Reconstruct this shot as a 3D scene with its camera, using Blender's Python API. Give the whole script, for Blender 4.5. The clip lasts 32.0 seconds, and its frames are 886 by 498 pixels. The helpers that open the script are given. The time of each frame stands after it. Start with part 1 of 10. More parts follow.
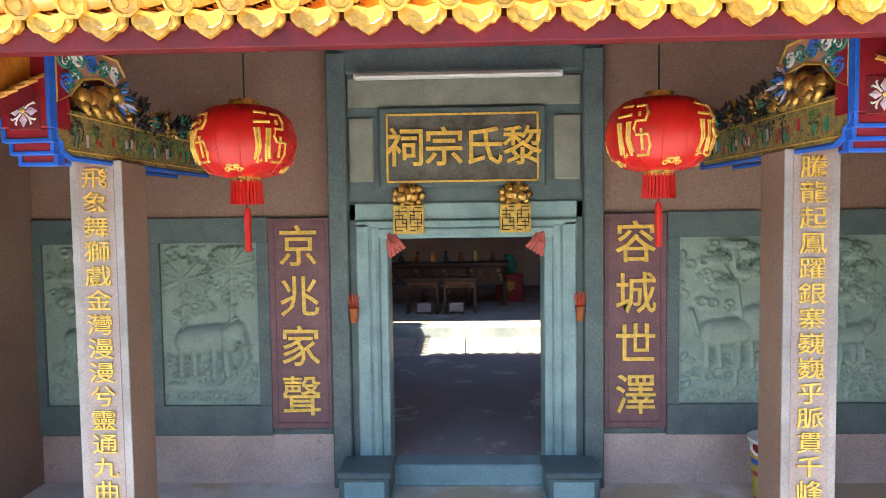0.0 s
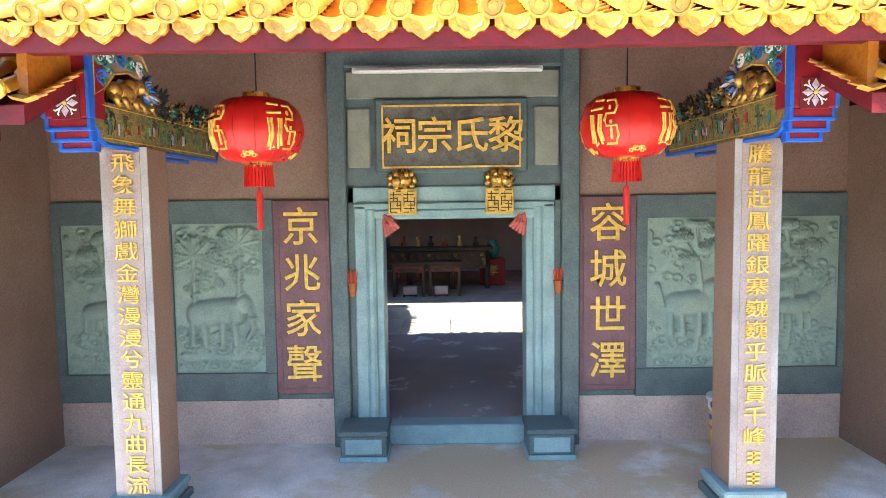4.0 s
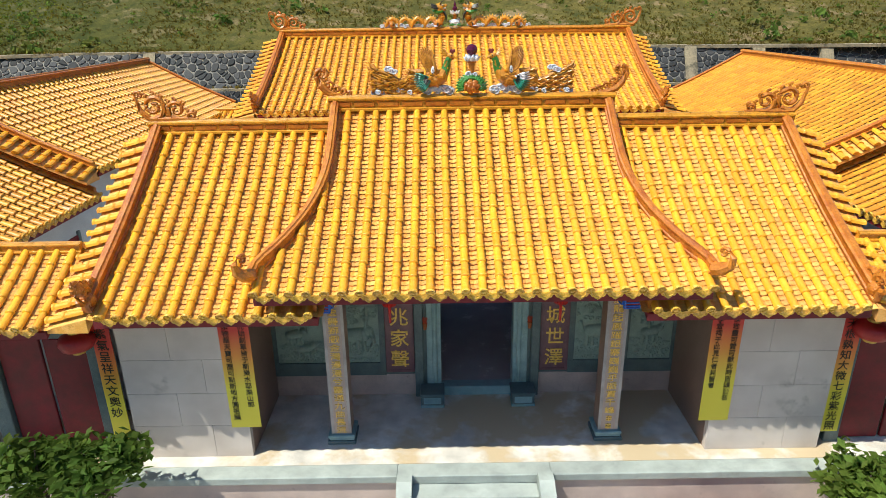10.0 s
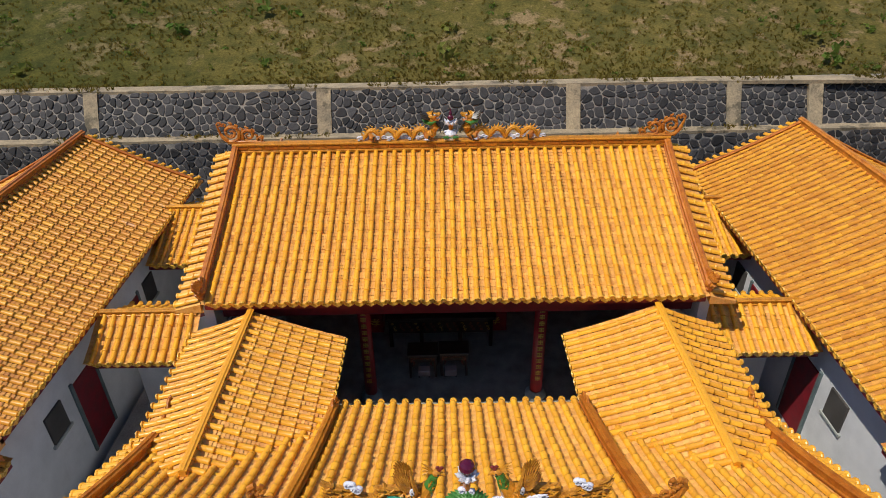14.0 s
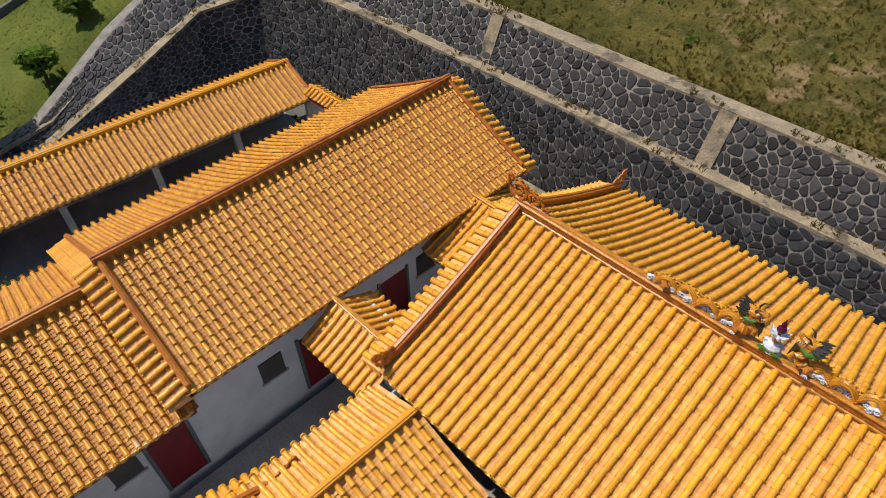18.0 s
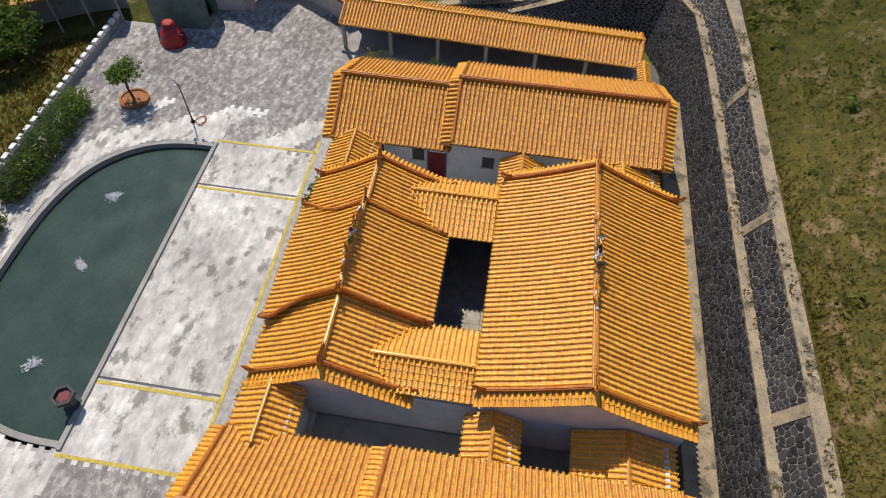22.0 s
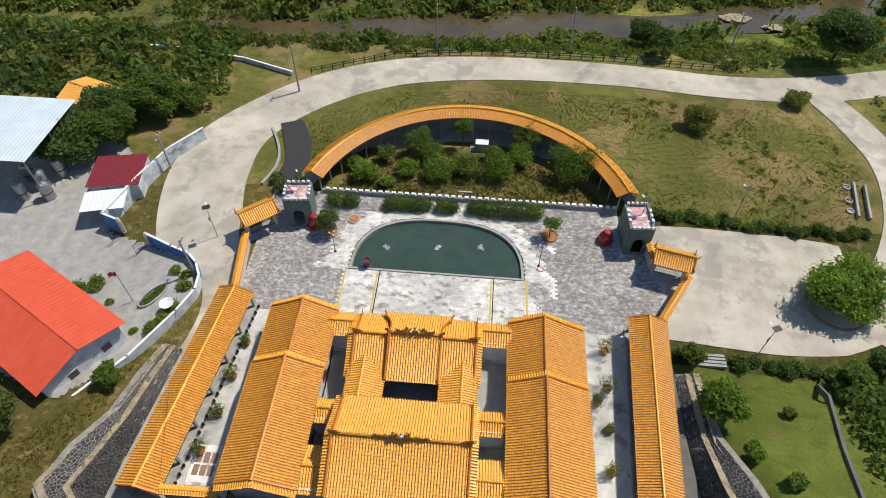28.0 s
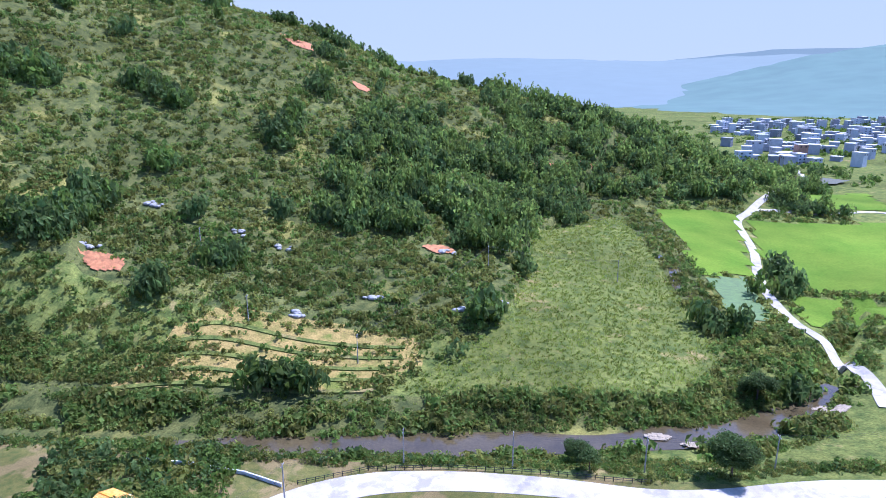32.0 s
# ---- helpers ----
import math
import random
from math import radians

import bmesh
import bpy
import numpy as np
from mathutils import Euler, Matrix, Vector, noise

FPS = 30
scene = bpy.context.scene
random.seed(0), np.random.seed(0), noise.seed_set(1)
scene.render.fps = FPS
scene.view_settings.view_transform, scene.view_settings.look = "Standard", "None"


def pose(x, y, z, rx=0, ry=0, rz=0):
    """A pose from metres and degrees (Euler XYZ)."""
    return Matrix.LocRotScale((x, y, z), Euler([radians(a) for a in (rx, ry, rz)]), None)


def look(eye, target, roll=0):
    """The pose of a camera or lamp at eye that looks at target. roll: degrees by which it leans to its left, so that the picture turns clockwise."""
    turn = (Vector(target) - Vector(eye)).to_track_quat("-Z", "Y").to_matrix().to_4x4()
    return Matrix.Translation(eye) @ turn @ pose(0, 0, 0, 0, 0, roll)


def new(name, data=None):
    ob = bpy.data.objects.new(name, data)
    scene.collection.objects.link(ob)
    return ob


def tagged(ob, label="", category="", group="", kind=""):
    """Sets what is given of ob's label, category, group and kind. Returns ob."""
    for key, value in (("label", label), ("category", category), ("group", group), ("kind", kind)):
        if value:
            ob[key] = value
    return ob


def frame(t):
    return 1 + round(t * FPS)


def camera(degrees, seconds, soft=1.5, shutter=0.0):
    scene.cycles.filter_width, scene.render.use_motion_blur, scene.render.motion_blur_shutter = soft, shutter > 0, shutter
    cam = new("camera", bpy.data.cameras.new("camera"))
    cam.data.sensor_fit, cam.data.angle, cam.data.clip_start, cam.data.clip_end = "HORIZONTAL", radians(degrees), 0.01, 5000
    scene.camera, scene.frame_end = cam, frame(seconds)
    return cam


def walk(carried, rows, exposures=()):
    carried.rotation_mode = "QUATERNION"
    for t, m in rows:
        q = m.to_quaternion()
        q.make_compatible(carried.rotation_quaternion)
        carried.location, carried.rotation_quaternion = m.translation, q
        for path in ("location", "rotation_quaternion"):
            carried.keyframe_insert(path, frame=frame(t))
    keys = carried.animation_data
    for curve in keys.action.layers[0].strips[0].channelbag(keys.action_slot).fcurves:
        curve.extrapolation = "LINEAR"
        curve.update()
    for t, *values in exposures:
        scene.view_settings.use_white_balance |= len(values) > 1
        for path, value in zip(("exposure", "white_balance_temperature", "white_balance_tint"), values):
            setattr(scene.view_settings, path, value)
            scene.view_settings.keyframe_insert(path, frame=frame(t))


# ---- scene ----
import collections
from itertools import product

cam = camera(69.9, 32.0, 0.8)
PATH = [
    (0, (-0.018, -5.694, 2.454), (-0.083, -3.698, 2.351), -0.8),
    (1, (-0.043, -5.655, 2.487), (-0.11, -3.659, 2.382), -0.9),
    (1.5, (0.024, -5.693, 2.497), (-0.04, -3.697, 2.39), -0.9),
    (2, (0.182, -5.802, 2.481), (0.122, -3.806, 2.371), -0.7),
    (2.5, (0.278, -5.879, 2.412), (0.236, -3.882, 2.303), -0.8),
    (4.5, (-0.31, -6.462, 2.404), (-0.315, -4.468, 2.25), -0.7),
    (5, (-0.537, -6.778, 2.613), (-0.543, -4.785, 2.453), -0.6),
    (5.5, (-0.752, -7.283, 3.149), (-0.75, -5.29, 2.983), -0.7),
    (6, (-0.937, -7.76, 3.674), (-0.906, -5.772, 3.461), -0.8),
    (6.5, (-0.96, -8.257, 4.219), (-0.939, -6.279, 3.92), -0.8),
    (7, (-0.927, -8.799, 4.779), (-0.913, -6.832, 4.417), -0.7),
    (7.5, (-0.9, -9.329, 5.439), (-0.889, -7.365, 5.061), -0.9),
    (8, (-0.857, -9.91, 6.158), (-0.847, -7.945, 5.783), -0.8),
    (8.5, (-0.809, -10.5, 6.8), (-0.798, -8.541, 6.399), -0.7),
    (9, (-0.736, -11.002, 7.149), (-0.728, -9.063, 6.658), -0.8),
    (9.5, (-0.695, -11.201, 7.131), (-0.691, -9.294, 6.528), -0.8),
    (10, (-0.653, -10.952, 7.175), (-0.65, -9.077, 6.479), -0.8),
    (10.5, (-0.598, -10.391, 7.407), (-0.599, -8.538, 6.654), -0.8),
    (11, (-0.566, -9.599, 8.081), (-0.567, -7.767, 7.277), -0.9),
    (11.5, (-0.525, -8.723, 9.254), (-0.525, -6.873, 8.495), -0.9),
    (12, (-0.494, -7.757, 10.28), (-0.49, -5.893, 9.556), -0.8),
    (12.5, (-0.417, -6.824, 11.023), (-0.417, -4.973, 10.266), -0.9),
    (13, (-0.405, -5.976, 11.812), (-0.402, -4.159, 10.978), -0.9),
    (13.5, (-0.375, -5.159, 12.579), (-0.371, -3.401, 11.624), -1.0),
    (14, (-0.279, -4.485, 13.045), (-0.29, -2.774, 12.01), -1.2),
    (14.5, (-0.401, -3.754, 13.575), (-0.538, -2.06, 12.521), -1.1),
    (15, (-0.495, -3.005, 14.024), (-0.827, -1.336, 12.973), -1.1),
    (15.5, (-0.661, -2.354, 14.613), (-1.179, -0.77, 13.508), -1.7),
    (17.5, (-0.116, 2.248, 15.818), (-1.089, 3.343, 14.457), -1.7),
    (18, (0.744, 2.893, 16.053), (-0.286, 3.868, 14.642), -1.1),
    (18.5, (1.956, 3.168, 16.463), (0.885, 4.019, 15.005), 0.3),
    (19.5, (6.052, 2.869, 18.227), (4.929, 3.434, 16.672), 1.2),
    (20, (8.351, 2.638, 19.836), (7.24, 3.053, 18.226), 1.2),
    (20.5, (11.028, 2.503, 22.167), (9.92, 2.78, 20.526), 1.4),
    (21, (13.186, 3.327, 24.263), (12.036, 3.474, 22.633), 1.8),
    (21.5, (15.069, 4.882, 26.332), (13.887, 4.887, 24.718), 1.9),
    (22, (16.305, 7.07, 28.661), (15.136, 6.925, 27.044), 2.1),
    (22.5, (17.049, 9.605, 30.732), (15.906, 9.313, 29.116), 2.2),
    (23, (17.125, 12.402, 32.922), (16.032, 11.964, 31.305), 2.2),
    (23.5, (16.549, 15.208, 35.04), (15.525, 14.632, 33.422), 2.2),
    (24, (15.502, 17.9, 37.109), (14.558, 17.198, 35.492), 2.5),
    (24.5, (14.012, 20.528, 39.099), (13.162, 19.707, 37.485), 2.7),
    (26.5, (4.153, 28.302, 49.54), (3.85, 27.235, 47.876), 2.9),
    (27, (1.347, 29.933, 51.805), (1.188, 28.813, 50.156), 2.3),
    (27.5, (-1.718, 31.559, 54.22), (-1.73, 30.363, 52.617), 1.5),
    (28, (-4.844, 32.835, 56.813), (-4.753, 31.558, 55.277), 0.9),
    (28.5, (-8.332, 35.257, 59.24), (-8.2, 33.882, 57.793), 0.5),
    (29, (-11.177, 38.054, 61.521), (-11.03, 36.587, 60.17), 0.4),
    (29.5, (-13.521, 41.254, 63.947), (-13.362, 39.696, 62.703), 0.2),
    (30, (-14.942, 43.56, 66.047), (-14.774, 41.912, 64.927), 0.2),
    (30.5, (-15.68, 44.75, 67.8), (-15.503, 43.012, 66.827), 0.1),
    (31, (-16.188, 46.29, 69.468), (-15.998, 44.475, 68.65), -0.1),
    (31.5, (-16.29, 48.377, 71.173), (-16.095, 46.501, 70.508), -0.1),
    (32, (-15.992, 51.4, 72.775), (-15.798, 49.479, 72.253), 0.0),
]

# where the picture is exposed for the shaded porch at first, and for the sunlit roofs later on
walk(cam, [(t, look(eye, target, roll)) for t, eye, target, roll in PATH],
     [(0.0, 2.15, 6350, 8), (1.0, 2.42, 6250, 6), (4.0, 2.52, 6250, 7), (5.2, 2.25, 6300, 8), (6.0, 1.45, 6300, 8), (7.0, 0.8, 6400, 8), (8.5, 0.55, 6300, 2), (10.0, 0.42, 6300, 0), (11.5, 0.08, 6400, 2), (13.5, -0.2, 6600, 11), (20.0, -0.2, 6600, 12), (22.0, -0.2, 6600, 12), (24.5, -0.02, 6600, 11), (28.0, 0.0, 6500, 9), (30.0, 0.15, 6250, 10), (31.0, 0.6, 5350, 20), (32.0, 0.9, 4800, 30)])

# ---- light: a high sun from the front and the west, and a clear sky ----
SUN_WAY = Vector((0.5, 0.31, -1.0)).normalized()
world = bpy.data.worlds.new("sky")
scene.world = world
world.use_nodes = True
wn = world.node_tree
sky = wn.nodes.new("ShaderNodeTexSky")
sky.sky_type, sky.sun_disc = "NISHITA", False
sky.sun_elevation = math.asin(-SUN_WAY.z)
sky.sun_rotation = math.atan2(-SUN_WAY.x, -SUN_WAY.y)
sky.air_density, sky.dust_density, sky.ozone_density = 0.9, 0.1, 2.0
wn.nodes["Background"].inputs[1].default_value = 0.15
wn.links.new(sky.outputs[0], wn.nodes["Background"].inputs[0])
sun = new("sun", bpy.data.lights.new("sun", "SUN"))
sun.data.energy, sun.data.angle, sun.data.color = 4.8, radians(0.55), (1.0, 0.94, 0.84)
sun.matrix_world = look((0, 0, 60), Vector((0, 0, 60)) + SUN_WAY)


# ---- materials ----
def material(name, color, rough=0.6, metal=0.0, var=0.25, scale=6.0, fine=60.0, bump=0.15, other=None, tint=0.0, spots=None, spot_scale=1.5,
             spot_at=0.55, coat=0.0, stretch=None, spec=0.5, wide=0.0):
    """A surface with stains (scale), grain (fine), relief, shifts of colour from piece to piece (tint) and patches of a second colour (spots)."""
    m = bpy.data.materials.new(name)
    m.use_nodes = True
    t = m.node_tree
    bsdf = t.nodes["Principled BSDF"]
    L = t.links.new

    def node(kind, **kw):
        n = t.nodes.new("ShaderNode" + kind)
        for k, v in kw.items():
            n.inputs[k.replace("_", " ")].default_value = v
        return n
    co = node("TexCoord")
    src = co.outputs["Object"]
    geo = node("NewGeometry")
    src = geo.outputs["Position"]
    if stretch:
        mp = node("Mapping")
        mp.inputs["Scale"].default_value = stretch
        L(src, mp.inputs["Vector"])
        src = mp.outputs[0]
    big = node("TexNoise", Scale=scale, Detail=5.0, Roughness=0.62)
    L(src, big.inputs["Vector"])
    small = node("TexNoise", Scale=fine, Detail=4.0, Roughness=0.7)
    L(src, small.inputs["Vector"])
    ramp = t.nodes.new("ShaderNodeValToRGB")
    second = other or tuple(c * (1 - var * 1.4) for c in color)
    ramp.color_ramp.elements[0].color, ramp.color_ramp.elements[1].color = (*second, 1), (*color, 1)
    ramp.color_ramp.elements[0].position, ramp.color_ramp.elements[1].position = 0.33, 0.66
    L(big.outputs[0], ramp.inputs[0])
    col = ramp.outputs[0]
    if spots:
        sn = node("TexNoise", Scale=spot_scale, Detail=6.0, Roughness=0.65)
        L(src, sn.inputs["Vector"])
        sr = node("MapRange")
        sr.inputs[1].default_value, sr.inputs[2].default_value = spot_at - 0.03, spot_at + 0.05
        L(sn.outputs[0], sr.inputs[0])
        mx = t.nodes.new("ShaderNodeMix")
        mx.data_type = "RGBA"
        L(sr.outputs[0], mx.inputs[0]), L(col, mx.inputs[6])
        mx.inputs[7].default_value = (*spots, 1)
        col = mx.outputs[2]
    hsv = node("HueSaturation")
    L(col, hsv.inputs["Color"])
    gr = node("MapRange")
    gr.inputs[1].default_value, gr.inputs[2].default_value = 0.3, 0.7
    gr.inputs[3].default_value, gr.inputs[4].default_value = 1 - var * 0.75, 1 + var * 0.75
    L(small.outputs[0], gr.inputs[0])
    val = gr.outputs[0]
    if wide:
        wnz = node("TexNoise", Scale=wide, Detail=3.0)
        L(src, wnz.inputs["Vector"])
        wr = node("MapRange")
        wr.inputs[1].default_value, wr.inputs[2].default_value, wr.inputs[3].default_value, wr.inputs[4].default_value = 0.3, 0.7, 0.72, 1.18
        L(wnz.outputs[0], wr.inputs[0])
        mm = node("Math")
        mm.operation = "MULTIPLY"
        L(val, mm.inputs[0]), L(wr.outputs[0], mm.inputs[1])
        val = mm.outputs[0]
    if tint:
        inf = node("ObjectInfo")
        add = node("Math")
        L(inf.outputs["Random"], add.inputs[0]), L(geo.outputs["Random Per Island"], add.inputs[1])
        fr = node("Math")
        fr.operation = "FRACT"
        L(add.outputs[0], fr.inputs[0])
        tr = node("MapRange")
        tr.inputs[3].default_value, tr.inputs[4].default_value = 1 - tint, 1 + tint * 0.7
        L(fr.outputs[0], tr.inputs[0])
        mt = node("Math")
        mt.operation = "MULTIPLY"
        L(val, mt.inputs[0]), L(tr.outputs[0], mt.inputs[1])
        val = mt.outputs[0]
        hr = node("MapRange")
        hr.inputs[3].default_value, hr.inputs[4].default_value = 0.5 - tint * 0.045, 0.5 + tint * 0.03
        L(fr.outputs[0], hr.inputs[0])
        L(hr.outputs[0], hsv.inputs["Hue"])
    L(val, hsv.inputs["Value"])
    L(hsv.outputs[0], bsdf.inputs["Base Color"])
    rr = node("MapRange")
    rr.inputs[3].default_value, rr.inputs[4].default_value = max(0.03, rough - 0.12), min(1, rough + 0.12)
    L(big.outputs[0], rr.inputs[0])
    L(rr.outputs[0], bsdf.inputs["Roughness"])
    bsdf.inputs["Metallic"].default_value = metal
    bsdf.inputs["Coat Weight"].default_value = coat
    bsdf.inputs["Specular IOR Level"].default_value = spec
    if bump:
        b = node("Bump", Strength=bump, Distance=0.02)
        L(small.outputs[0], b.inputs["Height"])
        L(b.outputs[0], bsdf.inputs["Normal"])
    return m


GLAZE = material("glazed_tile", (0.82, 0.4, 0.032), 0.32, var=0.16, scale=9.0, fine=38, bump=0.12, tint=0.13, other=(0.78, 0.35, 0.018), coat=0.12, spots=(0.84, 0.6, 0.3), spot_scale=9.0, spot_at=0.72)
PAN = material("pan_tile", (0.8, 0.43, 0.12), 0.5, var=0.2, scale=8.0, fine=38, bump=0.12, tint=0.15, other=(0.7, 0.31, 0.045), spots=(0.6, 0.25, 0.04), spot_scale=9.0, spot_at=0.62)
RIDGE = material("ridge_ceramic", (0.58, 0.21, 0.02), 0.36, var=0.3, scale=5, fine=30, bump=0.3, tint=0.15, other=(0.38, 0.105, 0.012), coat=0.08)
RIDGE_Y = material("ridge_yellow", (0.7, 0.3, 0.025), 0.3, var=0.3, scale=7, fine=35, bump=0.3, tint=0.12, coat=0.2)
EAVE = material("eave_ceramic", (0.86, 0.48, 0.06), 0.28, var=0.25, scale=14, fine=45, bump=0.3, tint=0.15, coat=0.25, spots=(0.86, 0.68, 0.36), spot_scale=16, spot_at=0.66)
GLAZE_WORN = material("worn_glazed_tile", (0.7, 0.315, 0.02), 0.42, var=0.2, scale=3.0, fine=38, bump=0.12, tint=0.16, other=(0.62, 0.26, 0.02), spots=(0.7, 0.46, 0.26), spot_scale=1.6, spot_at=0.69)
PAN_WORN = material("worn_pan_tile", (0.6, 0.28, 0.05), 0.55, var=0.25, scale=3.0, fine=38, bump=0.12, tint=0.18, other=(0.5, 0.2, 0.03))
SCROLL = material("scroll_ceramic", (0.56, 0.21, 0.022), 0.34, var=0.35, scale=9, fine=40, bump=0.3, other=(0.36, 0.1, 0.012), coat=0.1)
FEATHER = material("ochre_enamel", (0.6, 0.27, 0.03), 0.38, var=0.4, scale=22, fine=60, bump=0.3, other=(0.34, 0.12, 0.012), coat=0.1)
CLOUD_LINE = material("violet_enamel", (0.36, 0.34, 0.55), 0.4, var=0.3, scale=14)
MAROON_ENAMEL = material("maroon_enamel", (0.24, 0.03, 0.03), 0.35, var=0.3, scale=14)
BED = material("roof_bed", (0.25, 0.1, 0.03), 0.8, var=0.3)
GRANITE = material("pink_granite", (0.6, 0.455, 0.4), 0.42, var=0.35, scale=1.6, fine=75, bump=0.06, other=(0.42, 0.32, 0.29), spots=(0.34, 0.25, 0.225), spot_scale=9, spot_at=0.66)
COLUMN_EDGE = material("column_edge_granite", (0.44, 0.4, 0.395), 0.45, var=0.3, scale=2, fine=75, bump=0.06)
COLUMN_INLAY = material("column_inlay_granite", (0.4, 0.315, 0.295), 0.42, var=0.35, scale=2, fine=75, bump=0.06, other=(0.33, 0.25, 0.235))
BROWN = material("brown_granite", (0.29, 0.19, 0.145), 0.45, var=0.4, scale=1.0, fine=75, bump=0.06, other=(0.22, 0.13, 0.095))
GREY_WALL = material("pale_granite_wall", (0.62, 0.545, 0.5), 0.5, var=0.3, scale=1.5, fine=75, bump=0.06, other=(0.5, 0.43, 0.39), tint=0.06, spots=(0.4, 0.345, 0.31), spot_scale=1.2, spot_at=0.62)
GREEN_STONE = material("green_stone", (0.122, 0.165, 0.165), 0.5, var=0.5, scale=4, fine=75, bump=0.12, other=(0.075, 0.11, 0.12))
GREEN_LIGHT = material("light_green_stone", (0.29, 0.425, 0.435), 0.45, var=0.25, scale=3, fine=75, bump=0.08, other=(0.18, 0.28, 0.3))
RELIEF = material("carved_green_stone", (0.29, 0.38, 0.33), 0.6, var=0.25, scale=5, fine=75, bump=0.12, other=(0.22, 0.3, 0.27))
OLIVE = material("olive_stone", (0.27, 0.28, 0.23), 0.55, var=0.25, scale=3, fine=75, bump=0.1)
PLAQUE_STONE = material("grey_plaque_stone", (0.17, 0.165, 0.15), 0.5, var=0.5, scale=4, fine=75, bump=0.1)
PURPLE = material("purple_stone", (0.2, 0.095, 0.11), 0.45, var=0.45, scale=5, fine=75, bump=0.1, other=(0.14, 0.065, 0.085))
PORCH_FLOOR = material("porch_floor", (0.78, 0.715, 0.645), 0.45, var=0.3, scale=1.5, fine=60, bump=0.05, spots=(0.52, 0.4, 0.26), spot_scale=0.5, spot_at=0.5)
KERB = material("kerb_granite", (0.42, 0.45, 0.42), 0.6, var=0.25, scale=2, fine=120, bump=0.08)
GOLD = material("gold_leaf", (0.95, 0.62, 0.13), 0.35, metal=0.15, var=0.25, scale=20, fine=120, bump=0.12)
GOLD_DULL = material("gold_paint", (0.78, 0.5, 0.1), 0.5, metal=0.1, var=0.3, scale=20, fine=120, bump=0.1)
GILT = material("worn_gilding", (0.8, 0.48, 0.12), 0.3, metal=0.7, var=0.4, scale=16, fine=70, bump=0.2, spots=(0.12, 0.05, 0.02), spot_scale=14, spot_at=0.6)
CRIMSON = material("crimson_paint", (0.3, 0.008, 0.022), 0.5, var=0.2, scale=4, fine=60, bump=0.06)
PAINT_BLUE = material("bright_blue_paint", (0.02, 0.13, 0.62), 0.4, var=0.2, scale=5, bump=0.05)
LILAC = material("lilac_paint", (0.62, 0.52, 0.66), 0.5, var=0.25, scale=20, fine=90, bump=0.05)
PEACH = material("peach_paint", (0.5, 0.26, 0.17), 0.5, var=0.3, scale=9, fine=60, bump=0.06)
ORANGE_CARVING = material("orange_carving", (0.36, 0.09, 0.025), 0.5, var=0.35, scale=20, bump=0.1)
PINK_CLOTH = material("faded_red_cloth", (0.6, 0.14, 0.12), 0.8, var=0.3, scale=12, fine=90, bump=0.1)
TERRACOTTA = material("clay_cup", (0.46, 0.12, 0.03), 0.6, var=0.3, scale=20, fine=80, bump=0.1)
STICK_RED = material("incense_red", (0.62, 0.08, 0.03), 0.6, var=0.2, scale=20)
INK = material("black_ink", (0.02, 0.016, 0.012), 0.6, var=0.2)
RED = material("red_paint", (0.42, 0.02, 0.022), 0.4, var=0.25, scale=4, fine=60, bump=0.06)
DEEP_RED = material("maroon_paint", (0.2, 0.008, 0.016), 0.6, var=0.3, scale=4, fine=60, bump=0.08)
SILK = material("red_silk", (0.62, 0.015, 0.012), 0.3, var=0.15, scale=3, fine=160, bump=0.1)
WHITE = material("white_paint", (0.76, 0.76, 0.74), 0.5, var=0.15, scale=3, fine=40, bump=0.06)
PLASTER = material("white_plaster", (0.64, 0.66, 0.68), 0.8, var=0.15, scale=1.2, fine=60, bump=0.08, other=(0.52, 0.54, 0.56))
BLUE = material("blue_paint", (0.03, 0.16, 0.5), 0.4, var=0.2, scale=5, bump=0.05)
TEAL = material("teal_enamel", (0.03, 0.28, 0.2), 0.4, var=0.3, scale=12, bump=0.1)
LEAF_ENAMEL = material("green_enamel", (0.06, 0.24, 0.04), 0.35, var=0.35, scale=12, bump=0.1)
CREAM = material("white_enamel", (0.76, 0.76, 0.77), 0.35, var=0.2, scale=25, bump=0.1, other=(0.55, 0.57, 0.7))
BALL = material("purple_glass_ball", (0.09, 0.006, 0.03), 0.12, var=0.1)
BLACKISH = material("dark_enamel", (0.04, 0.035, 0.03), 0.35, var=0.3, scale=20)
MURAL = material("painted_panel", (0.34, 0.24, 0.08), 0.4, var=0.7, scale=14, fine=70, bump=0.06, other=(0.12, 0.12, 0.05), spots=(0.05, 0.07, 0.04), spot_scale=16, spot_at=0.58)
# solid colour that carries the shade of window openings and the gallery interior
DARK = material("interior_shade", (0.07, 0.065, 0.06), 0.6, var=0.3, scale=1.5, bump=0.05)
HALL_FLOOR = material("hall_floor", (0.42, 0.42, 0.415), 0.25, var=0.12, scale=1.5, fine=60, bump=0.04)
COURT_FLOOR = material("court_floor", (0.4, 0.355, 0.29), 0.7, var=0.3, scale=2, fine=60, bump=0.08, spots=(0.3, 0.28, 0.22), spot_scale=0.8, spot_at=0.58)
TIMBER = material("dark_wood", (0.07, 0.028, 0.016), 0.4, var=0.4, scale=6, fine=60, bump=0.1)
PAVE = material("stained_paving", (0.5, 0.465, 0.43), 0.85, var=0.45, scale=2.2, fine=30, bump=0.1, tint=0.24, spots=(0.225, 0.208, 0.192), spot_scale=2.3, spot_at=0.51, wide=0.12, stretch=(0.9, 1.25, 1))
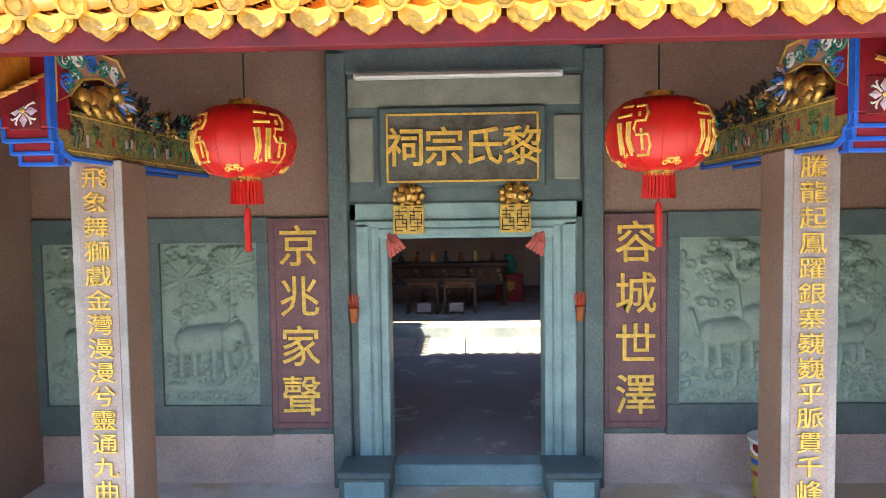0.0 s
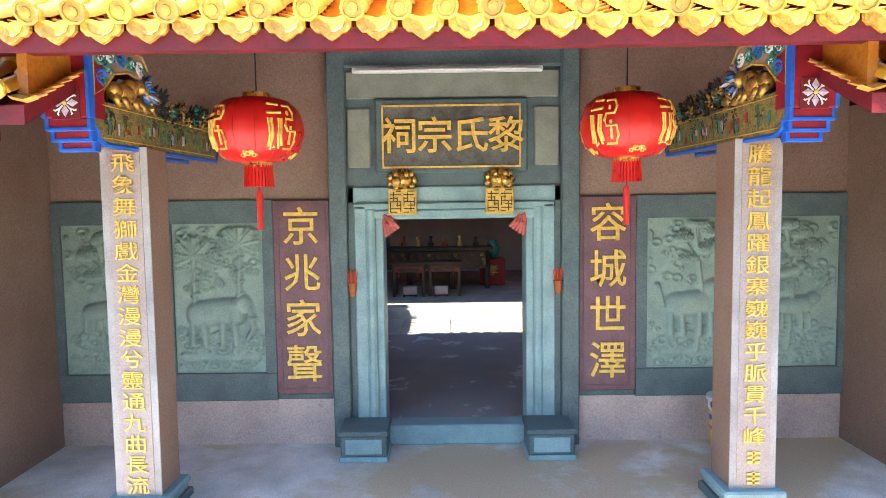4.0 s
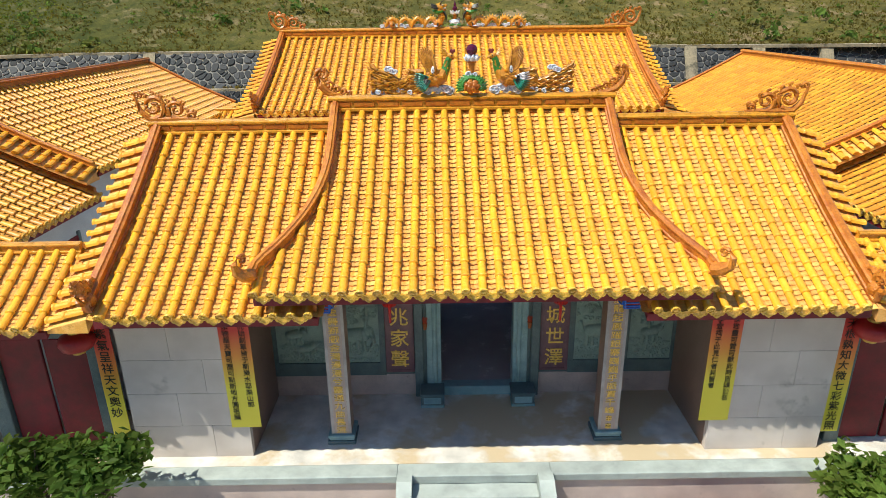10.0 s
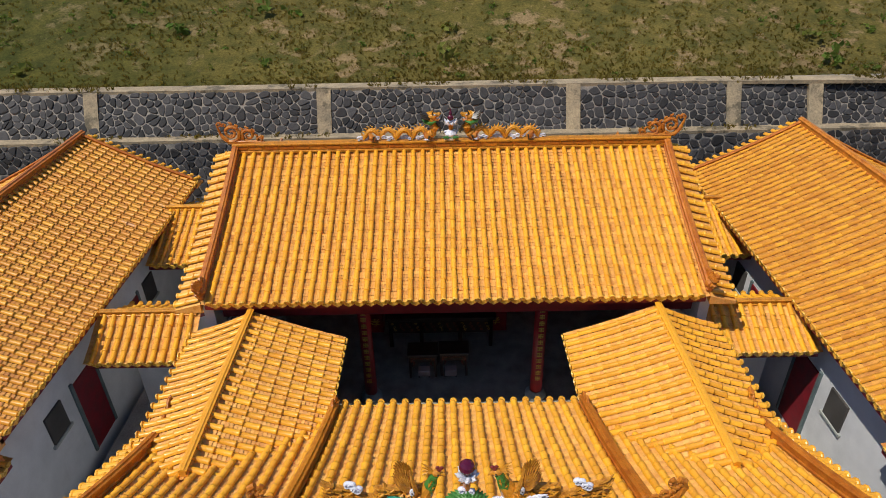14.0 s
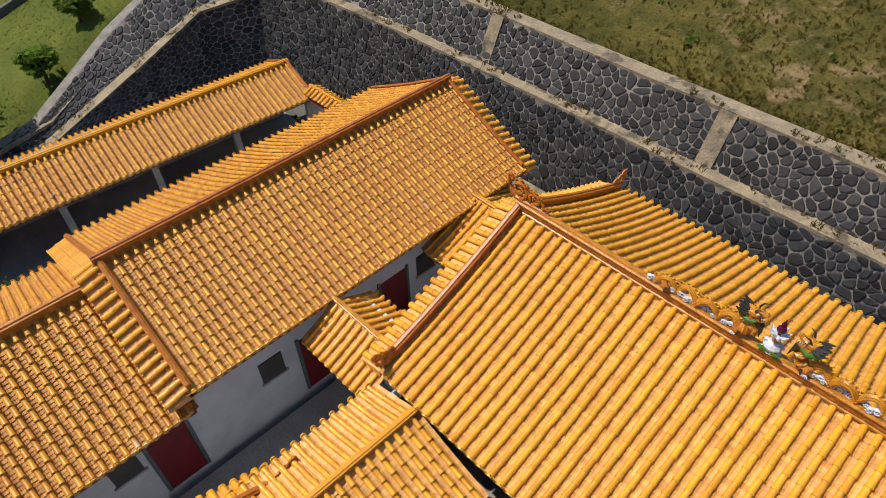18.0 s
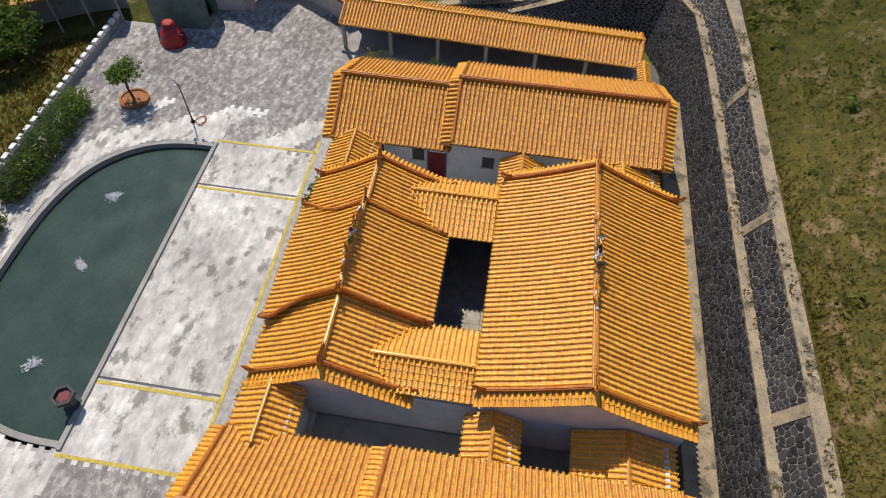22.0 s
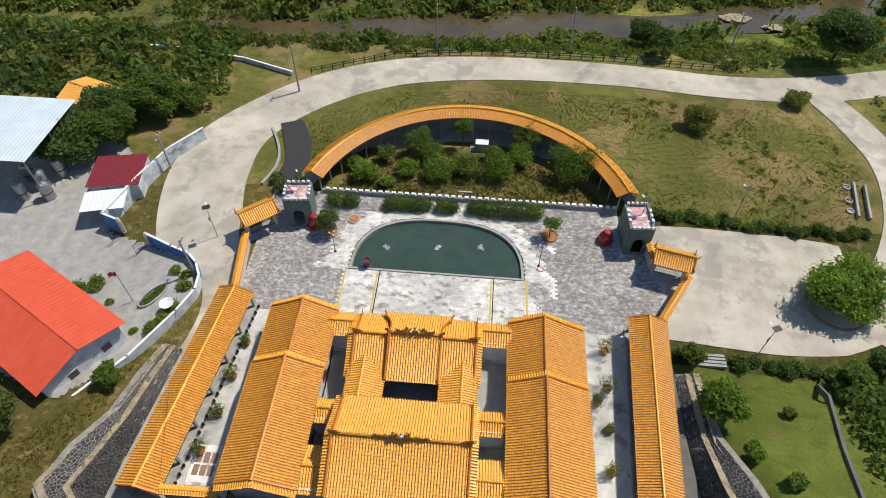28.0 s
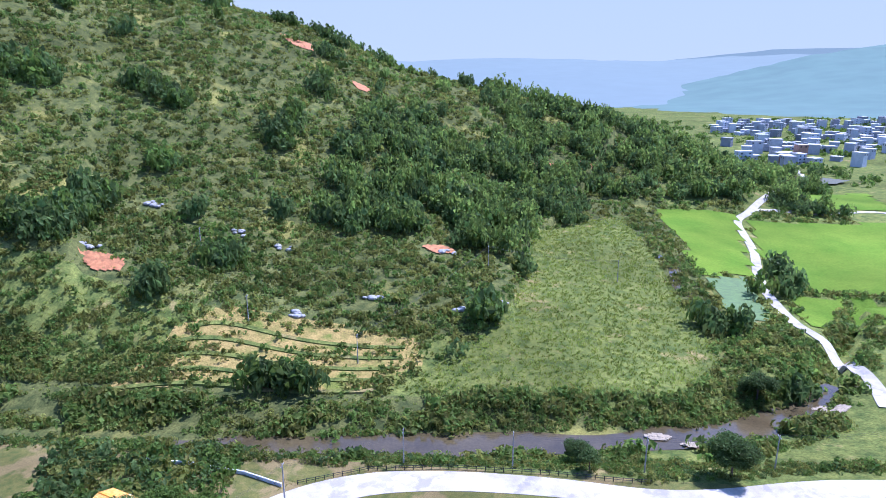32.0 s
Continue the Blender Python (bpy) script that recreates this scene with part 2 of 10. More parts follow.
PAVE_PALE = material("pale_paving", (0.7, 0.665, 0.61), 0.85, var=0.25, scale=1.6, fine=30, bump=0.1, tint=0.1, spots=(0.27, 0.25, 0.215), spot_scale=0.85, spot_at=0.58, wide=0.2, stretch=(0.9, 1.25, 1))
YARD_CEMENT = material("stained_yard_cement", (0.56, 0.54, 0.5), 0.85, var=0.25, scale=0.9, fine=22, bump=0.1, other=(0.4, 0.38, 0.34), spots=(0.27, 0.255, 0.22), spot_scale=0.5, spot_at=0.58, wide=0.15)
JOINT = material("paving_bed", (0.46, 0.435, 0.4), 0.9, var=0.3, scale=3, bump=0.1)
YELLOW_LINE = material("yellow_line", (0.62, 0.47, 0.07), 0.7, var=0.3, scale=4, fine=60, bump=0.05)
CONCRETE = material("concrete_road", (0.49, 0.44, 0.36), 0.85, var=0.2, scale=0.35, fine=14, bump=0.1, other=(0.37, 0.32, 0.25), wide=0.07, spots=(0.32, 0.285, 0.23), spot_scale=0.22, spot_at=0.56)
CEMENT = material("grey_cement", (0.36, 0.34, 0.31), 0.85, var=0.35, scale=0.8, fine=20, bump=0.15, other=(0.24, 0.23, 0.21))
LEDGE = material("sandy_ledge", (0.39, 0.305, 0.19), 0.9, var=0.45, scale=1.4, fine=14, bump=0.3, other=(0.22, 0.18, 0.12), spots=(0.12, 0.1, 0.065), spot_scale=1.1, spot_at=0.57)
STONE = material("rubble_stone", (0.05, 0.047, 0.046), 0.75, var=0.5, scale=5, fine=30, bump=0.35, tint=0.75, other=(0.033, 0.032, 0.034), spots=(0.12, 0.115, 0.11), spot_scale=2.5, spot_at=0.72)
MORTAR = material("pale_mortar", (0.31, 0.275, 0.225), 0.9, var=0.4, scale=2, fine=30, bump=0.2, other=(0.16, 0.15, 0.14))
POND = material("pond_water", (0.04, 0.066, 0.048), 0.12, var=0.15, scale=0.5, fine=6, bump=0.04)
RIVER = material("river_water", (0.1, 0.075, 0.035), 0.1, var=0.3, scale=0.08, fine=1.5, bump=0.03)
FOAM = material("white_water", (0.78, 0.8, 0.8), 0.4, var=0.2, scale=9)
BARK = material("bark", (0.12, 0.085, 0.055), 0.9, var=0.4, scale=6, fine=40, bump=0.5)
STEEL = material("galvanised_steel", (0.42, 0.43, 0.44), 0.35, metal=0.8, var=0.2, scale=4)
BLACK_METAL = material("black_iron", (0.025, 0.025, 0.027), 0.45, metal=0.4, var=0.3)
GLASS_PANEL = material("solar_glass", (0.015, 0.03, 0.09), 0.12, var=0.2)
RED_SHEET = material("red_sheet_roof", (0.62, 0.085, 0.035), 0.45, var=0.12, scale=1.0, fine=30, bump=0.05)
BLUE_SHEET = material("pale_sheet_roof", (0.56, 0.63, 0.66), 0.4, var=0.1, scale=0.5, fine=20, bump=0.04)
SOIL = material("red_soil", (0.52, 0.21, 0.075), 0.9, var=0.4, scale=0.6, fine=9, bump=0.3)
GREEN_TOWER = material("tower_render", (0.15, 0.2, 0.17), 0.75, var=0.3, scale=1.2, fine=30, bump=0.1)
PINK_TOP = material("pink_deck", (0.62, 0.32, 0.32), 0.8, var=0.4, scale=1.5, fine=20, bump=0.1, spots=(0.6, 0.58, 0.55), spot_scale=0.9, spot_at=0.55)


def foliage(name, a, b, tint=0.35, through_light=0.6):
    """Leaves: glossy above and letting some light through."""
    m = material(name, a, 0.55, var=0.35, scale=0.5, fine=3.0, bump=0.0, other=b, tint=tint, spec=0.12, wide=0.05)
    t = m.node_tree
    bs, out = t.nodes["Principled BSDF"], t.nodes["Material Output"]
    tr, mx = t.nodes.new("ShaderNodeBsdfTranslucent"), t.nodes.new("ShaderNodeMixShader")
    mx.inputs[0].default_value = through_light
    t.links.new(bs.inputs["Base Color"].links[0].from_socket, tr.inputs["Color"])
    t.links.new(bs.outputs[0], mx.inputs[1])
    t.links.new(tr.outputs[0], mx.inputs[2])
    t.links.new(mx.outputs[0], out.inputs["Surface"])
    return m


LEAF = foliage("leaves", (0.18, 0.25, 0.045), (0.11, 0.18, 0.033))
LEAF_DARK = foliage("dark_leaves", (0.15, 0.21, 0.06), (0.095, 0.15, 0.04))
LEAF_WARM = foliage("shrub_leaves", (0.28, 0.28, 0.06), (0.17, 0.19, 0.04))
LEAF_GARDEN = foliage("garden_leaves", (0.25, 0.36, 0.05), (0.15, 0.25, 0.035))
LEAF_BAMBOO = foliage("bamboo_leaves", (0.24, 0.31, 0.065), (0.14, 0.21, 0.04))
GRASS = foliage("grass_blades", (0.24, 0.175, 0.032), (0.14, 0.115, 0.022))
GRASS_FRESH = foliage("fresh_grass", (0.27, 0.255, 0.028), (0.17, 0.175, 0.02))
LAWN_GRASS = foliage("lawn_blades", (0.25, 0.31, 0.036), (0.17, 0.23, 0.026))
MEADOW_GRASS = foliage("meadow_blades", (0.33, 0.37, 0.06), (0.21, 0.27, 0.04))
DRY_GRASS = material("dry_grass", (0.36, 0.25, 0.08), 0.95, var=0.6, scale=0.3, fine=2.2, bump=0.5, other=(0.19, 0.16, 0.042), spots=(0.14, 0.155, 0.03), spot_scale=0.12, spot_at=0.56, spec=0.05)
RICE = material("rice_crop", (0.1, 0.175, 0.015), 0.95, var=0.3, scale=0.05, fine=1.2, bump=0.3, wide=0.012, spec=0.05, other=(0.15, 0.215, 0.02))
CABBAGE = material("vegetable_crop", (0.12, 0.19, 0.045), 0.8, var=0.3, scale=0.5, fine=2.0, bump=0.4, stretch=(1, 3, 1))
HOUSE_WALL = material("house_walls", (0.46, 0.46, 0.47), 0.8, var=0.15, scale=0.3, tint=0.5)
# dark tone that carries the shade of the back drain and west channel
DARK_CEMENT = material("dark_cement", (0.13, 0.125, 0.11), 0.85, var=0.4, scale=0.6, fine=14, bump=0.15, other=(0.08, 0.08, 0.072))
HOUSE_ROOF = material("house_roofs", (0.6, 0.58, 0.56), 0.8, var=0.3, scale=0.4, tint=0.4)
BRICK_WALL = material("raw_brick_wall", (0.4, 0.22, 0.15), 0.85, var=0.25, scale=0.4, tint=0.3)
BLUE_PAINT = material("blue_wall_paint", (0.05, 0.22, 0.5), 0.7, var=0.25, scale=0.9, fine=20, bump=0.05)
STAINED_WHITE = material("stained_whitewash", (0.66, 0.7, 0.73), 0.8, var=0.3, scale=0.8, fine=14, bump=0.05, spots=(0.25, 0.25, 0.24), spot_scale=0.7, spot_at=0.6)


# ---- builders ----
def link(name, verts, faces, mat, parent=None, label="", smooth=False, kind=""):
    me = bpy.data.meshes.new(name)
    me.from_pydata([tuple(v) for v in verts], [], faces)
    me.materials.append(mat)
    if smooth:
        me.polygons.foreach_set("use_smooth", [True] * len(me.polygons))
    ob = new(name, me)
    if parent is not None:
        ob.parent = parent
    return tagged(ob, label, kind=kind)


def thing(name, label, category, at=(0, 0, 0), group="", kind="", turn=0.0):
    ob = new(name)
    ob.empty_display_size = 0.1
    ob.matrix_basis = pose(*at, 0, 0, turn)
    return tagged(ob, label, category, group, kind)


class Form:
    """Gathers vertices and faces of one part."""

    def __init__(self):
        self.v, self.f = [], []

    def add(self, verts, faces, m=None):
        n = len(self.v)
        self.v += [tuple(m @ Vector(p)) if m else tuple(p) for p in verts]
        self.f += [tuple(i + n for i in f) for f in faces]
        return self

    def box(self, x0, x1, y0, y1, z0, z1, bevel=0.0, m=None):
        b = min(bevel, (x1 - x0) * 0.45, (y1 - y0) * 0.45, (z1 - z0) * 0.45)
        if b <= 0:
            v = list(product((x0, x1), (y0, y1), (z0, z1)))
            return self.add(v, [(0, 1, 3, 2), (4, 6, 7, 5), (0, 4, 5, 1), (2, 3, 7, 6), (0, 2, 6, 4), (1, 5, 7, 3)], m)
        lo, hi, v, at = (x0, y0, z0), (x1, y1, z1), [], {}
        for c in product((0, 1), repeat=3):
            for axis in range(3):
                p = [(hi[k] if c[k] else lo[k]) for k in range(3)]
                for k in range(3):
                    if k != axis:
                        p[k] += -b if c[k] else b
                at[c, axis] = len(v)
                v.append(p)
        f = []
        for axis in range(3):
            o = [k for k in range(3) if k != axis]
            for s in (0, 1):
                ring = []
                for q in ((0, 0), (1, 0), (1, 1), (0, 1)):
                    c = [0, 0, 0]
                    c[axis], c[o[0]], c[o[1]] = s, *q
                    ring.append(at[tuple(c), axis])
                f.append(tuple(ring if (s == 1) == (axis != 1) else ring[::-1]))
            for q in product((0, 1), repeat=2):
                c0, c1 = [0, 0, 0], [0, 0, 0]
                c0[axis], c1[axis] = 0, 1
                for k, s in zip(o, q):
                    c0[k] = c1[k] = s
                f.append((at[tuple(c0), o[0]], at[tuple(c1), o[0]], at[tuple(c1), o[1]], at[tuple(c0), o[1]]))
        f += [tuple(at[c, k] for k in range(3)) for c in product((0, 1), repeat=3)]
        return self.add(v, f, m)

    def tube(self, pts, r, n=8, cap=True, flat=1.0):
        pts = [Vector(p) for p in pts]
        rs = r if isinstance(r, (list, tuple)) else [r] * len(pts)
        v, f = [], []
        for i, p in enumerate(pts):
            d = (pts[min(i + 1, len(pts) - 1)] - pts[max(i - 1, 0)]).normalized()
            a = d.cross(Vector((0, 0, 1)) if abs(d.z) < 0.95 else Vector((0, 1, 0))).normalized()
            b = a.cross(d)
            v += [p + a * (math.cos(2 * math.pi * k / n) * rs[i]) + b * (math.sin(2 * math.pi * k / n) * rs[i] * flat) for k in range(n)]
        for i in range(len(pts) - 1):
            f += [(i * n + k, i * n + (k + 1) % n, (i + 1) * n + (k + 1) % n, (i + 1) * n + k) for k in range(n)]
        if cap:
            f += [tuple(range(n))[::-1], tuple(range((len(pts) - 1) * n, len(pts) * n))]
        return self.add(v, f)

    def lathe(self, prof, at=(0, 0, 0), n=16, m=None):
        v = [(at[0] + r * math.cos(2 * math.pi * k / n), at[1] + r * math.sin(2 * math.pi * k / n), at[2] + z) for r, z in prof for k in range(n)]
        f = [(i * n + k, i * n + (k + 1) % n, (i + 1) * n + (k + 1) % n, (i + 1) * n + k) for i in range(len(prof) - 1) for k in range(n)]
        f += [tuple(range(n))[::-1], tuple(range((len(prof) - 1) * n, len(prof) * n))]
        return self.add(v, f, m)

    def prism(self, poly, z0, z1, m=None):
        n = len(poly)
        v = [(x, y, z0) for x, y in poly] + [(x, y, z1) for x, y in poly]
        f = [tuple(range(n))[::-1], tuple(range(n, 2 * n))] + [(k, (k + 1) % n, n + (k + 1) % n, n + k) for k in range(n)]
        return self.add(v, f, m)

    def ball(self, c, r, n=10, squash=(1, 1, 1)):
        prof = [(math.sin(math.pi * i / 6), -math.cos(math.pi * i / 6)) for i in range(7)]
        prof[0], prof[-1] = (0.03, -1), (0.03, 1)
        return self.lathe(prof, (0, 0, 0), n, Matrix.Translation(c) @ Matrix.Diagonal((r * squash[0], r * squash[1], r * squash[2], 1)))

    def part(self, name, mat, parent=None, label="", smooth=False, kind=""):
        return link(name, self.v, self.f, mat, parent, label, smooth, kind)


def joined(name, verts, faces, mats, mat, parent=None, label="", kind="stuff", smooth=False):
    """One mesh of many copies of a small piece: mats is an array of 3 x 4 poses."""
    V, A = np.array(verts, float), np.array(mats, float)
    if len(A) == 0:
        return None
    P = np.einsum("nij,vj->nvi", A[:, :, :3], V) + A[:, None, :, 3]
    return many(name, P.reshape(-1, 3), faces, len(A), len(V), mat, parent, label, kind, smooth)


def many(name, P, faces, count, per, mat, parent=None, label="", kind="stuff", smooth=False):
    sizes = np.tile([len(f) for f in faces], count)
    loops = np.concatenate([np.array(f) for f in faces])
    loops = (loops[None] + (np.arange(count) * per)[:, None]).ravel()
    me = bpy.data.meshes.new(name)
    me.vertices.add(len(P)), me.loops.add(len(loops)), me.polygons.add(len(sizes))
    me.vertices.foreach_set("co", np.ascontiguousarray(P, dtype=np.float32).ravel())
    me.loops.foreach_set("vertex_index", loops.astype(np.int32))
    me.polygons.foreach_set("loop_start", np.concatenate([[0], np.cumsum(sizes)[:-1]]).astype(np.int32))
    me.polygons.foreach_set("use_smooth", np.full(len(sizes), smooth))
    me.update(calc_edges=True)
    me.materials.append(mat)
    ob = new(name, me)
    if parent is not None:
        ob.parent = parent
    return tagged(ob, label, kind=kind)


def pieces(name, verts, faces, mats, mat, parent, single=300, rest="", smooth=False):
    """The first of the poses as objects of their own on one mesh, the others joined into one part."""
    me = None
    for a in mats[:single]:
        if me is None:
            me = link(name, verts, faces, mat, parent, smooth=smooth)
            me.matrix_basis = Matrix([*a, (0, 0, 0, 1)])
            continue
        ob = new(name, me.data)
        ob.parent = parent
        ob.matrix_basis = Matrix([*a, (0, 0, 0, 1)])
    if len(mats) > single:
        joined(rest or name + "_field", verts, faces, mats[single:], mat, parent, smooth=smooth)


# ---- tiled roofs, built along a ridge on the local x axis ----
PITCH, TILE, RAD = 0.252, 0.3, 0.063
PAN_STEP = 0.088


def arc_rings(rings, n=5):
    v = [(r * math.cos(math.pi * k / n), y, z + r * 0.95 * math.sin(math.pi * k / n)) for y, r, z in rings for k in range(n + 1)]
    f = [(i * (n + 1) + k, i * (n + 1) + k + 1, (i + 1) * (n + 1) + k + 1, (i + 1) * (n + 1) + k) for i in range(len(rings) - 1) for k in range(n)]
    return v, f + [tuple(range(n + 1))[::-1]]


COVER = arc_rings([(0, RAD * 1.14, 0.012), (0.03, RAD * 1.11, 0.012), (0.05, RAD * 1.0, 0.005), (TILE + 0.03, RAD * 0.93, -0.005)])
PANW = PITCH - 2 * RAD * 0.7


def pan_tile():
    v, n = [], 2
    for y, lift in ((0.026, -0.016), (0.0, 0.015), (PAN_STEP + 0.04, -0.012)):
        for k in range(n + 1):
            x = -1 + 2 * k / n
            v.append((x * PANW / 2, y, lift - 0.024 * (1 - x * x)))
    return v, [(i * 3 + k, i * 3 + k + 1, i * 3 + 4 + k, i * 3 + 3 + k) for i in range(2) for k in range(n)]


PANT = pan_tile()
DISC_F = Form()
DISC_F.lathe([(RAD * 1.12, 0), (RAD * 1.12, 0.03), (RAD * 0.86, 0.032), (RAD * 0.82, 0.02), (RAD * 0.5, 0.022), (RAD * 0.45, 0.034), (RAD * 0.1, 0.036)], n=10)
DRIP_F = Form()
DRIP_F.prism([(-0.115, 0.045), (-0.112, -0.03), (-0.085, -0.06), (-0.06, -0.062), (-0.035, -0.085), (0, -0.105), (0.035, -0.085), (0.06, -0.062), (0.085, -0.06), (0.112, -0.03), (0.115, 0.045), (0, 0.015)], 0, 0.028)


DRIP_F.tube([(0.075 * math.cos(a), -0.06 * math.sin(a), 0.03) for a in [math.pi * k / 5 for k in range(6)]], 0.006, 3)


def rows4(x, y, z, p):
    return [[x[i], y[i], z[i], p[i]] for i in range(3)]


def slope(root, x0, x1, side, run, drop, zr, sag=0.1, single=300, lim=None, y0=0.0, eave=True, step=PITCH, bed=True, glaze=GLAZE, pan=PAN):
    """Barrel tiles from the ridge line (local y0, height zr) down to one side (-1: towards -y)."""
    def at(d):
        s = d / run
        return zr - drop * s - sag * math.sin(math.pi * s)
    length = math.hypot(run, drop)
    n = max(2, round(length / TILE))
    ds = [run * k / n for k in range(n + 1)]
    lim = lim or (lambda d: (x0, x1))
    count = max(1, round((x1 - x0) / step))
    xs = [x0 + (k + 0.5) * (x1 - x0) / count for k in range(count)]
    covers, pans, discs, drips = [], [], [], []
    for k in range(n - 1, -1, -1):
        da, db = ds[k], ds[k + 1]
        up = Vector((0, side * (da - db), at(da) - at(db))).normalized()
        nor = Vector((1, 0, 0)).cross(up)
        right = Vector((1, 0, 0)) if nor.z > 0 else Vector((-1, 0, 0))
        nor = nor if nor.z > 0 else -nor
        lo, hi = lim(db)
        base = Vector((0, y0 + side * db, at(db)))
        for i, x in enumerate(xs):
            if not lo - 0.02 <= x <= hi + 0.02:
                continue
            w = random.uniform(-0.006, 0.006)
            covers.append(rows4(right, up, nor, base + Vector((x + w, 0, 0)) + nor * (0.044 + w * 0.6)))
            beds = [x + step / 2] if x + step / 2 <= hi + 0.05 else []
            if x - step < lo - 0.02 and x - step / 2 >= lo - 0.05:
                beds.append(x - step / 2)
            m = max(1, round((db - da) * length / run / PAN_STEP))
            for bx, j in product(beds, range(m)):
                q = db + (da - db) * j / m
                pans.append(rows4(right, up, nor, Vector((bx, y0 + side * q, at(q))) + nor * (0.02 + random.uniform(-0.004, 0.004))))
            if k == n - 1 and eave:
                p = base + Vector((x, side * 0.015, 0)) + nor * 0.085
                discs.append(rows4(right, nor, -up, p))
                if i + 1 < len(xs) and x + step * 0.5 <= hi:
                    drips.append(rows4(right, Vector((0, 0, 1)), right.cross(Vector((0, 0, 1))), base + Vector((x + step / 2, side * 0.0, 0.01))))
    pieces("cover_tile", *COVER, covers, glaze, root, single, "cover_tiles", smooth=True)
    pieces("pan_tile", *PANT, pans, pan, root, 0, "pan_tiles")
    if eave:
        pieces("eave_disc", DISC_F.v, DISC_F.f, discs, EAVE, root, 60 if single else 0, "eave_discs")
        pieces("drip_tile", DRIP_F.v, DRIP_F.f, drips, EAVE, root, 60 if single else 0, "drip_tiles")
    v, f = [], []
    for d in ds:
        lo, hi = lim(d)
        for x, off in ((lo, -0.02), (hi, -0.02), (hi, -0.13), (lo, -0.13)):
            v.append((x, y0 + side * d, at(d) + off))
    for i in range(len(ds) - 1):
        f += [(4 * i + k, 4 * i + (k + 1) % 4, 4 * i + 4 + (k + 1) % 4, 4 * i + 4 + k) for k in range(4)]
    f += [(0, 1, 2, 3), tuple(4 * len(ds) - 4 + k for k in (3, 2, 1, 0))]
    if bed:
        link("roof_bed", v, f, DEEP_RED, root)
    return at


RIDGE_PROFILE = [(-0.5, 0), (0.5, 0), (0.5, 0.14), (0.36, 0.2), (0.36, 0.62), (0.5, 0.68), (0.5, 0.78), (0.3, 0.84), (0.2, 0.97), (-0.2, 0.97), (-0.3, 0.84), (-0.5, 0.78), (-0.5, 0.68), (-0.36, 0.62), (-0.36, 0.2), (-0.5, 0.14)]


def sweep(pts, w, h, across=None, prof=RIDGE_PROFILE):
    """A ridge moulding along a line, upright."""
    pts = [Vector(p) for p in pts]
    n, v, f = len(prof), [], []
    for i, p in enumerate(pts):
        d = pts[min(i + 1, len(pts) - 1)] - pts[max(i - 1, 0)]
        a = across or Vector((d.y, -d.x, 0)).normalized()
        v += [p + a * (x * w) + Vector((0, 0, y * h)) for x, y in prof]
    for i in range(len(pts) - 1):
        f += [(i * n + k, i * n + (k + 1) % n, (i + 1) * n + (k + 1) % n, (i + 1) * n + k) for k in range(n)]
    f += [tuple(range(n))[::-1], tuple(range((len(pts) - 1) * n, len(pts) * n))]
    F = Form()
    F.v, F.f = v, f
    return F


def ridge_line(root, pts, w=0.2, h=0.3, mat=None, blocks=True):
    """A main ridge: moulding, and pieces of glazed block with joints along it."""
    sweep(pts, w, h).part("ridge", mat or RIDGE_Y, root)
    if blocks:
        a, b = Vector(pts[0]), Vector(pts[-1])
        d = (b - a)
        n = max(1, int(d.length / 0.42))
        u = d.normalized()
        s = Vector((-u.y, u.x, 0))
        B = Form().box(-0.19, 0.19, -w * 0.43, w * 0.43, h * 0.26, h * 0.58, 0.012)
        mats = [rows4(u, s, Vector((0, 0, 1)), a + d * ((k + 0.5) / n)) for k in range(n)]
        pieces("ridge_block", B.v, B.f, mats, RIDGE, root, 40)


def spiral(F, c, r, turns, start, way, thick, plane, grow=1.0, n=18):
    """A scroll in an upright plane: plane is the horizontal direction of its width."""
    pts, rad = [], []
    for i in range(n + 1):
        s = i / n
        a = start + way * turns * 2 * math.pi * s
        q = r * (1 - 0.82 * s)
        pts.append(Vector(c) + plane * (q * math.cos(a)) + Vector((0, 0, q * math.sin(a))))
        rad.append(thick * (1 - 0.45 * s))
    F.tube(pts, rad, 6, flat=1.0)
    return pts[0]


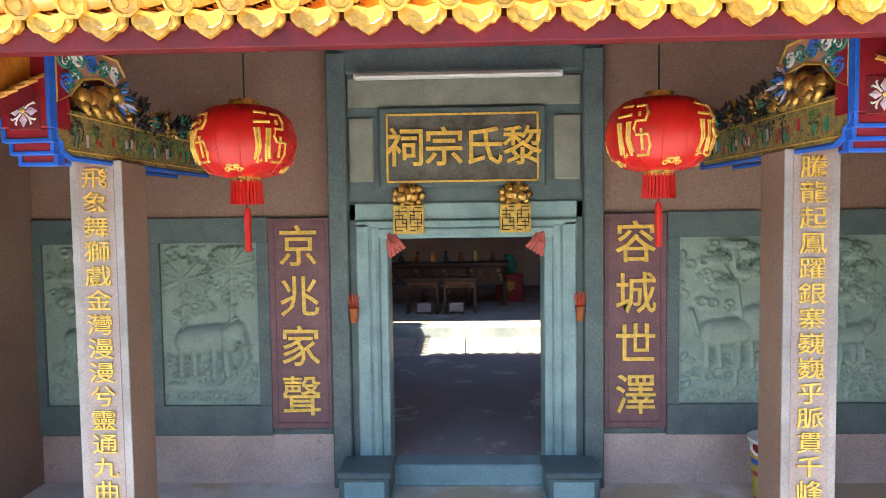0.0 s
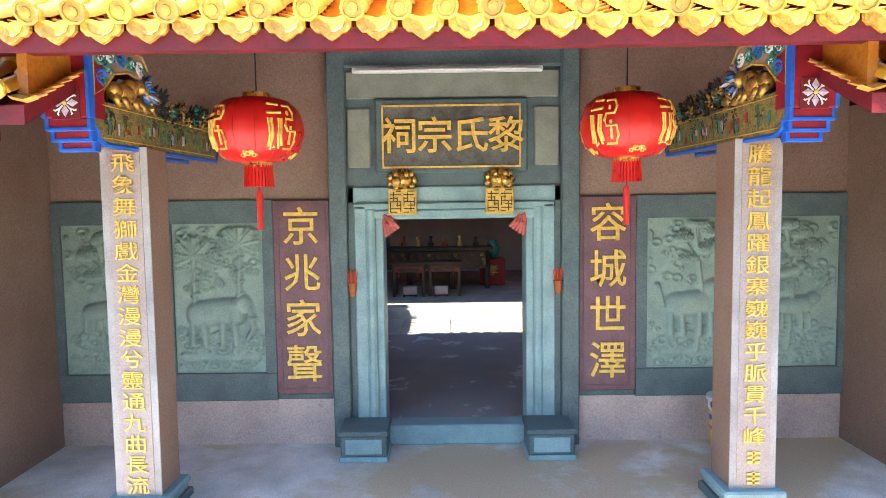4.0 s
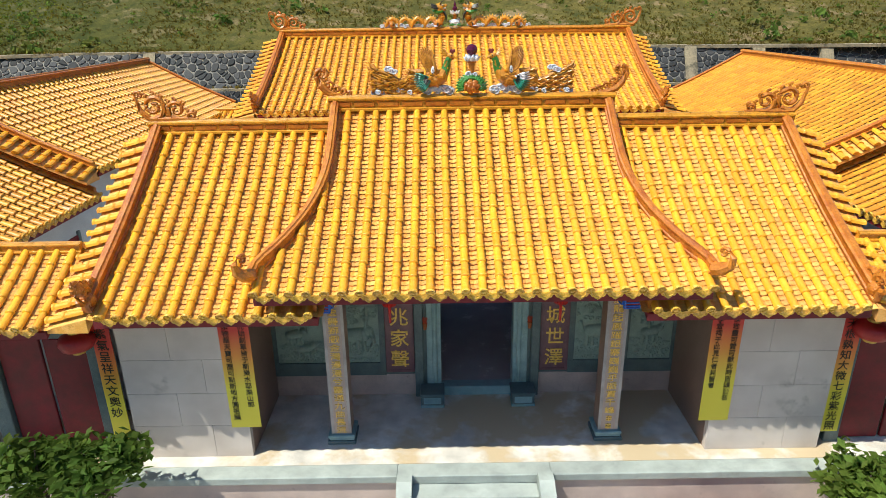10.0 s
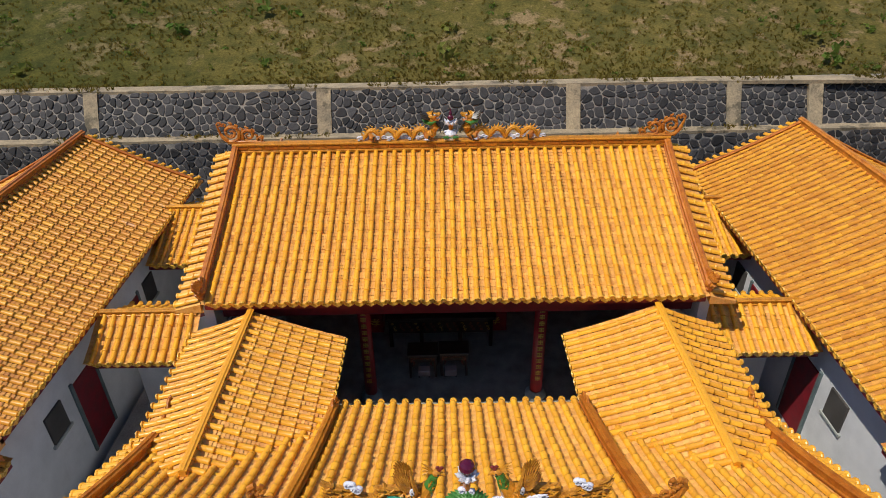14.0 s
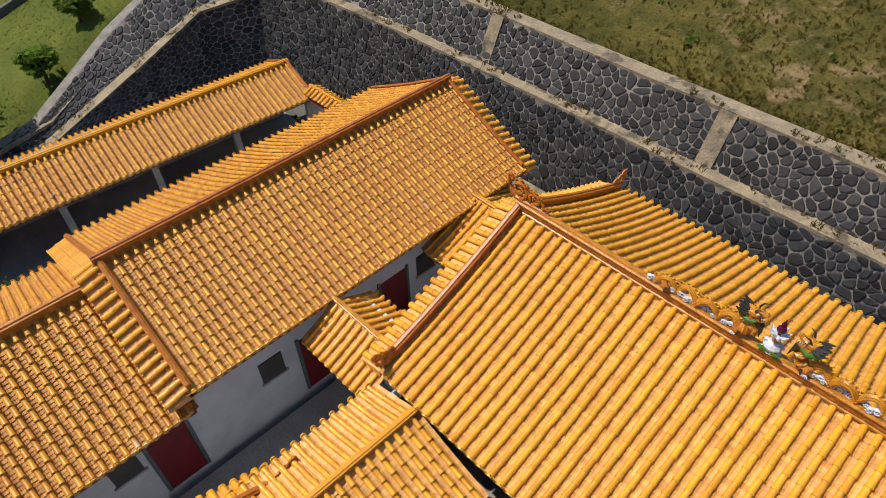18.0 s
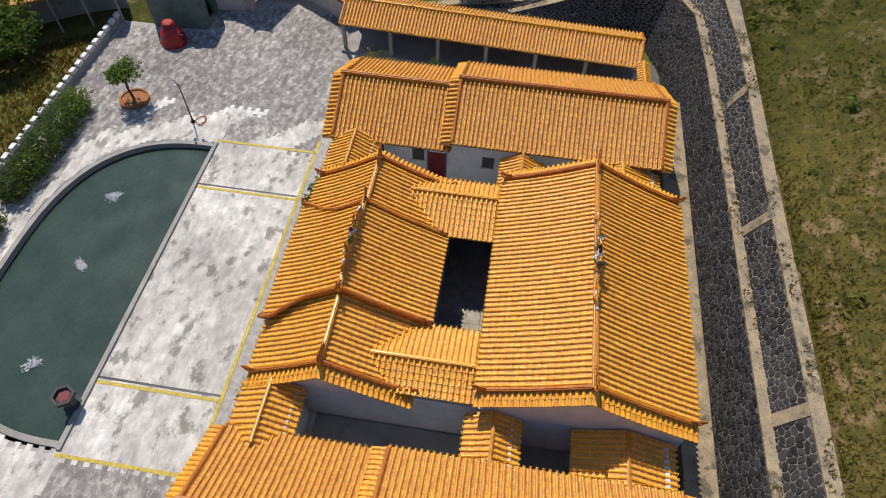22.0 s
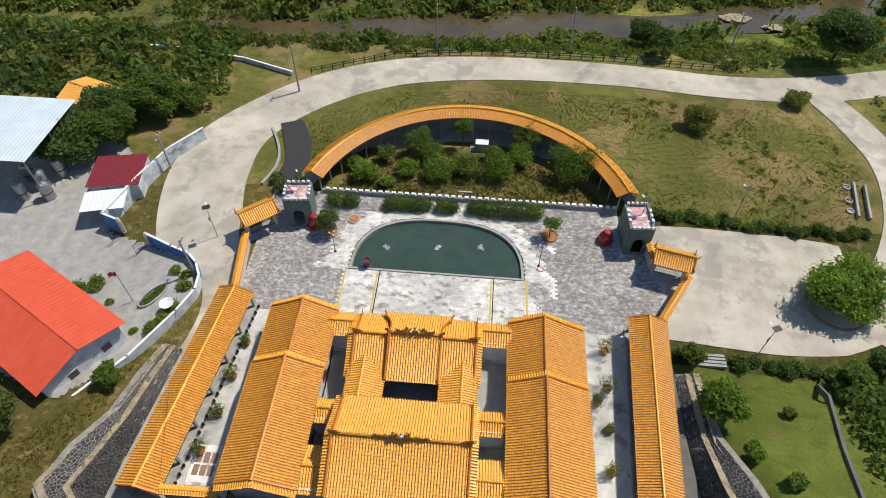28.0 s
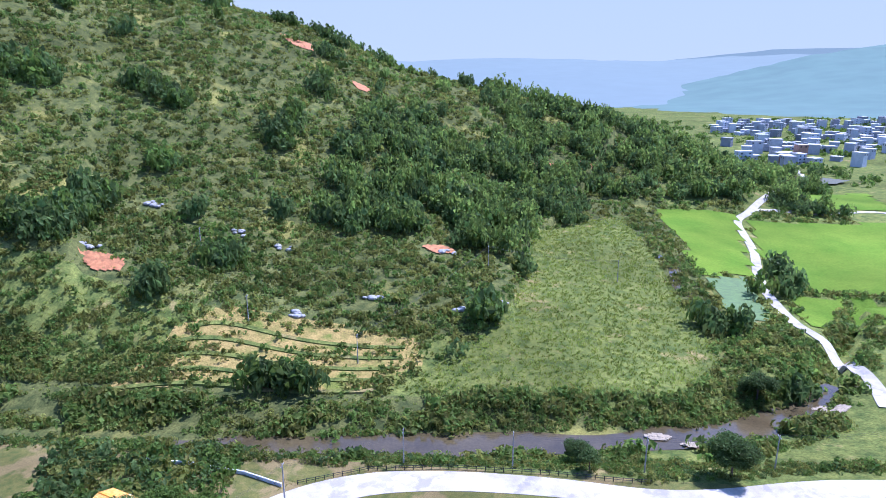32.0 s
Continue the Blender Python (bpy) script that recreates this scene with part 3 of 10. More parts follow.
def scrollwork(root, at, plane, size=0.5, prow=False):
    """An openwork cloud scroll on a ridge end: two large curls with knobs, or a rising prow (prow) with waves behind it."""
    F = Form()
    at = Vector(at)

    def P(u, w):
        return at + plane * (u * size) + Vector((0, 0, w * size))

    def curl(u, w, r, turns, start, way, thick):
        spiral(F, P(u, w), r * size, turns, start, way, thick * size, plane)
    if prow:
        F.tube([P(0.75, 0.04), P(0.3, 0.06), P(-0.05, 0.2), P(-0.32, 0.5), P(-0.5, 0.85), P(-0.46, 1.12), P(-0.26, 1.24)], [0.06 * size, 0.14 * size, 0.17 * size, 0.16 * size, 0.13 * size, 0.11 * size, 0.09 * size], 7)
        curl(-0.2, 1.02, 0.23, 1.5, 1.2, -1, 0.085)
        for u, w, r in ((0.12, 0.5, 0.2), (0.42, 0.32, 0.17), (0.72, 0.22, 0.14), (0.98, 0.14, 0.11)):
            curl(u, w, r, 1.4, -1.8, -1, 0.075)
        for k in range(7):
            F.ball(P(0.2 - 0.09 * k, 0.2 + 0.13 * k), 0.1 * size, 6)
    else:
        curl(-0.12, 0.48, 0.4, 1.6, -1.5, 1, 0.1)
        curl(0.62, 0.38, 0.31, 1.5, -1.7, -1, 0.09)
        curl(1.12, 0.16, 0.15, 1.3, -1.7, -1, 0.07)
        curl(-0.62, 0.86, 0.13, 1.2, -0.6, 1, 0.055)
        F.tube([P(1.3, 0.05), P(0.6, 0.05), P(0.1, 0.04), P(-0.3, 0.06), P(-0.55, 0.3), P(-0.66, 0.62), P(-0.74, 0.9)], [0.05 * size, 0.1 * size, 0.11 * size, 0.11 * size, 0.09 * size, 0.06 * size, 0.02 * size], 7)
        for u, w in ((-0.36, 0.93), (-0.1, 0.99), (0.16, 0.88), (0.36, 0.72), (0.6, 0.78), (0.86, 0.66), (0.98, 0.42), (1.22, 0.36)):
            F.tube([P(u, w - 0.16), P(u + 0.03, w - 0.06), P(u - 0.04, w)], [0.05 * size, 0.055 * size, 0.03 * size], 6)
            F.ball(P(u - 0.05, w - 0.03), 0.05 * size, 6)
        for u, w in ((-0.12, 0.34), (0.3, 0.2), (0.3, 0.44)):
            F.ball(P(u, w), 0.09 * size, 7, (1.1, 0.7, 0.9))
    return F.part("ridge_scroll", SCROLL, root)


def verge(root, x, side, run, drop, zr, sag=0.1, w=0.17, h=0.24, y0=0.0, out=0, tip=True, single=True, end=0.98):
    """A verge moulding down a slope, with cross tiles on its outer side (out: -1 or 1) and a scroll at its foot."""
    pts = []
    for k in range(15):
        s = end * k / 14
        pts.append((x, y0 + side * run * s, zr - drop * s - sag * math.sin(math.pi * s) + 0.06))
    sweep(pts, w, h, Vector((1, 0, 0))).part("verge_ridge", RIDGE, root)
    if tip:
        F = Form()
        p = Vector(pts[-1]) + Vector((0, 0, 0.12))
        pl = Vector((0, -side, 0))
        spiral(F, p + Vector((0, side * 0.02, 0.14)), 0.19, 1.5, -0.9, 1, 0.062, pl, n=16)
        spiral(F, p + Vector((0, -side * 0.26, 0.2)), 0.14, 1.4, -1.8, -1, 0.055, pl, n=14)
        spiral(F, p + Vector((0, side * 0.17, 0.34)), 0.11, 1.3, -1.0, 1, 0.045, pl, n=12)
        for k in range(7):
            q = p + Vector((0, side * (0.2 - 0.09 * k), 0.4 - 0.03 * k))
            F.tube([q - Vector((0, 0, 0.12)), q, q + Vector((0.02 * (-1) ** k, side * 0.05, 0.08))], [0.05, 0.04, 0.008], 6)
        F.ball(p + Vector((0, -side * 0.1, 0.04)), 0.12, 8)
        F.part("verge_scroll", SCROLL, root)
    if out:
        n = round(math.hypot(run, drop) / 0.25)
        mats, pans = [], []
        for k in range(n):
            s = (k + 0.5) / n
            z = zr - drop * s - sag * math.sin(math.pi * s)
            up = Vector((-out * 0.96, 0, 0.26)).normalized()
            t = Vector((0, 1, 0))
            nor = t.cross(up)
            if nor.z < 0:
                t, nor = -t, -nor
            for j in (0, 1):
                mats.append(rows4(t * 1.2, up, nor * 1.2, Vector((x + out * (0.62 - 0.27 * j), y0 + side * run * s, z - 0.12 + 0.075 * j))))
        pieces("verge_tile", *COVER, mats, GLAZE, root, 60 if single else 0, "verge_tiles")
        v, f = [], []
        for k in range(9):
            s = k / 8
            z = zr - drop * s - sag * math.sin(math.pi * s)
            v += [(x, y0 + side * run * s, z + 0.02), (x + out * 0.6, y0 + side * run * s, z - 0.13), (x + out * 0.6, y0 + side * run * s, z - 0.2), (x, y0 + side * run * s, z - 0.2)]
        for i in range(8):
            f += [(4 * i + k, 4 * i + (k + 1) % 4, 4 * i + 4 + (k + 1) % 4, 4 * i + 4 + k) for k in range(4)]
        f += [(0, 1, 2, 3), (35, 34, 33, 32)]
        link("verge_bed", v, f, PAN, root)


def gable_roof(root, x0, x1, zr, run, drop, back=None, ends=(0, 0), single=300, ridge_h=0.26, sag=0.08, tips=True, verges=True):
    """Both slopes, the ridge and the verges of a plain gabled roof. ends: whether cross tiles hang over each end."""
    rb, db = back or (run, drop)
    slope(root, x0, x1, -1, run, drop, zr, sag, single)
    slope(root, x0, x1, 1, rb, db, zr, sag, 0 if single < 300 else 300)
    ridge_line(root, [(x0 - 0.05, 0, zr + 0.02), (x1 + 0.05, 0, zr + 0.02)], 0.18, ridge_h, RIDGE_Y, single > 100)
    if verges:
        for x, e, o in ((x0 + 0.08, ends[0], -1), (x1 - 0.08, ends[1], 1)):
            for s, r, d in ((-1, run, drop), (1, rb, db)):
                verge(root, x, s, r, d, zr, sag, 0.15, 0.2, out=o if e else 0, tip=tips and bool(e), single=single > 100)


def gable_wall(root, name, x, half_f, half_b, z0, ze_f, ze_b, zr, thick=0.24, mat=PLASTER):
    """An upright end wall under a gabled roof, across the local x axis."""
    poly = [(-half_f, z0), (half_b, z0), (half_b, ze_b), (0, zr), (-half_f, ze_f)]
    m = Matrix(((0, 0, 1, x), (1, 0, 0, 0), (0, 1, 0, 0), (0, 0, 0, 1)))
    return Form().prism(poly, -thick / 2, thick / 2, m).part(name, mat, root)


# ---- the two halls, the court roofs and the links: heights and lines of the plan ----
AX = -0.07
YARD = -1.0

# front hall roof
front_roof = thing("front_hall_roof", "golden-orange glazed barrel tile roof of the front hall with curved verges", "roof", (AX, 0.92, 0))
FC_RUN, FC_DROP, FC_Z = 3.6, 2.1, 5.5


def flare(d):
    s = d / FC_RUN
    w = 2.46 + (0 if s < 0.3 else 0.84 * min(1.0, (s - 0.3) / 0.62) ** 2.1)
    return -w, w


slope(front_roof, -3.4, 3.4, -1, FC_RUN, FC_DROP, FC_Z, 0.12, 300, flare)
slope(front_roof, -2.46, 2.46, 1, 4.02, 1.9, FC_Z, 0.1, 0)
ridge_line(front_roof, [(-2.62, 0, FC_Z + 0.02), (2.62, 0, FC_Z + 0.02)], 0.22, 0.29)
for s in (-1, 1):
    pts = []
    for k in range(19):
        d = FC_RUN * k / 18
        q = d / FC_RUN
        pts.append((s * (flare(d)[1] + 0.04), -d * 0.95, FC_Z - FC_DROP * q - 0.12 * math.sin(math.pi * q) + 0.08 + (0.1 * max(0, (q - 0.85) / 0.15) ** 2)))
    sweep(pts, 0.14, 0.22).part("curved_verge", RIDGE, front_roof)
    F = Form()
    e = Vector(pts[-1])
    o = Vector((s * 0.55, -0.83, 0)).normalized()
    F.tube([e + Vector((0, 0, 0.1)), e + o * 0.12 + Vector((0, 0, 0.13)), e + o * 0.24 + Vector((0, 0, 0.22)), e + o * 0.27 + Vector((0, 0, 0.34)), e + o * 0.2 + Vector((0, 0, 0.43))], [0.11, 0.1, 0.075, 0.05, 0.02], 8)
    spiral(F, e + o * 0.13 + Vector((0, 0, 0.38)), 0.08, 1.2, 0.6, 1, 0.03, o, n=12)
    F.part("upturned_tip", RIDGE, front_roof)
    pr = [(s * 2.5, d, FC_Z - 1.9 * d / 4.02 - 0.1 * math.sin(math.pi * d / 4.02) + 0.05) for d in [4.0 * k / 12 for k in range(13)]]
    sweep(pr, 0.16, 0.24, Vector((1, 0, 0))).part("verge_ridge", RIDGE, front_roof)
    F = Form()
    spiral(F, (s * 2.5, 3.95, 3.85), 0.14, 1.3, -1, 1, 0.04, Vector((0, -1, 0)), n=12)
    spiral(F, (s * 2.5, 3.7, 4.0), 0.12, 1.3, -1, 1, 0.04, Vector((0, -1, 0)), n=12)
    F.part("verge_scroll", RIDGE, front_roof)
    scrollwork(front_roof, (s * 2.62, 0, FC_Z + 0.28), Vector((-s, 0, 0)), 0.4, True)

SIDE_Z, SF_RUN, SF_DROP, SB_RUN, SB_DROP = 5.12, 3.5, 2.1, 3.85, 1.75
for s in (-1, 1):
    side_roof = thing("side_bay_roof", "lower glazed tile roof bay beside the curved middle roof", "roof", (AX, 0.92, 0), "side bays of the front hall")
    a, b = (2.42, 5.72) if s > 0 else (-5.72, -2.42)
    slope(side_roof, a, b, -1, SF_RUN, SF_DROP, SIDE_Z, 0.1, 300)
    slope(side_roof, a, b, 1, SB_RUN, SB_DROP, SIDE_Z, 0.08, 0)
    ridge_line(side_roof, [(s * 2.56, 0, SIDE_Z + 0.02), (s * 5.98, 0, SIDE_Z + 0.02)], 0.2, 0.27)
    verge(side_roof, s * 5.82, -1, SF_RUN, SF_DROP, SIDE_Z, 0.1, out=s)
    verge(side_roof, s * 5.82, 1, SB_RUN, SB_DROP, SIDE_Z, 0.08, out=s)
    scrollwork(side_roof, (s * 5.78, 0, SIDE_Z + 0.26), Vector((-s, 0, 0)), 0.55)

# cheeks that close the step between the middle roof and the side bays
for s in (-1, 1):
    m = Matrix(((0, 0, 1, AX + s * 2.47), (1, 0, 0, 0), (0, 1, 0, 0), (0, 0, 0, 1)))
    Form().prism([(-2.5, 3.0), (0.92, 4.9), (4.7, 3.2), (4.8, 3.6), (0.92, 5.42), (-2.5, 3.4)], -0.03, 0.03, m).part("roof_cheek", RIDGE, front_roof).matrix_parent_inverse = front_roof.matrix_basis.inverted()

# rear hall roof
rear_roof = thing("rear_hall_roof", "large glazed tile roof of the rear hall with a dragon ridge", "roof", (-0.11, 11.67, 0))
REAR_Z = 0.08
RZ, RF_RUN, RF_DROP, RB_RUN, RB_DROP = 6.45, 4.42, 1.9, 4.55, 2.05
slope(rear_roof, -5.72, 5.72, -1, RF_RUN, RF_DROP, RZ, 0.1, 300)
slope(rear_roof, -5.72, 5.72, 1, RB_RUN, RB_DROP, RZ, 0.1, 0)
ridge_line(rear_roof, [(-5.9, 0, RZ + 0.02), (5.9, 0, RZ + 0.02)], 0.22, 0.3)
for s in (-1, 1):
    verge(rear_roof, s * 5.82, -1, RF_RUN, RF_DROP, RZ, 0.1, out=s)
    verge(rear_roof, s * 5.82, 1, RB_RUN, RB_DROP, RZ, 0.1, out=s)
    scrollwork(rear_roof, (s * 5.8, 0, RZ + 0.28), Vector((-s, 0, 0)), 0.6)

# roofs over the galleries either side of the court
for s, x in ((-1, -4.79), (1, 4.53)):
    gal = thing("gallery_roof", "short glazed tile roof over the gallery beside the court", "roof", (x, 5.0, 0), "gallery roofs", turn=90)
    for side in (-1, 1):
        run = 2.08 if side == s else 1.4
        slope(gal, -2.3, 2.22, side, run, run * 0.385, 4.3, 0.04, 120)
    ridge_line(gal, [(-2.3, 0, 4.3), (2.24, 0, 4.3)], 0.16, 0.16, GLAZE, False)

# links between the halls and the wings
for s in (-1, 1):
    for y, hw, zr, half, x0, x1 in ((-1.25, 1.35, 3.62, 0.75, 6.3, 9.1), (8.2, 1.15, 3.62, 0.6, 6.3, 8.7), (13.6, 2.1, 3.75, 0.8, 6.3, 9.0)):
        lk = thing("link_roof", "small glazed tile roof over the passage between hall and wing", "roof", (-0.2, y, 0), "passage roofs")
        a, b = (x0, x1) if s > 0 else (-x1, -x0)
        slope(lk, a, b, -1, hw, half, zr, 0.03, 60)
        slope(lk, a, b, 1, hw, half, zr, 0.03, 60)
        ridge_line(lk, [(a, 0, zr), (b, 0, zr)], 0.15, 0.18, RIDGE_Y, False)
        wl = thing("passage_wall", "white plastered wall closing the passage under its roof", "wall", (-0.2, y, 0), "passage walls", kind="structure")
        F = Form().box(a + 0.02, b - 0.02, hw - 0.5, hw - 0.3, YARD, zr - half + 0.2)
        F.part("wall_panel", PLASTER, wl)

# side wings: ridge along y, a lower front part and a higher rear part
for s, rx, out, inn in ((-1, -12.43, 4.15, 3.45), (1, 11.62, 3.55, 3.4)):
    for y0, y1, zr, name in ((-2.75, 4.1, 4.82, "front"), (4.12, 15.75, 5.42, "rear")):
        wing = thing("wing_roof", "long glazed tile wing roof, the %s part" % ("lower front" if name == "front" else "higher rear"), "roof", (rx, 0, 0), "wing roofs", turn=90)
        # local -y lies to the east, local +y to the west
        east, west = (out, inn) if s > 0 else (inn, out)
        de, dw = east * 0.5, west * 0.5
        slope(wing, y0, y1, -1, east, de, zr, 0.06, 60, glaze=GLAZE_WORN, pan=PAN_WORN)
        slope(wing, y0, y1, 1, west, dw, zr, 0.06, 60, glaze=GLAZE_WORN, pan=PAN_WORN)
        ridge_line(wing, [(y0 - 0.05, 0, zr), (y1 + 0.05, 0, zr)], 0.2, 0.27, RIDGE, False)
        for yy, o in ((y0 + 0.08, -1), (y1 - 0.08, 1)):
            hang = (o < 0 and name == "front") or (o > 0 and name == "rear") or (o < 0 and name == "rear")
            for sd, r, d in ((-1, east, de), (1, west, dw)):
                verge(wing, yy, sd, r, d, zr, 0.06, 0.14, 0.16, out=o if hang else 0, tip=False, single=False)
    w0, w1 = (rx - out + 0.75, rx + inn - 0.75) if s < 0 else (rx - inn + 0.75, rx + out - 0.75)
    house = thing("wing_house", "long white plastered side wing with doors and small windows", "house", (0, 0, 0), "side wings")
    for nm, xw in (("west_wall", w0), ("east_wall", w1)):
        F = Form()
        inner = (xw == w1) == (s < 0)
        F.box(xw - 0.12, xw + 0.12, -2.3, 4.1, YARD, 2.72).box(xw - 0.12, xw + 0.12, 4.1, 15.3, YARD, 3.3)
        F.part("long_wall", PLASTER, house)
    for yy, ze, zr in ((-2.3, 2.75, 4.6), (4.25, 3.3, 5.15), (15.3, 3.3, 5.15)):
        m = Matrix(((1, 0, 0, 0), (0, 0, -1, yy), (0, 1, 0, 0), (0, 0, 0, 1)))
        Form().prism([(w0, YARD), (w1, YARD), (w1, ze), (rx, zr), (w0, ze)], -0.12, 0.12, m).part("gable_wall", PLASTER, house)
    xi = w1 if s < 0 else w0
    for yy in (-0.2, 2.2, 6.3, 9.2, 11.9, 14.2):
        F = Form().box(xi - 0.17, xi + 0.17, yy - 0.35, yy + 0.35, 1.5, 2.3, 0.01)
        F.part("window", DARK, house, "small window, opening shade painted on a solid block")
        Form().box(xi - 0.19, xi + 0.19, yy - 0.42, yy + 0.42, 1.42, 1.5, 0.01).part("window_sill", KERB, house)
    for yy in (3.3, 7.7, 10.6):
        Form().box(xi - 0.16, xi + 0.16, yy - 0.5, yy + 0.5, 0.0, 2.2, 0.01).part("door_leaf", DEEP_RED, house, "dark red wooden door")
        Form().box(xi - 0.18, xi + 0.18, yy - 0.6, yy - 0.5, 0.0, 2.3, 0.01).part("door_jamb", GREEN_STONE, house)
        Form().box(xi - 0.18, xi + 0.18, yy + 0.5, yy + 0.6, 0.0, 2.3, 0.01).part("door_jamb", GREEN_STONE, house)

# ---- hall walls and floors ----
hall_floor = thing("floor_hall", "dark polished stone floor of the front hall", "floor", kind="structure")
Form().box(-5.9, 5.8, 0.12, 4.9, -0.4, 0.1).part("floor_slab", HALL_FLOOR, hall_floor)
lane = thing("lane_paving", "grey cement lanes between halls and wings", "floor", kind="structure")
Form().box(-9.3, -6.05, -2.2, 16.2, -0.6, -0.06).part("west_lane", CEMENT, lane)
Form().box(5.95, 8.6, -2.2, 16.2, -0.6, -0.06).part("east_lane", CEMENT, lane)
court = thing("court_floor", "pale sunlit stone court between the halls", "floor", kind="structure")
for i, j in product(range(8), range(4)):
    x, y = -4.0 + i, 4.92 + j * 0.72
    Form().box(x + 0.006, x + 0.994, y + 0.006, y + 0.714, -0.4, -0.14 + random.uniform(-0.004, 0.004), 0.008).part("paving_slab", COURT_FLOOR, court)
Form().box(-5.9, 5.8, 4.9, 7.8, -0.5, -0.2).part("slab_bed", CEMENT, court)
Form().box(-5.9, 5.8, 7.8, 8.15, -0.5, REAR_Z, 0.015).part("court_step", KERB, court)
rear_floor = thing("floor_rear", "raised stone floor of the rear hall", "floor", kind="structure")
Form().box(-5.9, 5.8, 8.15, 15.9, -0.5, REAR_Z - 0.004, 0.01).part("floor_slab", COURT_FLOOR, rear_floor)
walls = thing("wall_halls", "plastered outer walls of the halls", "wall", kind="structure")
for s in (-1, 1):
    F = Form().box(AX + s * 5.83 - 0.13, AX + s * 5.83 + 0.13, -1.65, 16.0, YARD, 3.3)
    F.part("side_wall", PLASTER, walls)
    m = Matrix(((0, 0, 1, AX + s * 5.9), (1, 0, 0, 0), (0, 1, 0, 0), (0, 0, 0, 1)))
    Form().prism([(-1.65, 3.1), (4.3, 3.1), (4.3, 3.4), (0.92, 4.95), (-1.65, 3.4)], -0.12, 0.12, m).part("front_gable", PLASTER, walls)
    Form().prism([(7.7, 3.1), (15.9, 3.1), (15.9, 4.3), (11.67, 6.2), (7.7, 4.5)], -0.12, 0.12, m).part("rear_gable", PLASTER, walls)
    # gallery wall coloured dark for the shade of the interior
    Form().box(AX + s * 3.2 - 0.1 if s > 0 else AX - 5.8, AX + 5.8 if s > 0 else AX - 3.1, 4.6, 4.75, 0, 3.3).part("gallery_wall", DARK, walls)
Form().box(-5.9, 5.8, 15.75, 16.0, YARD, 4.4).part("back_wall", PLASTER, walls)
Form().box(-5.75, 5.65, 7.95, 8.1, 3.7, 4.35).part("rear_lintel", DEEP_RED, walls)
Form().box(-5.75, 5.65, 4.55, 4.7, 3.0, 3.5).part("front_lintel", DEEP_RED, walls)


# ---- the ground: one sheet to the horizon ----
def smooth(a, b, x):
    t = min(1.0, max(0.0, (x - a) / (b - a)))
    return t * t * (3 - 2 * t)


CREST = [(520, -170, 150), (360, -270, 134), (235, -350, 117), (130, -395, 102), (70, -430, 82), (-16, -450, 60), (-103, -440, 42), (-160, -400, 20), (-215, -380, 2)]


def crest_hill(x, y):
    """The wooded spur across the river, as a falling crest with broad flanks."""
    best, h = 1e9, 0
    for (ax, ay, az), (bx, by, bz) in zip(CREST, CREST[1:]):
        dx, dy = bx - ax, by - ay
        t = min(1, max(0, ((x - ax) * dx + (y - ay) * dy) / (dx * dx + dy * dy)))
        d = math.hypot(x - ax - t * dx, y - ay - t * dy)
        if d < best:
            best, h = d, az + t * (bz - az)
    w = 60 + h * 1.05
    return h * math.exp(-(best / w) ** 2)


def along(v, xs, ys):
    return float(np.interp(v, xs, ys))


def river_y(x):
    return along(x, [-150, -118, -99, -80, -65, -45, -18, 8, 26, 60, 120], [-185, -132, -108, -95, -88, -84.5, -80, -77, -73.5, -72, -72])


def bank_top(x, y):
    """Height of the land beside the compound's retaining walls."""
    if x < 0:
        return along(y, [-1, 7, 12.2, 15.8, 18.5, 20, 22], [-1.0, 0.4, 2.5, 4.2, 5.0, 5.4, 5.6])
    return along(y, [1, 5, 9.3, 13.6, 17.0, 20, 22], [-1.1, -0.2, 0.7, 2.4, 4.3, 5.4, 5.6])


def bank_edge(x, y):
    """How far a place lies outside the retaining walls."""
    if x < 0:
        return along(y, [-1, 7.0, 12.2, 15.8, 18.8, 20], [-28.1, -28.4, -29.9, -30.8, -29, -25]) - x
    return x - along(y, [0.5, 5, 9.3, 13.6, 17.0, 20], [26.0, 26.9, 27.6, 28.6, 29.0, 26])


def scrub_hill(x, y):
    """The rougher hill behind the grassy knoll, with a cut bank at its western foot."""
    foot = 61 + 1.5 * math.sin(x * 0.35) if x < 0 else 70
    if y < 50:
        return -9.0
    return 7.0 + 6.5 * smooth(foot, foot + 4.5, y) + max(0, y - foot) * 0.5 + (0 if y < foot else 1.2 * noise.noise((x * 0.12, y * 0.12, 5)))


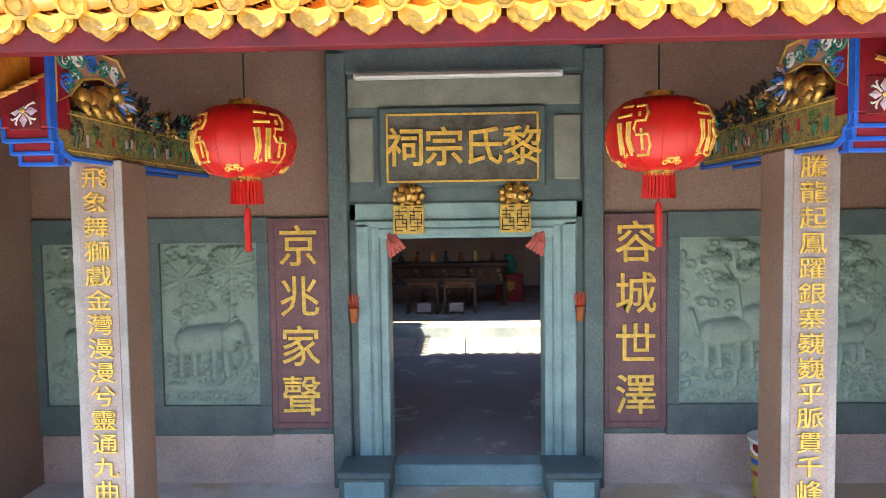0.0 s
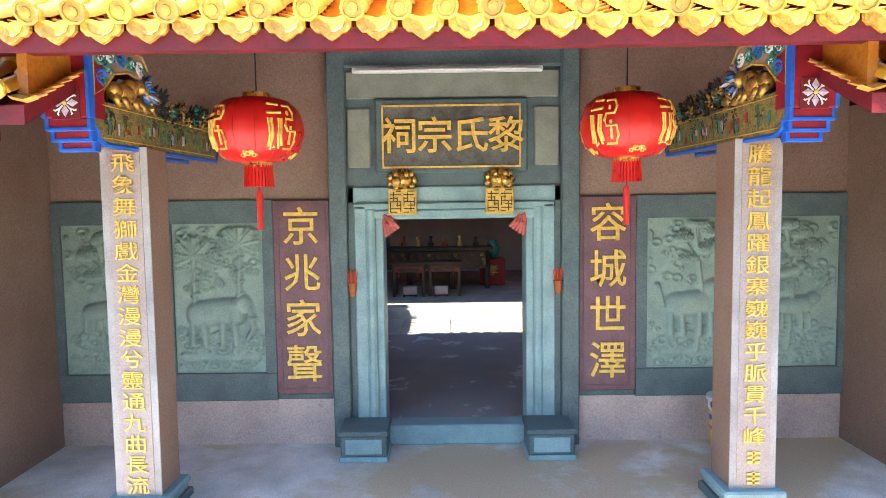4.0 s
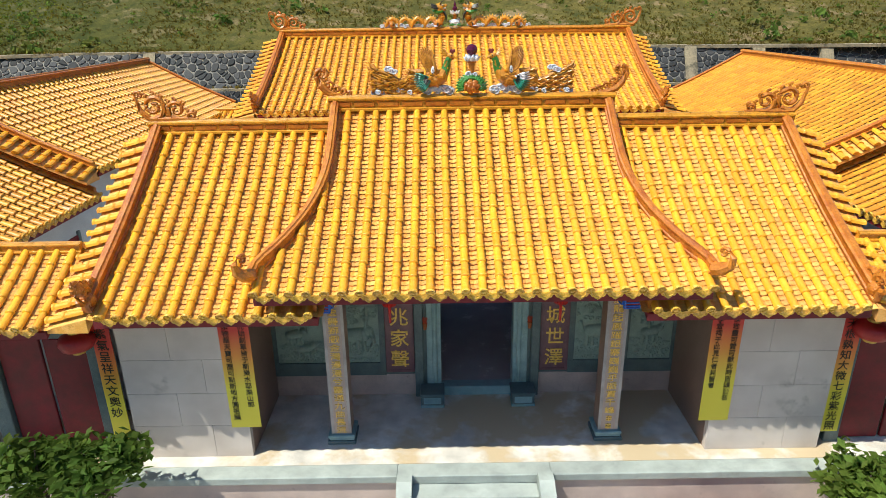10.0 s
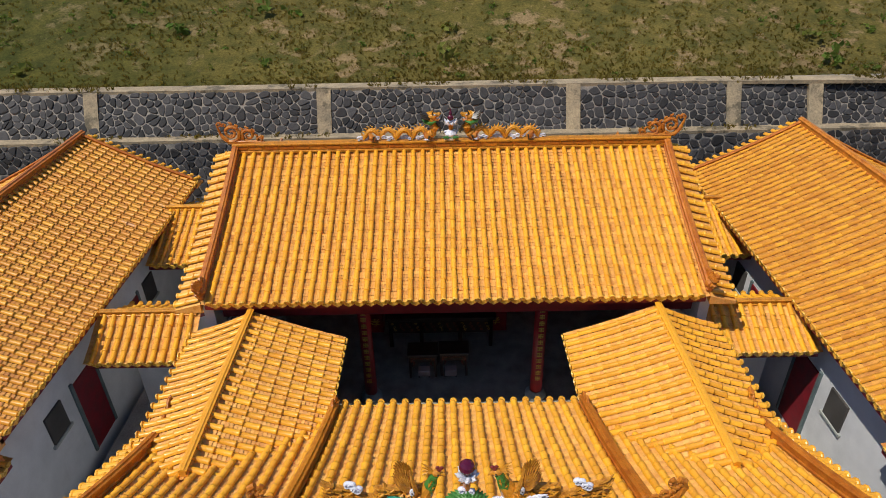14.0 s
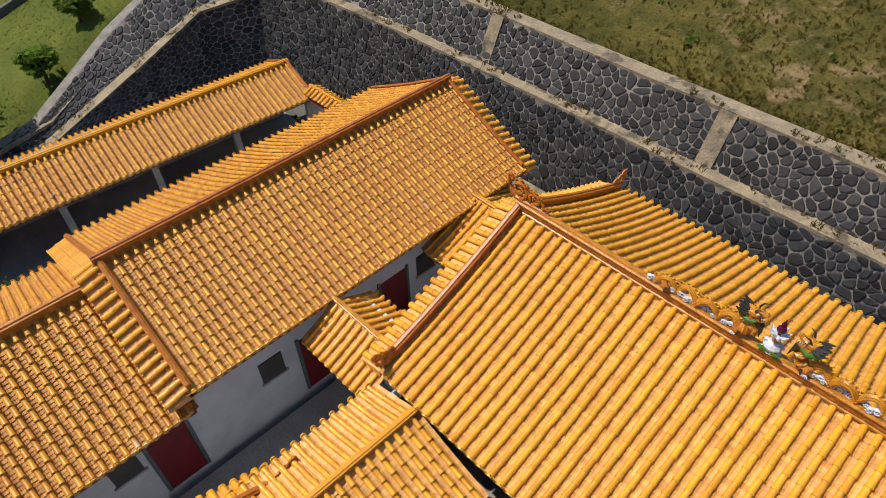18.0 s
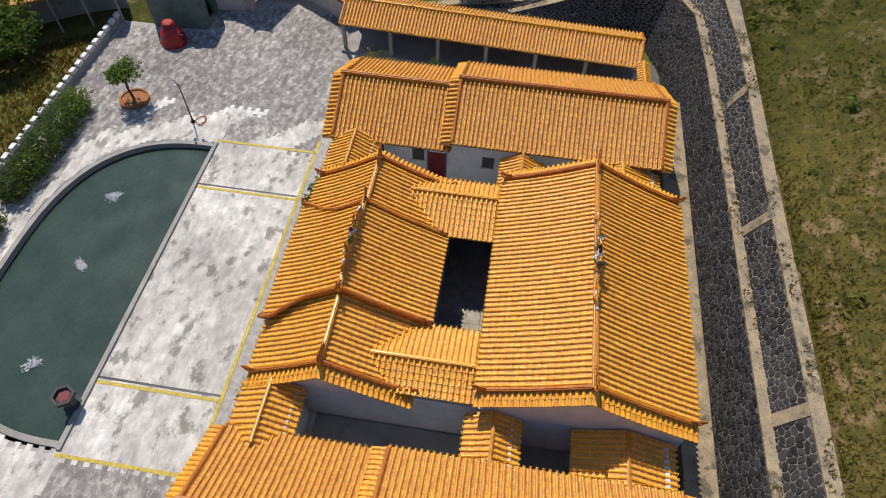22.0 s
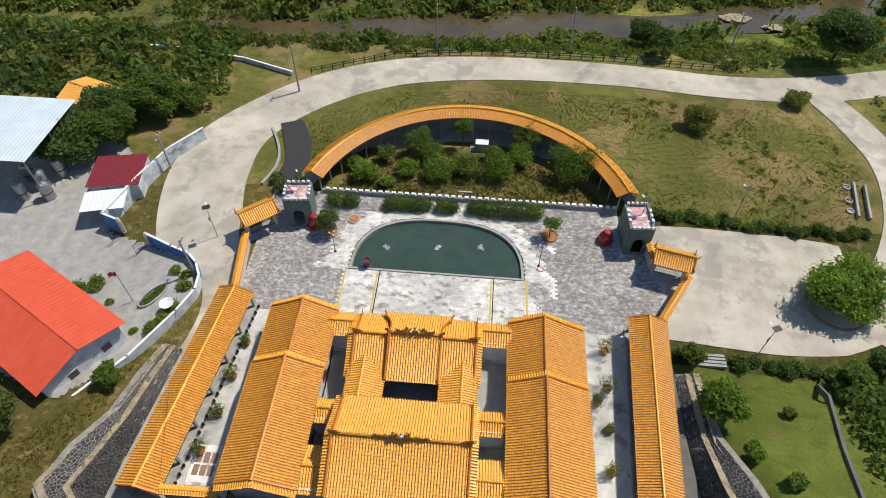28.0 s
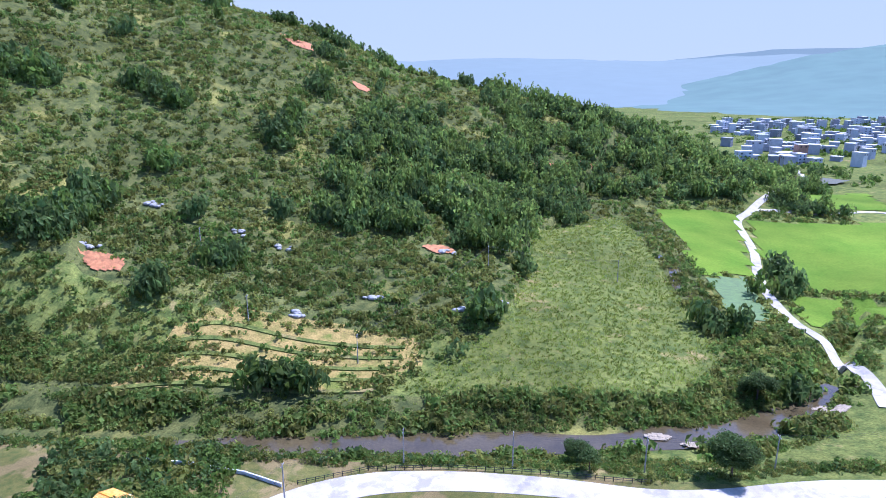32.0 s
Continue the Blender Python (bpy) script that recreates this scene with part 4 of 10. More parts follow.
def height(x, y):
    if y > 15 or (y > -3 and abs(x) > 27):
        # grassy slope behind the compound
        back = 5.5 + (y - 20.8) * 0.36 + 0.0028 * max(0, y - 20.8) ** 2
        back -= along(y, [20.8, 30, 45, 56, 66, 90], [0, 0.0012, 0.004, 0.0075, 0.014, 0.02]) * (x - 3) ** 2
        back = min(46, max(back, scrub_hill(x, y), 5.5 + 0.1 * (y - 20.8)))
    else:
        back = -9
    hill = max(0, back) if y > 20 else 0
    z = YARD - 0.12
    # outside the compound the land falls a little
    f = max(smooth(-24, -46, y), smooth(26, 44, abs(x)) * (1 - smooth(5, 18, y)) * 0.75)
    z -= 2.0 * f
    if y < -58:
        r = river_y(x)
        z += -5.6 * smooth(-60, r + 8, y) - 1.2 * smooth(r + 9, r + 4, y)
        if y < r:
            z += 3.4 * smooth(r - 5, r - 16, y) + 0.03 * min(150, max(0, r - y))
            z += crest_hill(x, y) * smooth(r - 10, r - 60, y)
            z += 10 * smooth(60, 160, x) * smooth(r - 10, r - 70, y)
            z -= 5 * smooth(-60, -160, x)
    if y > 0:
        if y < 22 and abs(x) > 20:
            z += (max(z, bank_top(x, y)) - z) * smooth(0.6, 2.2, bank_edge(x, y))
        if y > 20:
            z += smooth(20.0, 20.7, y) * (hill - z)
    far = math.hypot(x, y)
    z += noise.noise((x * 0.018, y * 0.018, 0)) * min(2.2, max(0.0, (far - 62) * 0.03))
    return z


def axis(near, far, step, grow):
    out, v, s = [0.0], 0.0, step
    while v < far:
        s = s if v < near else s * grow
        v += s
        out.append(v)
    return out


gx = axis(130, 3800, 2.0, 1.07)
gxs = [-v for v in gx[:0:-1]] + gx
gys = [-v for v in axis(150, 3800, 2.0, 1.03)[:0:-1]] + axis(64, 3800, 1.6, 1.13)


def in_pool(x, y):
    return -11.2 < x < 9.4 and y < -10.8 and ((x + 0.9) / 10.2) ** 2 + ((y + 11.2) / 9.0) ** 2 < 1.06


gv, gf = [], []
for y in gys:
    for x in gxs:
        z = height(x, y)
        if in_pool(x, y):
            z = -2.4
        gv.append((x, y, z))
W = len(gxs)
for j in range(len(gys) - 1):
    for i in range(W - 1):
        gf.append((j * W + i, j * W + i + 1, (j + 1) * W + i + 1, (j + 1) * W + i))

EARTH = material("grassy_earth", (0.13, 0.102, 0.028), 0.95, var=0.6, scale=1.3, fine=11, bump=0.7, other=(0.055, 0.054, 0.014), spots=(0.2, 0.14, 0.07), spot_scale=0.9, spot_at=0.57, wide=0.06, spec=0.1)
# the western side is multiplied greener than the dry east, and darker for slope shade
et = EARTH.node_tree
e_geo, e_sep, e_nz, e_sum, e_map, e_mix = (et.nodes.new("ShaderNode" + k) for k in ("NewGeometry", "SeparateXYZ", "TexNoise", "Math", "MapRange", "Mix"))
e_nz.inputs["Scale"].default_value, e_nz.inputs["Detail"].default_value = 0.09, 5
e_sum.operation = "MULTIPLY_ADD"
e_sum.inputs[1].default_value = 45.0
e_map.inputs[1].default_value, e_map.inputs[2].default_value, e_map.inputs[3].default_value, e_map.inputs[4].default_value = 2.0, 22.0, 1.0, 0.0
e_mix.data_type, e_mix.blend_type = "RGBA", "MULTIPLY"
et.links.new(e_geo.outputs["Position"], e_sep.inputs[0]), et.links.new(e_geo.outputs["Position"], e_nz.inputs["Vector"])
et.links.new(e_nz.outputs[0], e_sum.inputs[0]), et.links.new(e_sep.outputs["X"], e_sum.inputs[2]), et.links.new(e_sum.outputs[0], e_map.inputs[0])
et.links.new(e_map.outputs[0], e_mix.inputs[0]), et.links.new(et.nodes["Principled BSDF"].inputs["Base Color"].links[0].from_socket, e_mix.inputs[6])
e_mix.inputs[7].default_value = (0.62, 0.76, 0.6, 1)
et.links.new(e_mix.outputs[2], et.nodes["Principled BSDF"].inputs["Base Color"])
VALLEY = material("valley_grass", (0.175, 0.185, 0.042), 0.95, var=0.6, scale=0.25, fine=1.6, bump=0.5, other=(0.06, 0.085, 0.02), spots=(0.24, 0.19, 0.07), spot_scale=0.09, spot_at=0.62, wide=0.02, spec=0.05)
ground = tagged(link("ground", gv, gf, EARTH, smooth=True), "green grassy land falling to a river and rising to wooded hills", "ground", kind="structure")
ground.data.materials.append(VALLEY)
ground.data.materials.append(material("lawn", (0.125, 0.14, 0.027), 0.95, var=0.4, scale=0.6, fine=6, bump=0.5, other=(0.075, 0.098, 0.018), spots=(0.13, 0.11, 0.04), spot_scale=0.3, spot_at=0.62, wide=0.05, spec=0.1))
ground.data.materials.append(material("field_grass", (0.145, 0.128, 0.034), 0.95, var=0.5, scale=0.7, fine=6, bump=0.5, other=(0.08, 0.092, 0.022), spots=(0.2, 0.15, 0.06), spot_scale=0.14, spot_at=0.54, wide=0.05, spec=0.1))
# dark under the scrub: shade of the gaps put into the ground colour
ground.data.materials.append(material("hill_floor", (0.14, 0.14, 0.04), 0.95, var=0.6, scale=0.3, fine=2.0, bump=0.6, other=(0.045, 0.06, 0.018), spots=(0.22, 0.2, 0.05), spot_scale=0.03, spot_at=0.6, wide=0.02, spec=0.05))



def ribbon(name, line, widths, mat, label, category, lift=0.07, cross=4, kind="structure", thick=0.25):
    """A paved strip that lies on the land along a line."""
    pts = []
    line = [Vector((*p, 0)) for p in line]
    for i in range(len(line) - 1):
        p0, p1, p2, p3 = line[max(i - 1, 0)], line[i], line[i + 1], line[min(i + 2, len(line) - 1)]
        n = max(2, int((p2 - p1).length / 1.5))
        for k in range(n + (i == len(line) - 2)):
            t = k / n
            q = 0.5 * (2 * p1 + (p2 - p0) * t + (2 * p0 - 5 * p1 + 4 * p2 - p3) * t * t + (3 * p1 - p0 - 3 * p2 + p3) * t ** 3)
            w = widths[i] + (widths[i + 1] - widths[i]) * t
            pts.append((q, w))
    v, f = [], []
    for i, (p, w) in enumerate(pts):
        d = (pts[min(i + 1, len(pts) - 1)][0] - pts[max(i - 1, 0)][0]).normalized()
        s = Vector((-d.y, d.x, 0))
        zc = height(p.x, p.y)
        for k in range(cross + 1):
            q = p + s * (w * (k / cross - 0.5))
            v.append((q.x, q.y, max(height(q.x, q.y), zc - 0.5) + lift))
        for k in (cross, 0):
            q = p + s * (w * (k / cross - 0.5))
            v.append((q.x, q.y, height(q.x, q.y) - thick))
    m = cross + 3
    for i in range(len(pts) - 1):
        f += [(i * m + k, (i + 1) * m + k, (i + 1) * m + (k + 1) % m, i * m + (k + 1) % m) for k in range(m)]
    return tagged(link(name, v, f, mat), label, category, kind=kind)


ribbon("road", [(24.3, 4), (22.8, -3.5), (23.6, -9), (28.6, -16.5), (30.6, -27), (28.6, -37), (21, -46.5), (9, -53), (-7, -55.6), (-26, -55.6), (-44, -54), (-58, -55), (-78, -60), (-110, -66), (-150, -90)],
       [2.2, 3.0, 4.5, 10.5, 11, 9.5, 8, 7, 6.2, 5.8, 5.8, 6.5, 6, 6, 6], CONCRETE, "pale concrete village road curving round the compound", "road", 0.09)
ribbon("road_branch", [(-57, -53), (-60.5, -45), (-62, -35), (-60, -25), (-55.5, -15.5), (-49, -8.5)], [5, 5.5, 6, 6.5, 8, 9], CONCRETE, "pale concrete road bending back to the car park", "road", 0.11)
ribbon("car_park", [(-25.5, -13), (-31, -13.2), (-38, -13.5), (-45, -14), (-51, -15)], [16, 17, 17.5, 17, 13], CONCRETE, "stained concrete parking court outside the west gate", "pavement", 0.1, 8)


def patch(name, poly, step, mat, label, category, lift=0.1, kind="structure", level=None):
    """A sheet that lies on the land inside an outline."""
    n = len(poly)

    def inside(x, y):
        odd = False
        for i in range(n):
            (ax, ay), (bx, by) = poly[i], poly[i - 1]
            if (ay > y) != (by > y) and x < (bx - ax) * (y - ay) / (by - ay) + ax:
                odd = not odd
        return odd
    x0, x1, y0, y1 = min(p[0] for p in poly), max(p[0] for p in poly), min(p[1] for p in poly), max(p[1] for p in poly)
    at, v, f = {}, [], []

    def key(i, j):
        if (i, j) not in at:
            x, y = x0 + i * step, y0 + j * step
            at[i, j] = len(v)
            v.append((x, y, (height(x, y) if level is None else level) + lift))
        return at[i, j]
    for i in range(int((x1 - x0) / step) + 1):
        for j in range(int((y1 - y0) / step) + 1):
            if inside(x0 + (i + 0.5) * step, y0 + (j + 0.5) * step):
                f.append((key(i, j), key(i + 1, j), key(i + 1, j + 1), key(i, j + 1)))
    return tagged(link(name, v, f, mat, smooth=True), label, category, kind=kind)


patch("neighbour_yard", [(40, -15.3), (33.5, -13), (26.9, -9.8), (25.3, -6.2), (29.2, 2.4), (34, 8), (46, 4), (62, -6), (64, -40), (52, -36), (43, -30), (40.6, -20)], 0.4, CEMENT, "stained grey cement yard of the neighbouring house", "pavement", 0.12)

# ---- yard, paving and pool ----
yard = thing("yard_paving", "grey stained brick-laid paving of the forecourt", "pavement", kind="structure")
POOL_C, POOL_A, POOL_B, POOL_Y = -0.9, 9.8, 8.0, -11.55


def pool_edge(grow, n=48):
    return [(POOL_C + (POOL_A + grow) * math.copysign(abs(c) ** 0.77, c), POOL_Y - (POOL_B + grow) * abs(q) ** 0.77) for c, q in [(math.cos(math.pi * k / n), math.sin(math.pi * k / n)) for k in range(n + 1)]]


def on_pool(x, y, g=0.5):
    return y < POOL_Y + 0.1 and abs((x - POOL_C) / (POOL_A + g)) ** 2.6 + abs((y - POOL_Y) / (POOL_B + g)) ** 2.6 < 1


dark_tiles, pale_tiles = [], []
I3 = (Vector((1, 0, 0)), Vector((0, 1, 0)), Vector((0, 0, 1)))
j = 0
y = -22.9
while y < 15.4:
    x = -26.5 + (0.3 if j % 2 else 0)
    while x < 20.6:
        fore = y < -4.95
        side = (-22.2 < x < -17.2 or 15.9 < x < 19.6)
        if x < -22.4 and not (-16.8 < y < -5.6 and x > -25.9 - (y + 5.5) * -0.18):
            x += 0.6
            continue
        if fore and not on_pool(x + 0.3, y + 0.15):
            pale = -11.3 < x < 9.3 and -11.5 < y or (y < -11.4 and on_pool(x, y, 2.4 + 2.2 * noise.noise((x * 0.35, y * 0.35, 2)) + random.uniform(-0.5, 0.5))) or (fore and x < -11.3 and y > -17 and x > -15 and math.sin(x * 1.3 + y) > 0.2)
            m = rows4(*I3, Vector((x, y, YARD + random.uniform(-0.0015, 0.0015))))
            (pale_tiles if pale else dark_tiles).append(m)
        x += 0.6
    y += 0.3
    j += 1
SLAB = Form()
SLAB.add([(0.001, 0.001, -0.05), (0.599, 0.001, -0.05), (0.599, 0.299, -0.05), (0.001, 0.299, -0.05), (0.004, 0.004, 0.004), (0.596, 0.004, 0.004), (0.596, 0.296, 0.004), (0.004, 0.296, 0.004)],
         [(4, 5, 6, 7), (0, 1, 5, 4), (1, 2, 6, 5), (2, 3, 7, 6), (3, 0, 4, 7)])
dark_tiles.sort(key=lambda m: abs(m[0][3]) + abs(m[1][3] + 8))
pale_tiles.sort(key=lambda m: abs(m[0][3]) + abs(m[1][3] + 6))
BEDS = Form()
BEDS.box(-22.6, 20.9, -11.5, -2.0, YARD - 0.1, YARD - 0.003)
BEDS.prism([(-22.6, -16.9), (-22.6, -5.4), (-25.2, -5.4), (-27.2, -12.0), (-27.2, -16.9)], YARD - 0.1, YARD - 0.003)
BEDS.box(-22.6, -17.0, -2.0, 15.6, YARD - 0.1, YARD - 0.003).box(15.6, 20.9, -2.0, 15.6, YARD - 0.1, YARD - 0.003)
rim = pool_edge(0.45)
for side_pts, xe in ((rim[:25], 20.9), (rim[24:], -22.6)):
    pl = side_pts + ([(POOL_C, -23.4), (xe, -23.4), (xe, -11.5)] if xe > 0 else [(xe, -11.5), (xe, -23.4), (POOL_C, -23.4)])
    BEDS.prism(pl if xe < 0 else pl[::-1], YARD - 0.1, YARD - 0.003)
BEDS.part("paving_bed", JOINT, yard)
for x0, x1 in ((-22.3, -16.9), (15.5, 20.6)):
    Form().box(x0, x1, -4.9, 15.5, YARD - 0.05, YARD + 0.004).part("yard_slab", YARD_CEMENT, yard, "pale stained cement slab")
for x in (-11.35, -7.3, 5.78, 9.5):
    Form().box(x - 0.09, x + 0.09, -11.5, -4.95, YARD, YARD + 0.02).part("yellow_line", YELLOW_LINE, yard, "painted yellow line")
Form().box(-12.4, 9.6, -5.0, -4.82, YARD, YARD + 0.02).part("yellow_line", YELLOW_LINE, yard, "painted yellow line")
for x in (-7.55, 5.53):
    Form().box(x - 0.06, x + 0.06, -11.5, -5.0, YARD, YARD + 0.016).part("drain_line", BLACK_METAL, yard, "dark drain slot")

pool = thing("pool", "half-round pool with dark green water and a stone rim", "pool", kind="structure")
Form().prism(pool_edge(0.1)[::-1], YARD - 0.8, YARD - 0.28).part("water", POND, pool, "still dark green water")
F = Form()
inner, outer = pool_edge(0.0), pool_edge(0.3)
v = [(x, y, z) for (x, y), (X, Y) in zip(inner, outer) for x, y, z in ((x, y, YARD - 1.2), (x, y, YARD + 0.1), (X, Y, YARD + 0.1), (X, Y, YARD - 0.1))]
f = [(4 * i + k, 4 * i + k + 1, 4 * i + 5 + k, 4 * i + 4 + k) for i in range(len(inner) - 1) for k in range(3)]
F.add(v, f)
F.part("curved_rim", CEMENT, pool, "stained cement rim")
Form().box(POOL_C - POOL_A - 0.4, POOL_C + POOL_A + 0.4, POOL_Y - 0.02, POOL_Y + 0.24, YARD - 1.2, YARD + 0.13, 0.02).part("straight_rim", CEMENT, pool, "stained cement rim")

# ---- terrace in front of the halls ----
terrace = thing("terrace", "stone terrace with a granite kerb before the front hall", "terrace", kind="structure")
Form().box(-9.3, 8.6, -2.1, 0.1, YARD, 0.0).part("terrace_floor", PORCH_FLOOR, terrace)
Form().box(-9.3, -1.45, -2.42, -2.1, -0.14, 0.004, 0.015).part("kerb_stone", KERB, terrace)
Form().box(1.12, 8.6, -2.42, -2.1, -0.14, 0.004, 0.015).part("kerb_stone", KERB, terrace)
Form().box(-1.45, 1.12, -2.42, -2.1, -0.17, 0.004, 0.015).part("kerb_stone", KERB, terrace)
Form().box(-9.3, 8.6, -2.36, -2.1, YARD, -0.14).part("terrace_face", GRANITE, terrace)
for k in range(5):
    Form().box(-1.2, 0.87, -2.42 - 0.32 * (k + 1), -2.36, YARD, -0.17 * (k + 1), 0.012).part("step", KERB, terrace)
for x in (-1.45, 0.87):
    m = Matrix(((0, 0, 1, x), (1, 0, 0, 0), (0, 1, 0, 0), (0, 0, 0, 1)))
    Form().prism([(-2.42, YARD), (-2.42, 0.06), (-2.62, 0.06), (-4.15, -0.75), (-4.15, YARD)][::-1], 0, 0.25, m).part("stair_cheek", KERB, terrace)


# ---- corridors ----
def corridor(a, b, zr, label, group, wall_side, single):
    d = Vector((b[0] - a[0], b[1] - a[1], 0))
    turn = math.degrees(math.atan2(d.y, d.x))
    n = d.length
    c = thing("corridor", label, "corridor", (a[0], a[1], 0), group, turn=turn)
    slope(c, -0.1, n + 0.1, -1, 1.95, 0.82, zr, 0.02, single, glaze=GLAZE_WORN, pan=PAN_WORN)
    slope(c, -0.1, n + 0.1, 1, 1.95, 0.82, zr, 0.02, single, glaze=GLAZE_WORN, pan=PAN_WORN)
    ridge_line(c, [(-0.15, 0, zr), (n + 0.15, 0, zr)], 0.16, 0.2, GLAZE, False)
    for x in (-0.06, n + 0.06):
        for s in (-1, 1):
            verge(c, x, s, 1.95, 0.82, zr, 0.02, 0.13, 0.15, tip=False)
    k = int(n / 3.1)
    for i in range(k + 1):
        Form().box(i * n / k - 0.13, i * n / k + 0.13, -wall_side * 1.45 - 0.11, -wall_side * 1.45 + 0.11, YARD, zr - 0.62, 0.015).part("post", CEMENT, c)
    Form().box(0, n, wall_side * 1.45 - 0.12, wall_side * 1.45 + 0.12, YARD, zr - 0.62).part("back_wall", CEMENT, c)
    Form().box(-0.2, n + 0.2, -1.7, 1.7, YARD - 0.3, YARD + 0.08).part("corridor_floor", CEMENT, c)
    Form().box(-0.2, n + 0.2, -wall_side * 1.75 - 0.12, -wall_side * 1.75 + 0.12, YARD - 0.2, YARD + 0.22, 0.015).part("corridor_kerb", CEMENT, c)
    return c


corridor((20.0, -5.35), (22.4, 16.0), 2.35, "long open corridor with an orange tiled roof east of the wings", "side corridors", -1, 60)
corridor((-23.6, -5.45), (-22.4, 15.5), 2.35, "long open corridor with an orange tiled roof west of the wings", "side corridors", 1, 60)

# curved corridor round the garden
arc = thing("curved_corridor", "curved open corridor with an orange tiled roof round the garden", "corridor", (-3.85, -17.4, 0))
ARC_R, ARC_Z = 20.4, 2.45
ang = [math.radians(197 + (343 - 197) * k / 220) for k in range(221)]
covers = []
for i, a in enumerate(ang):
    o = Vector((math.cos(a), math.sin(a), 0))
    t = Vector((-math.sin(a), math.cos(a), 0))
    for s in (1, -1):
        up = (Vector((0, 0, 0.42)) - o * s).normalized()
        right = t if t.cross(up).z > 0 else -t
        nor = right.cross(up)
        for k in range(5):
            r = 0.285 * (k + 1)
            p = o * (ARC_R + s * r) + Vector((0, 0, ARC_Z - 0.42 * r + 0.03))
            covers.append(rows4(right * 0.72, up, nor * 0.8, p))
pieces("cover_tile", *COVER, covers[::5] + covers[1::5] + covers[2::5] + covers[3::5] + covers[4::5], GLAZE_WORN, arc, 200, "cover_tiles")
v, f = [], []
for a in ang:
    o = Vector((math.cos(a), math.sin(a), 0))
    for r, z in ((1.45, ARC_Z - 0.6), (0, ARC_Z), (-1.45, ARC_Z - 0.6), (-1.45, ARC_Z - 0.7), (0, ARC_Z - 0.12), (1.45, ARC_Z - 0.7)):
        v.append(o * (ARC_R + r) + Vector((0, 0, z)))
for i in range(len(ang) - 1):
    f += [(6 * i + k, 6 * i + (k + 1) % 6, 6 * i + 6 + (k + 1) % 6, 6 * i + 6 + k) for k in range(6)]
f += [(0, 1, 2, 3, 4, 5), tuple(len(v) - 6 + k for k in range(6))]
link("roof_bed", v, f, PAN_WORN, arc)
sweep([(ARC_R * math.cos(a), ARC_R * math.sin(a), ARC_Z) for a in ang[::4]], 0.16, 0.2).part("ridge", GLAZE, arc)
for i, a in enumerate(ang[::10]):
    o = Vector((math.cos(a), math.sin(a), 0))
    for r in (-1.0, 1.0):
        p = o * (ARC_R + r)
        Form().tube([(p.x, p.y, YARD - 1.6), (p.x, p.y, ARC_Z - 0.5)], 0.09, 8).part("post", CEMENT, arc)
v, f = [], []
for a in ang[::4]:
    o = Vector((math.cos(a), math.sin(a), 0))
    for r, z in ((-1.6, YARD - 0.9), (1.4, YARD - 0.9), (1.4, YARD - 2.6), (-1.6, YARD - 2.6)):
        v.append(o * (ARC_R + r) + Vector((0, 0, z)))
for i in range(len(v) // 4 - 1):
    f += [(4 * i + k, 4 * i + (k + 1) % 4, 4 * i + 4 + (k + 1) % 4, 4 * i + 4 + k) for k in range(4)]
link("walkway", v, f, CEMENT, arc)
v, f = [], []
for a in ang[::4]:
    o = Vector((math.cos(a), math.sin(a), 0))
    for r, z in ((1.0, YARD - 1.6), (1.0, 1.2), (1.2, 1.2), (1.2, YARD - 1.6)):
        v.append(o * (ARC_R + r) + Vector((0, 0, z)))
for i in range(len(v) // 4 - 1):
    f += [(4 * i + k, 4 * i + (k + 1) % 4, 4 * i + 4 + (k + 1) % 4, 4 * i + 4 + k) for k in range(4)]
link("outer_wall", v, f, CEMENT, arc)


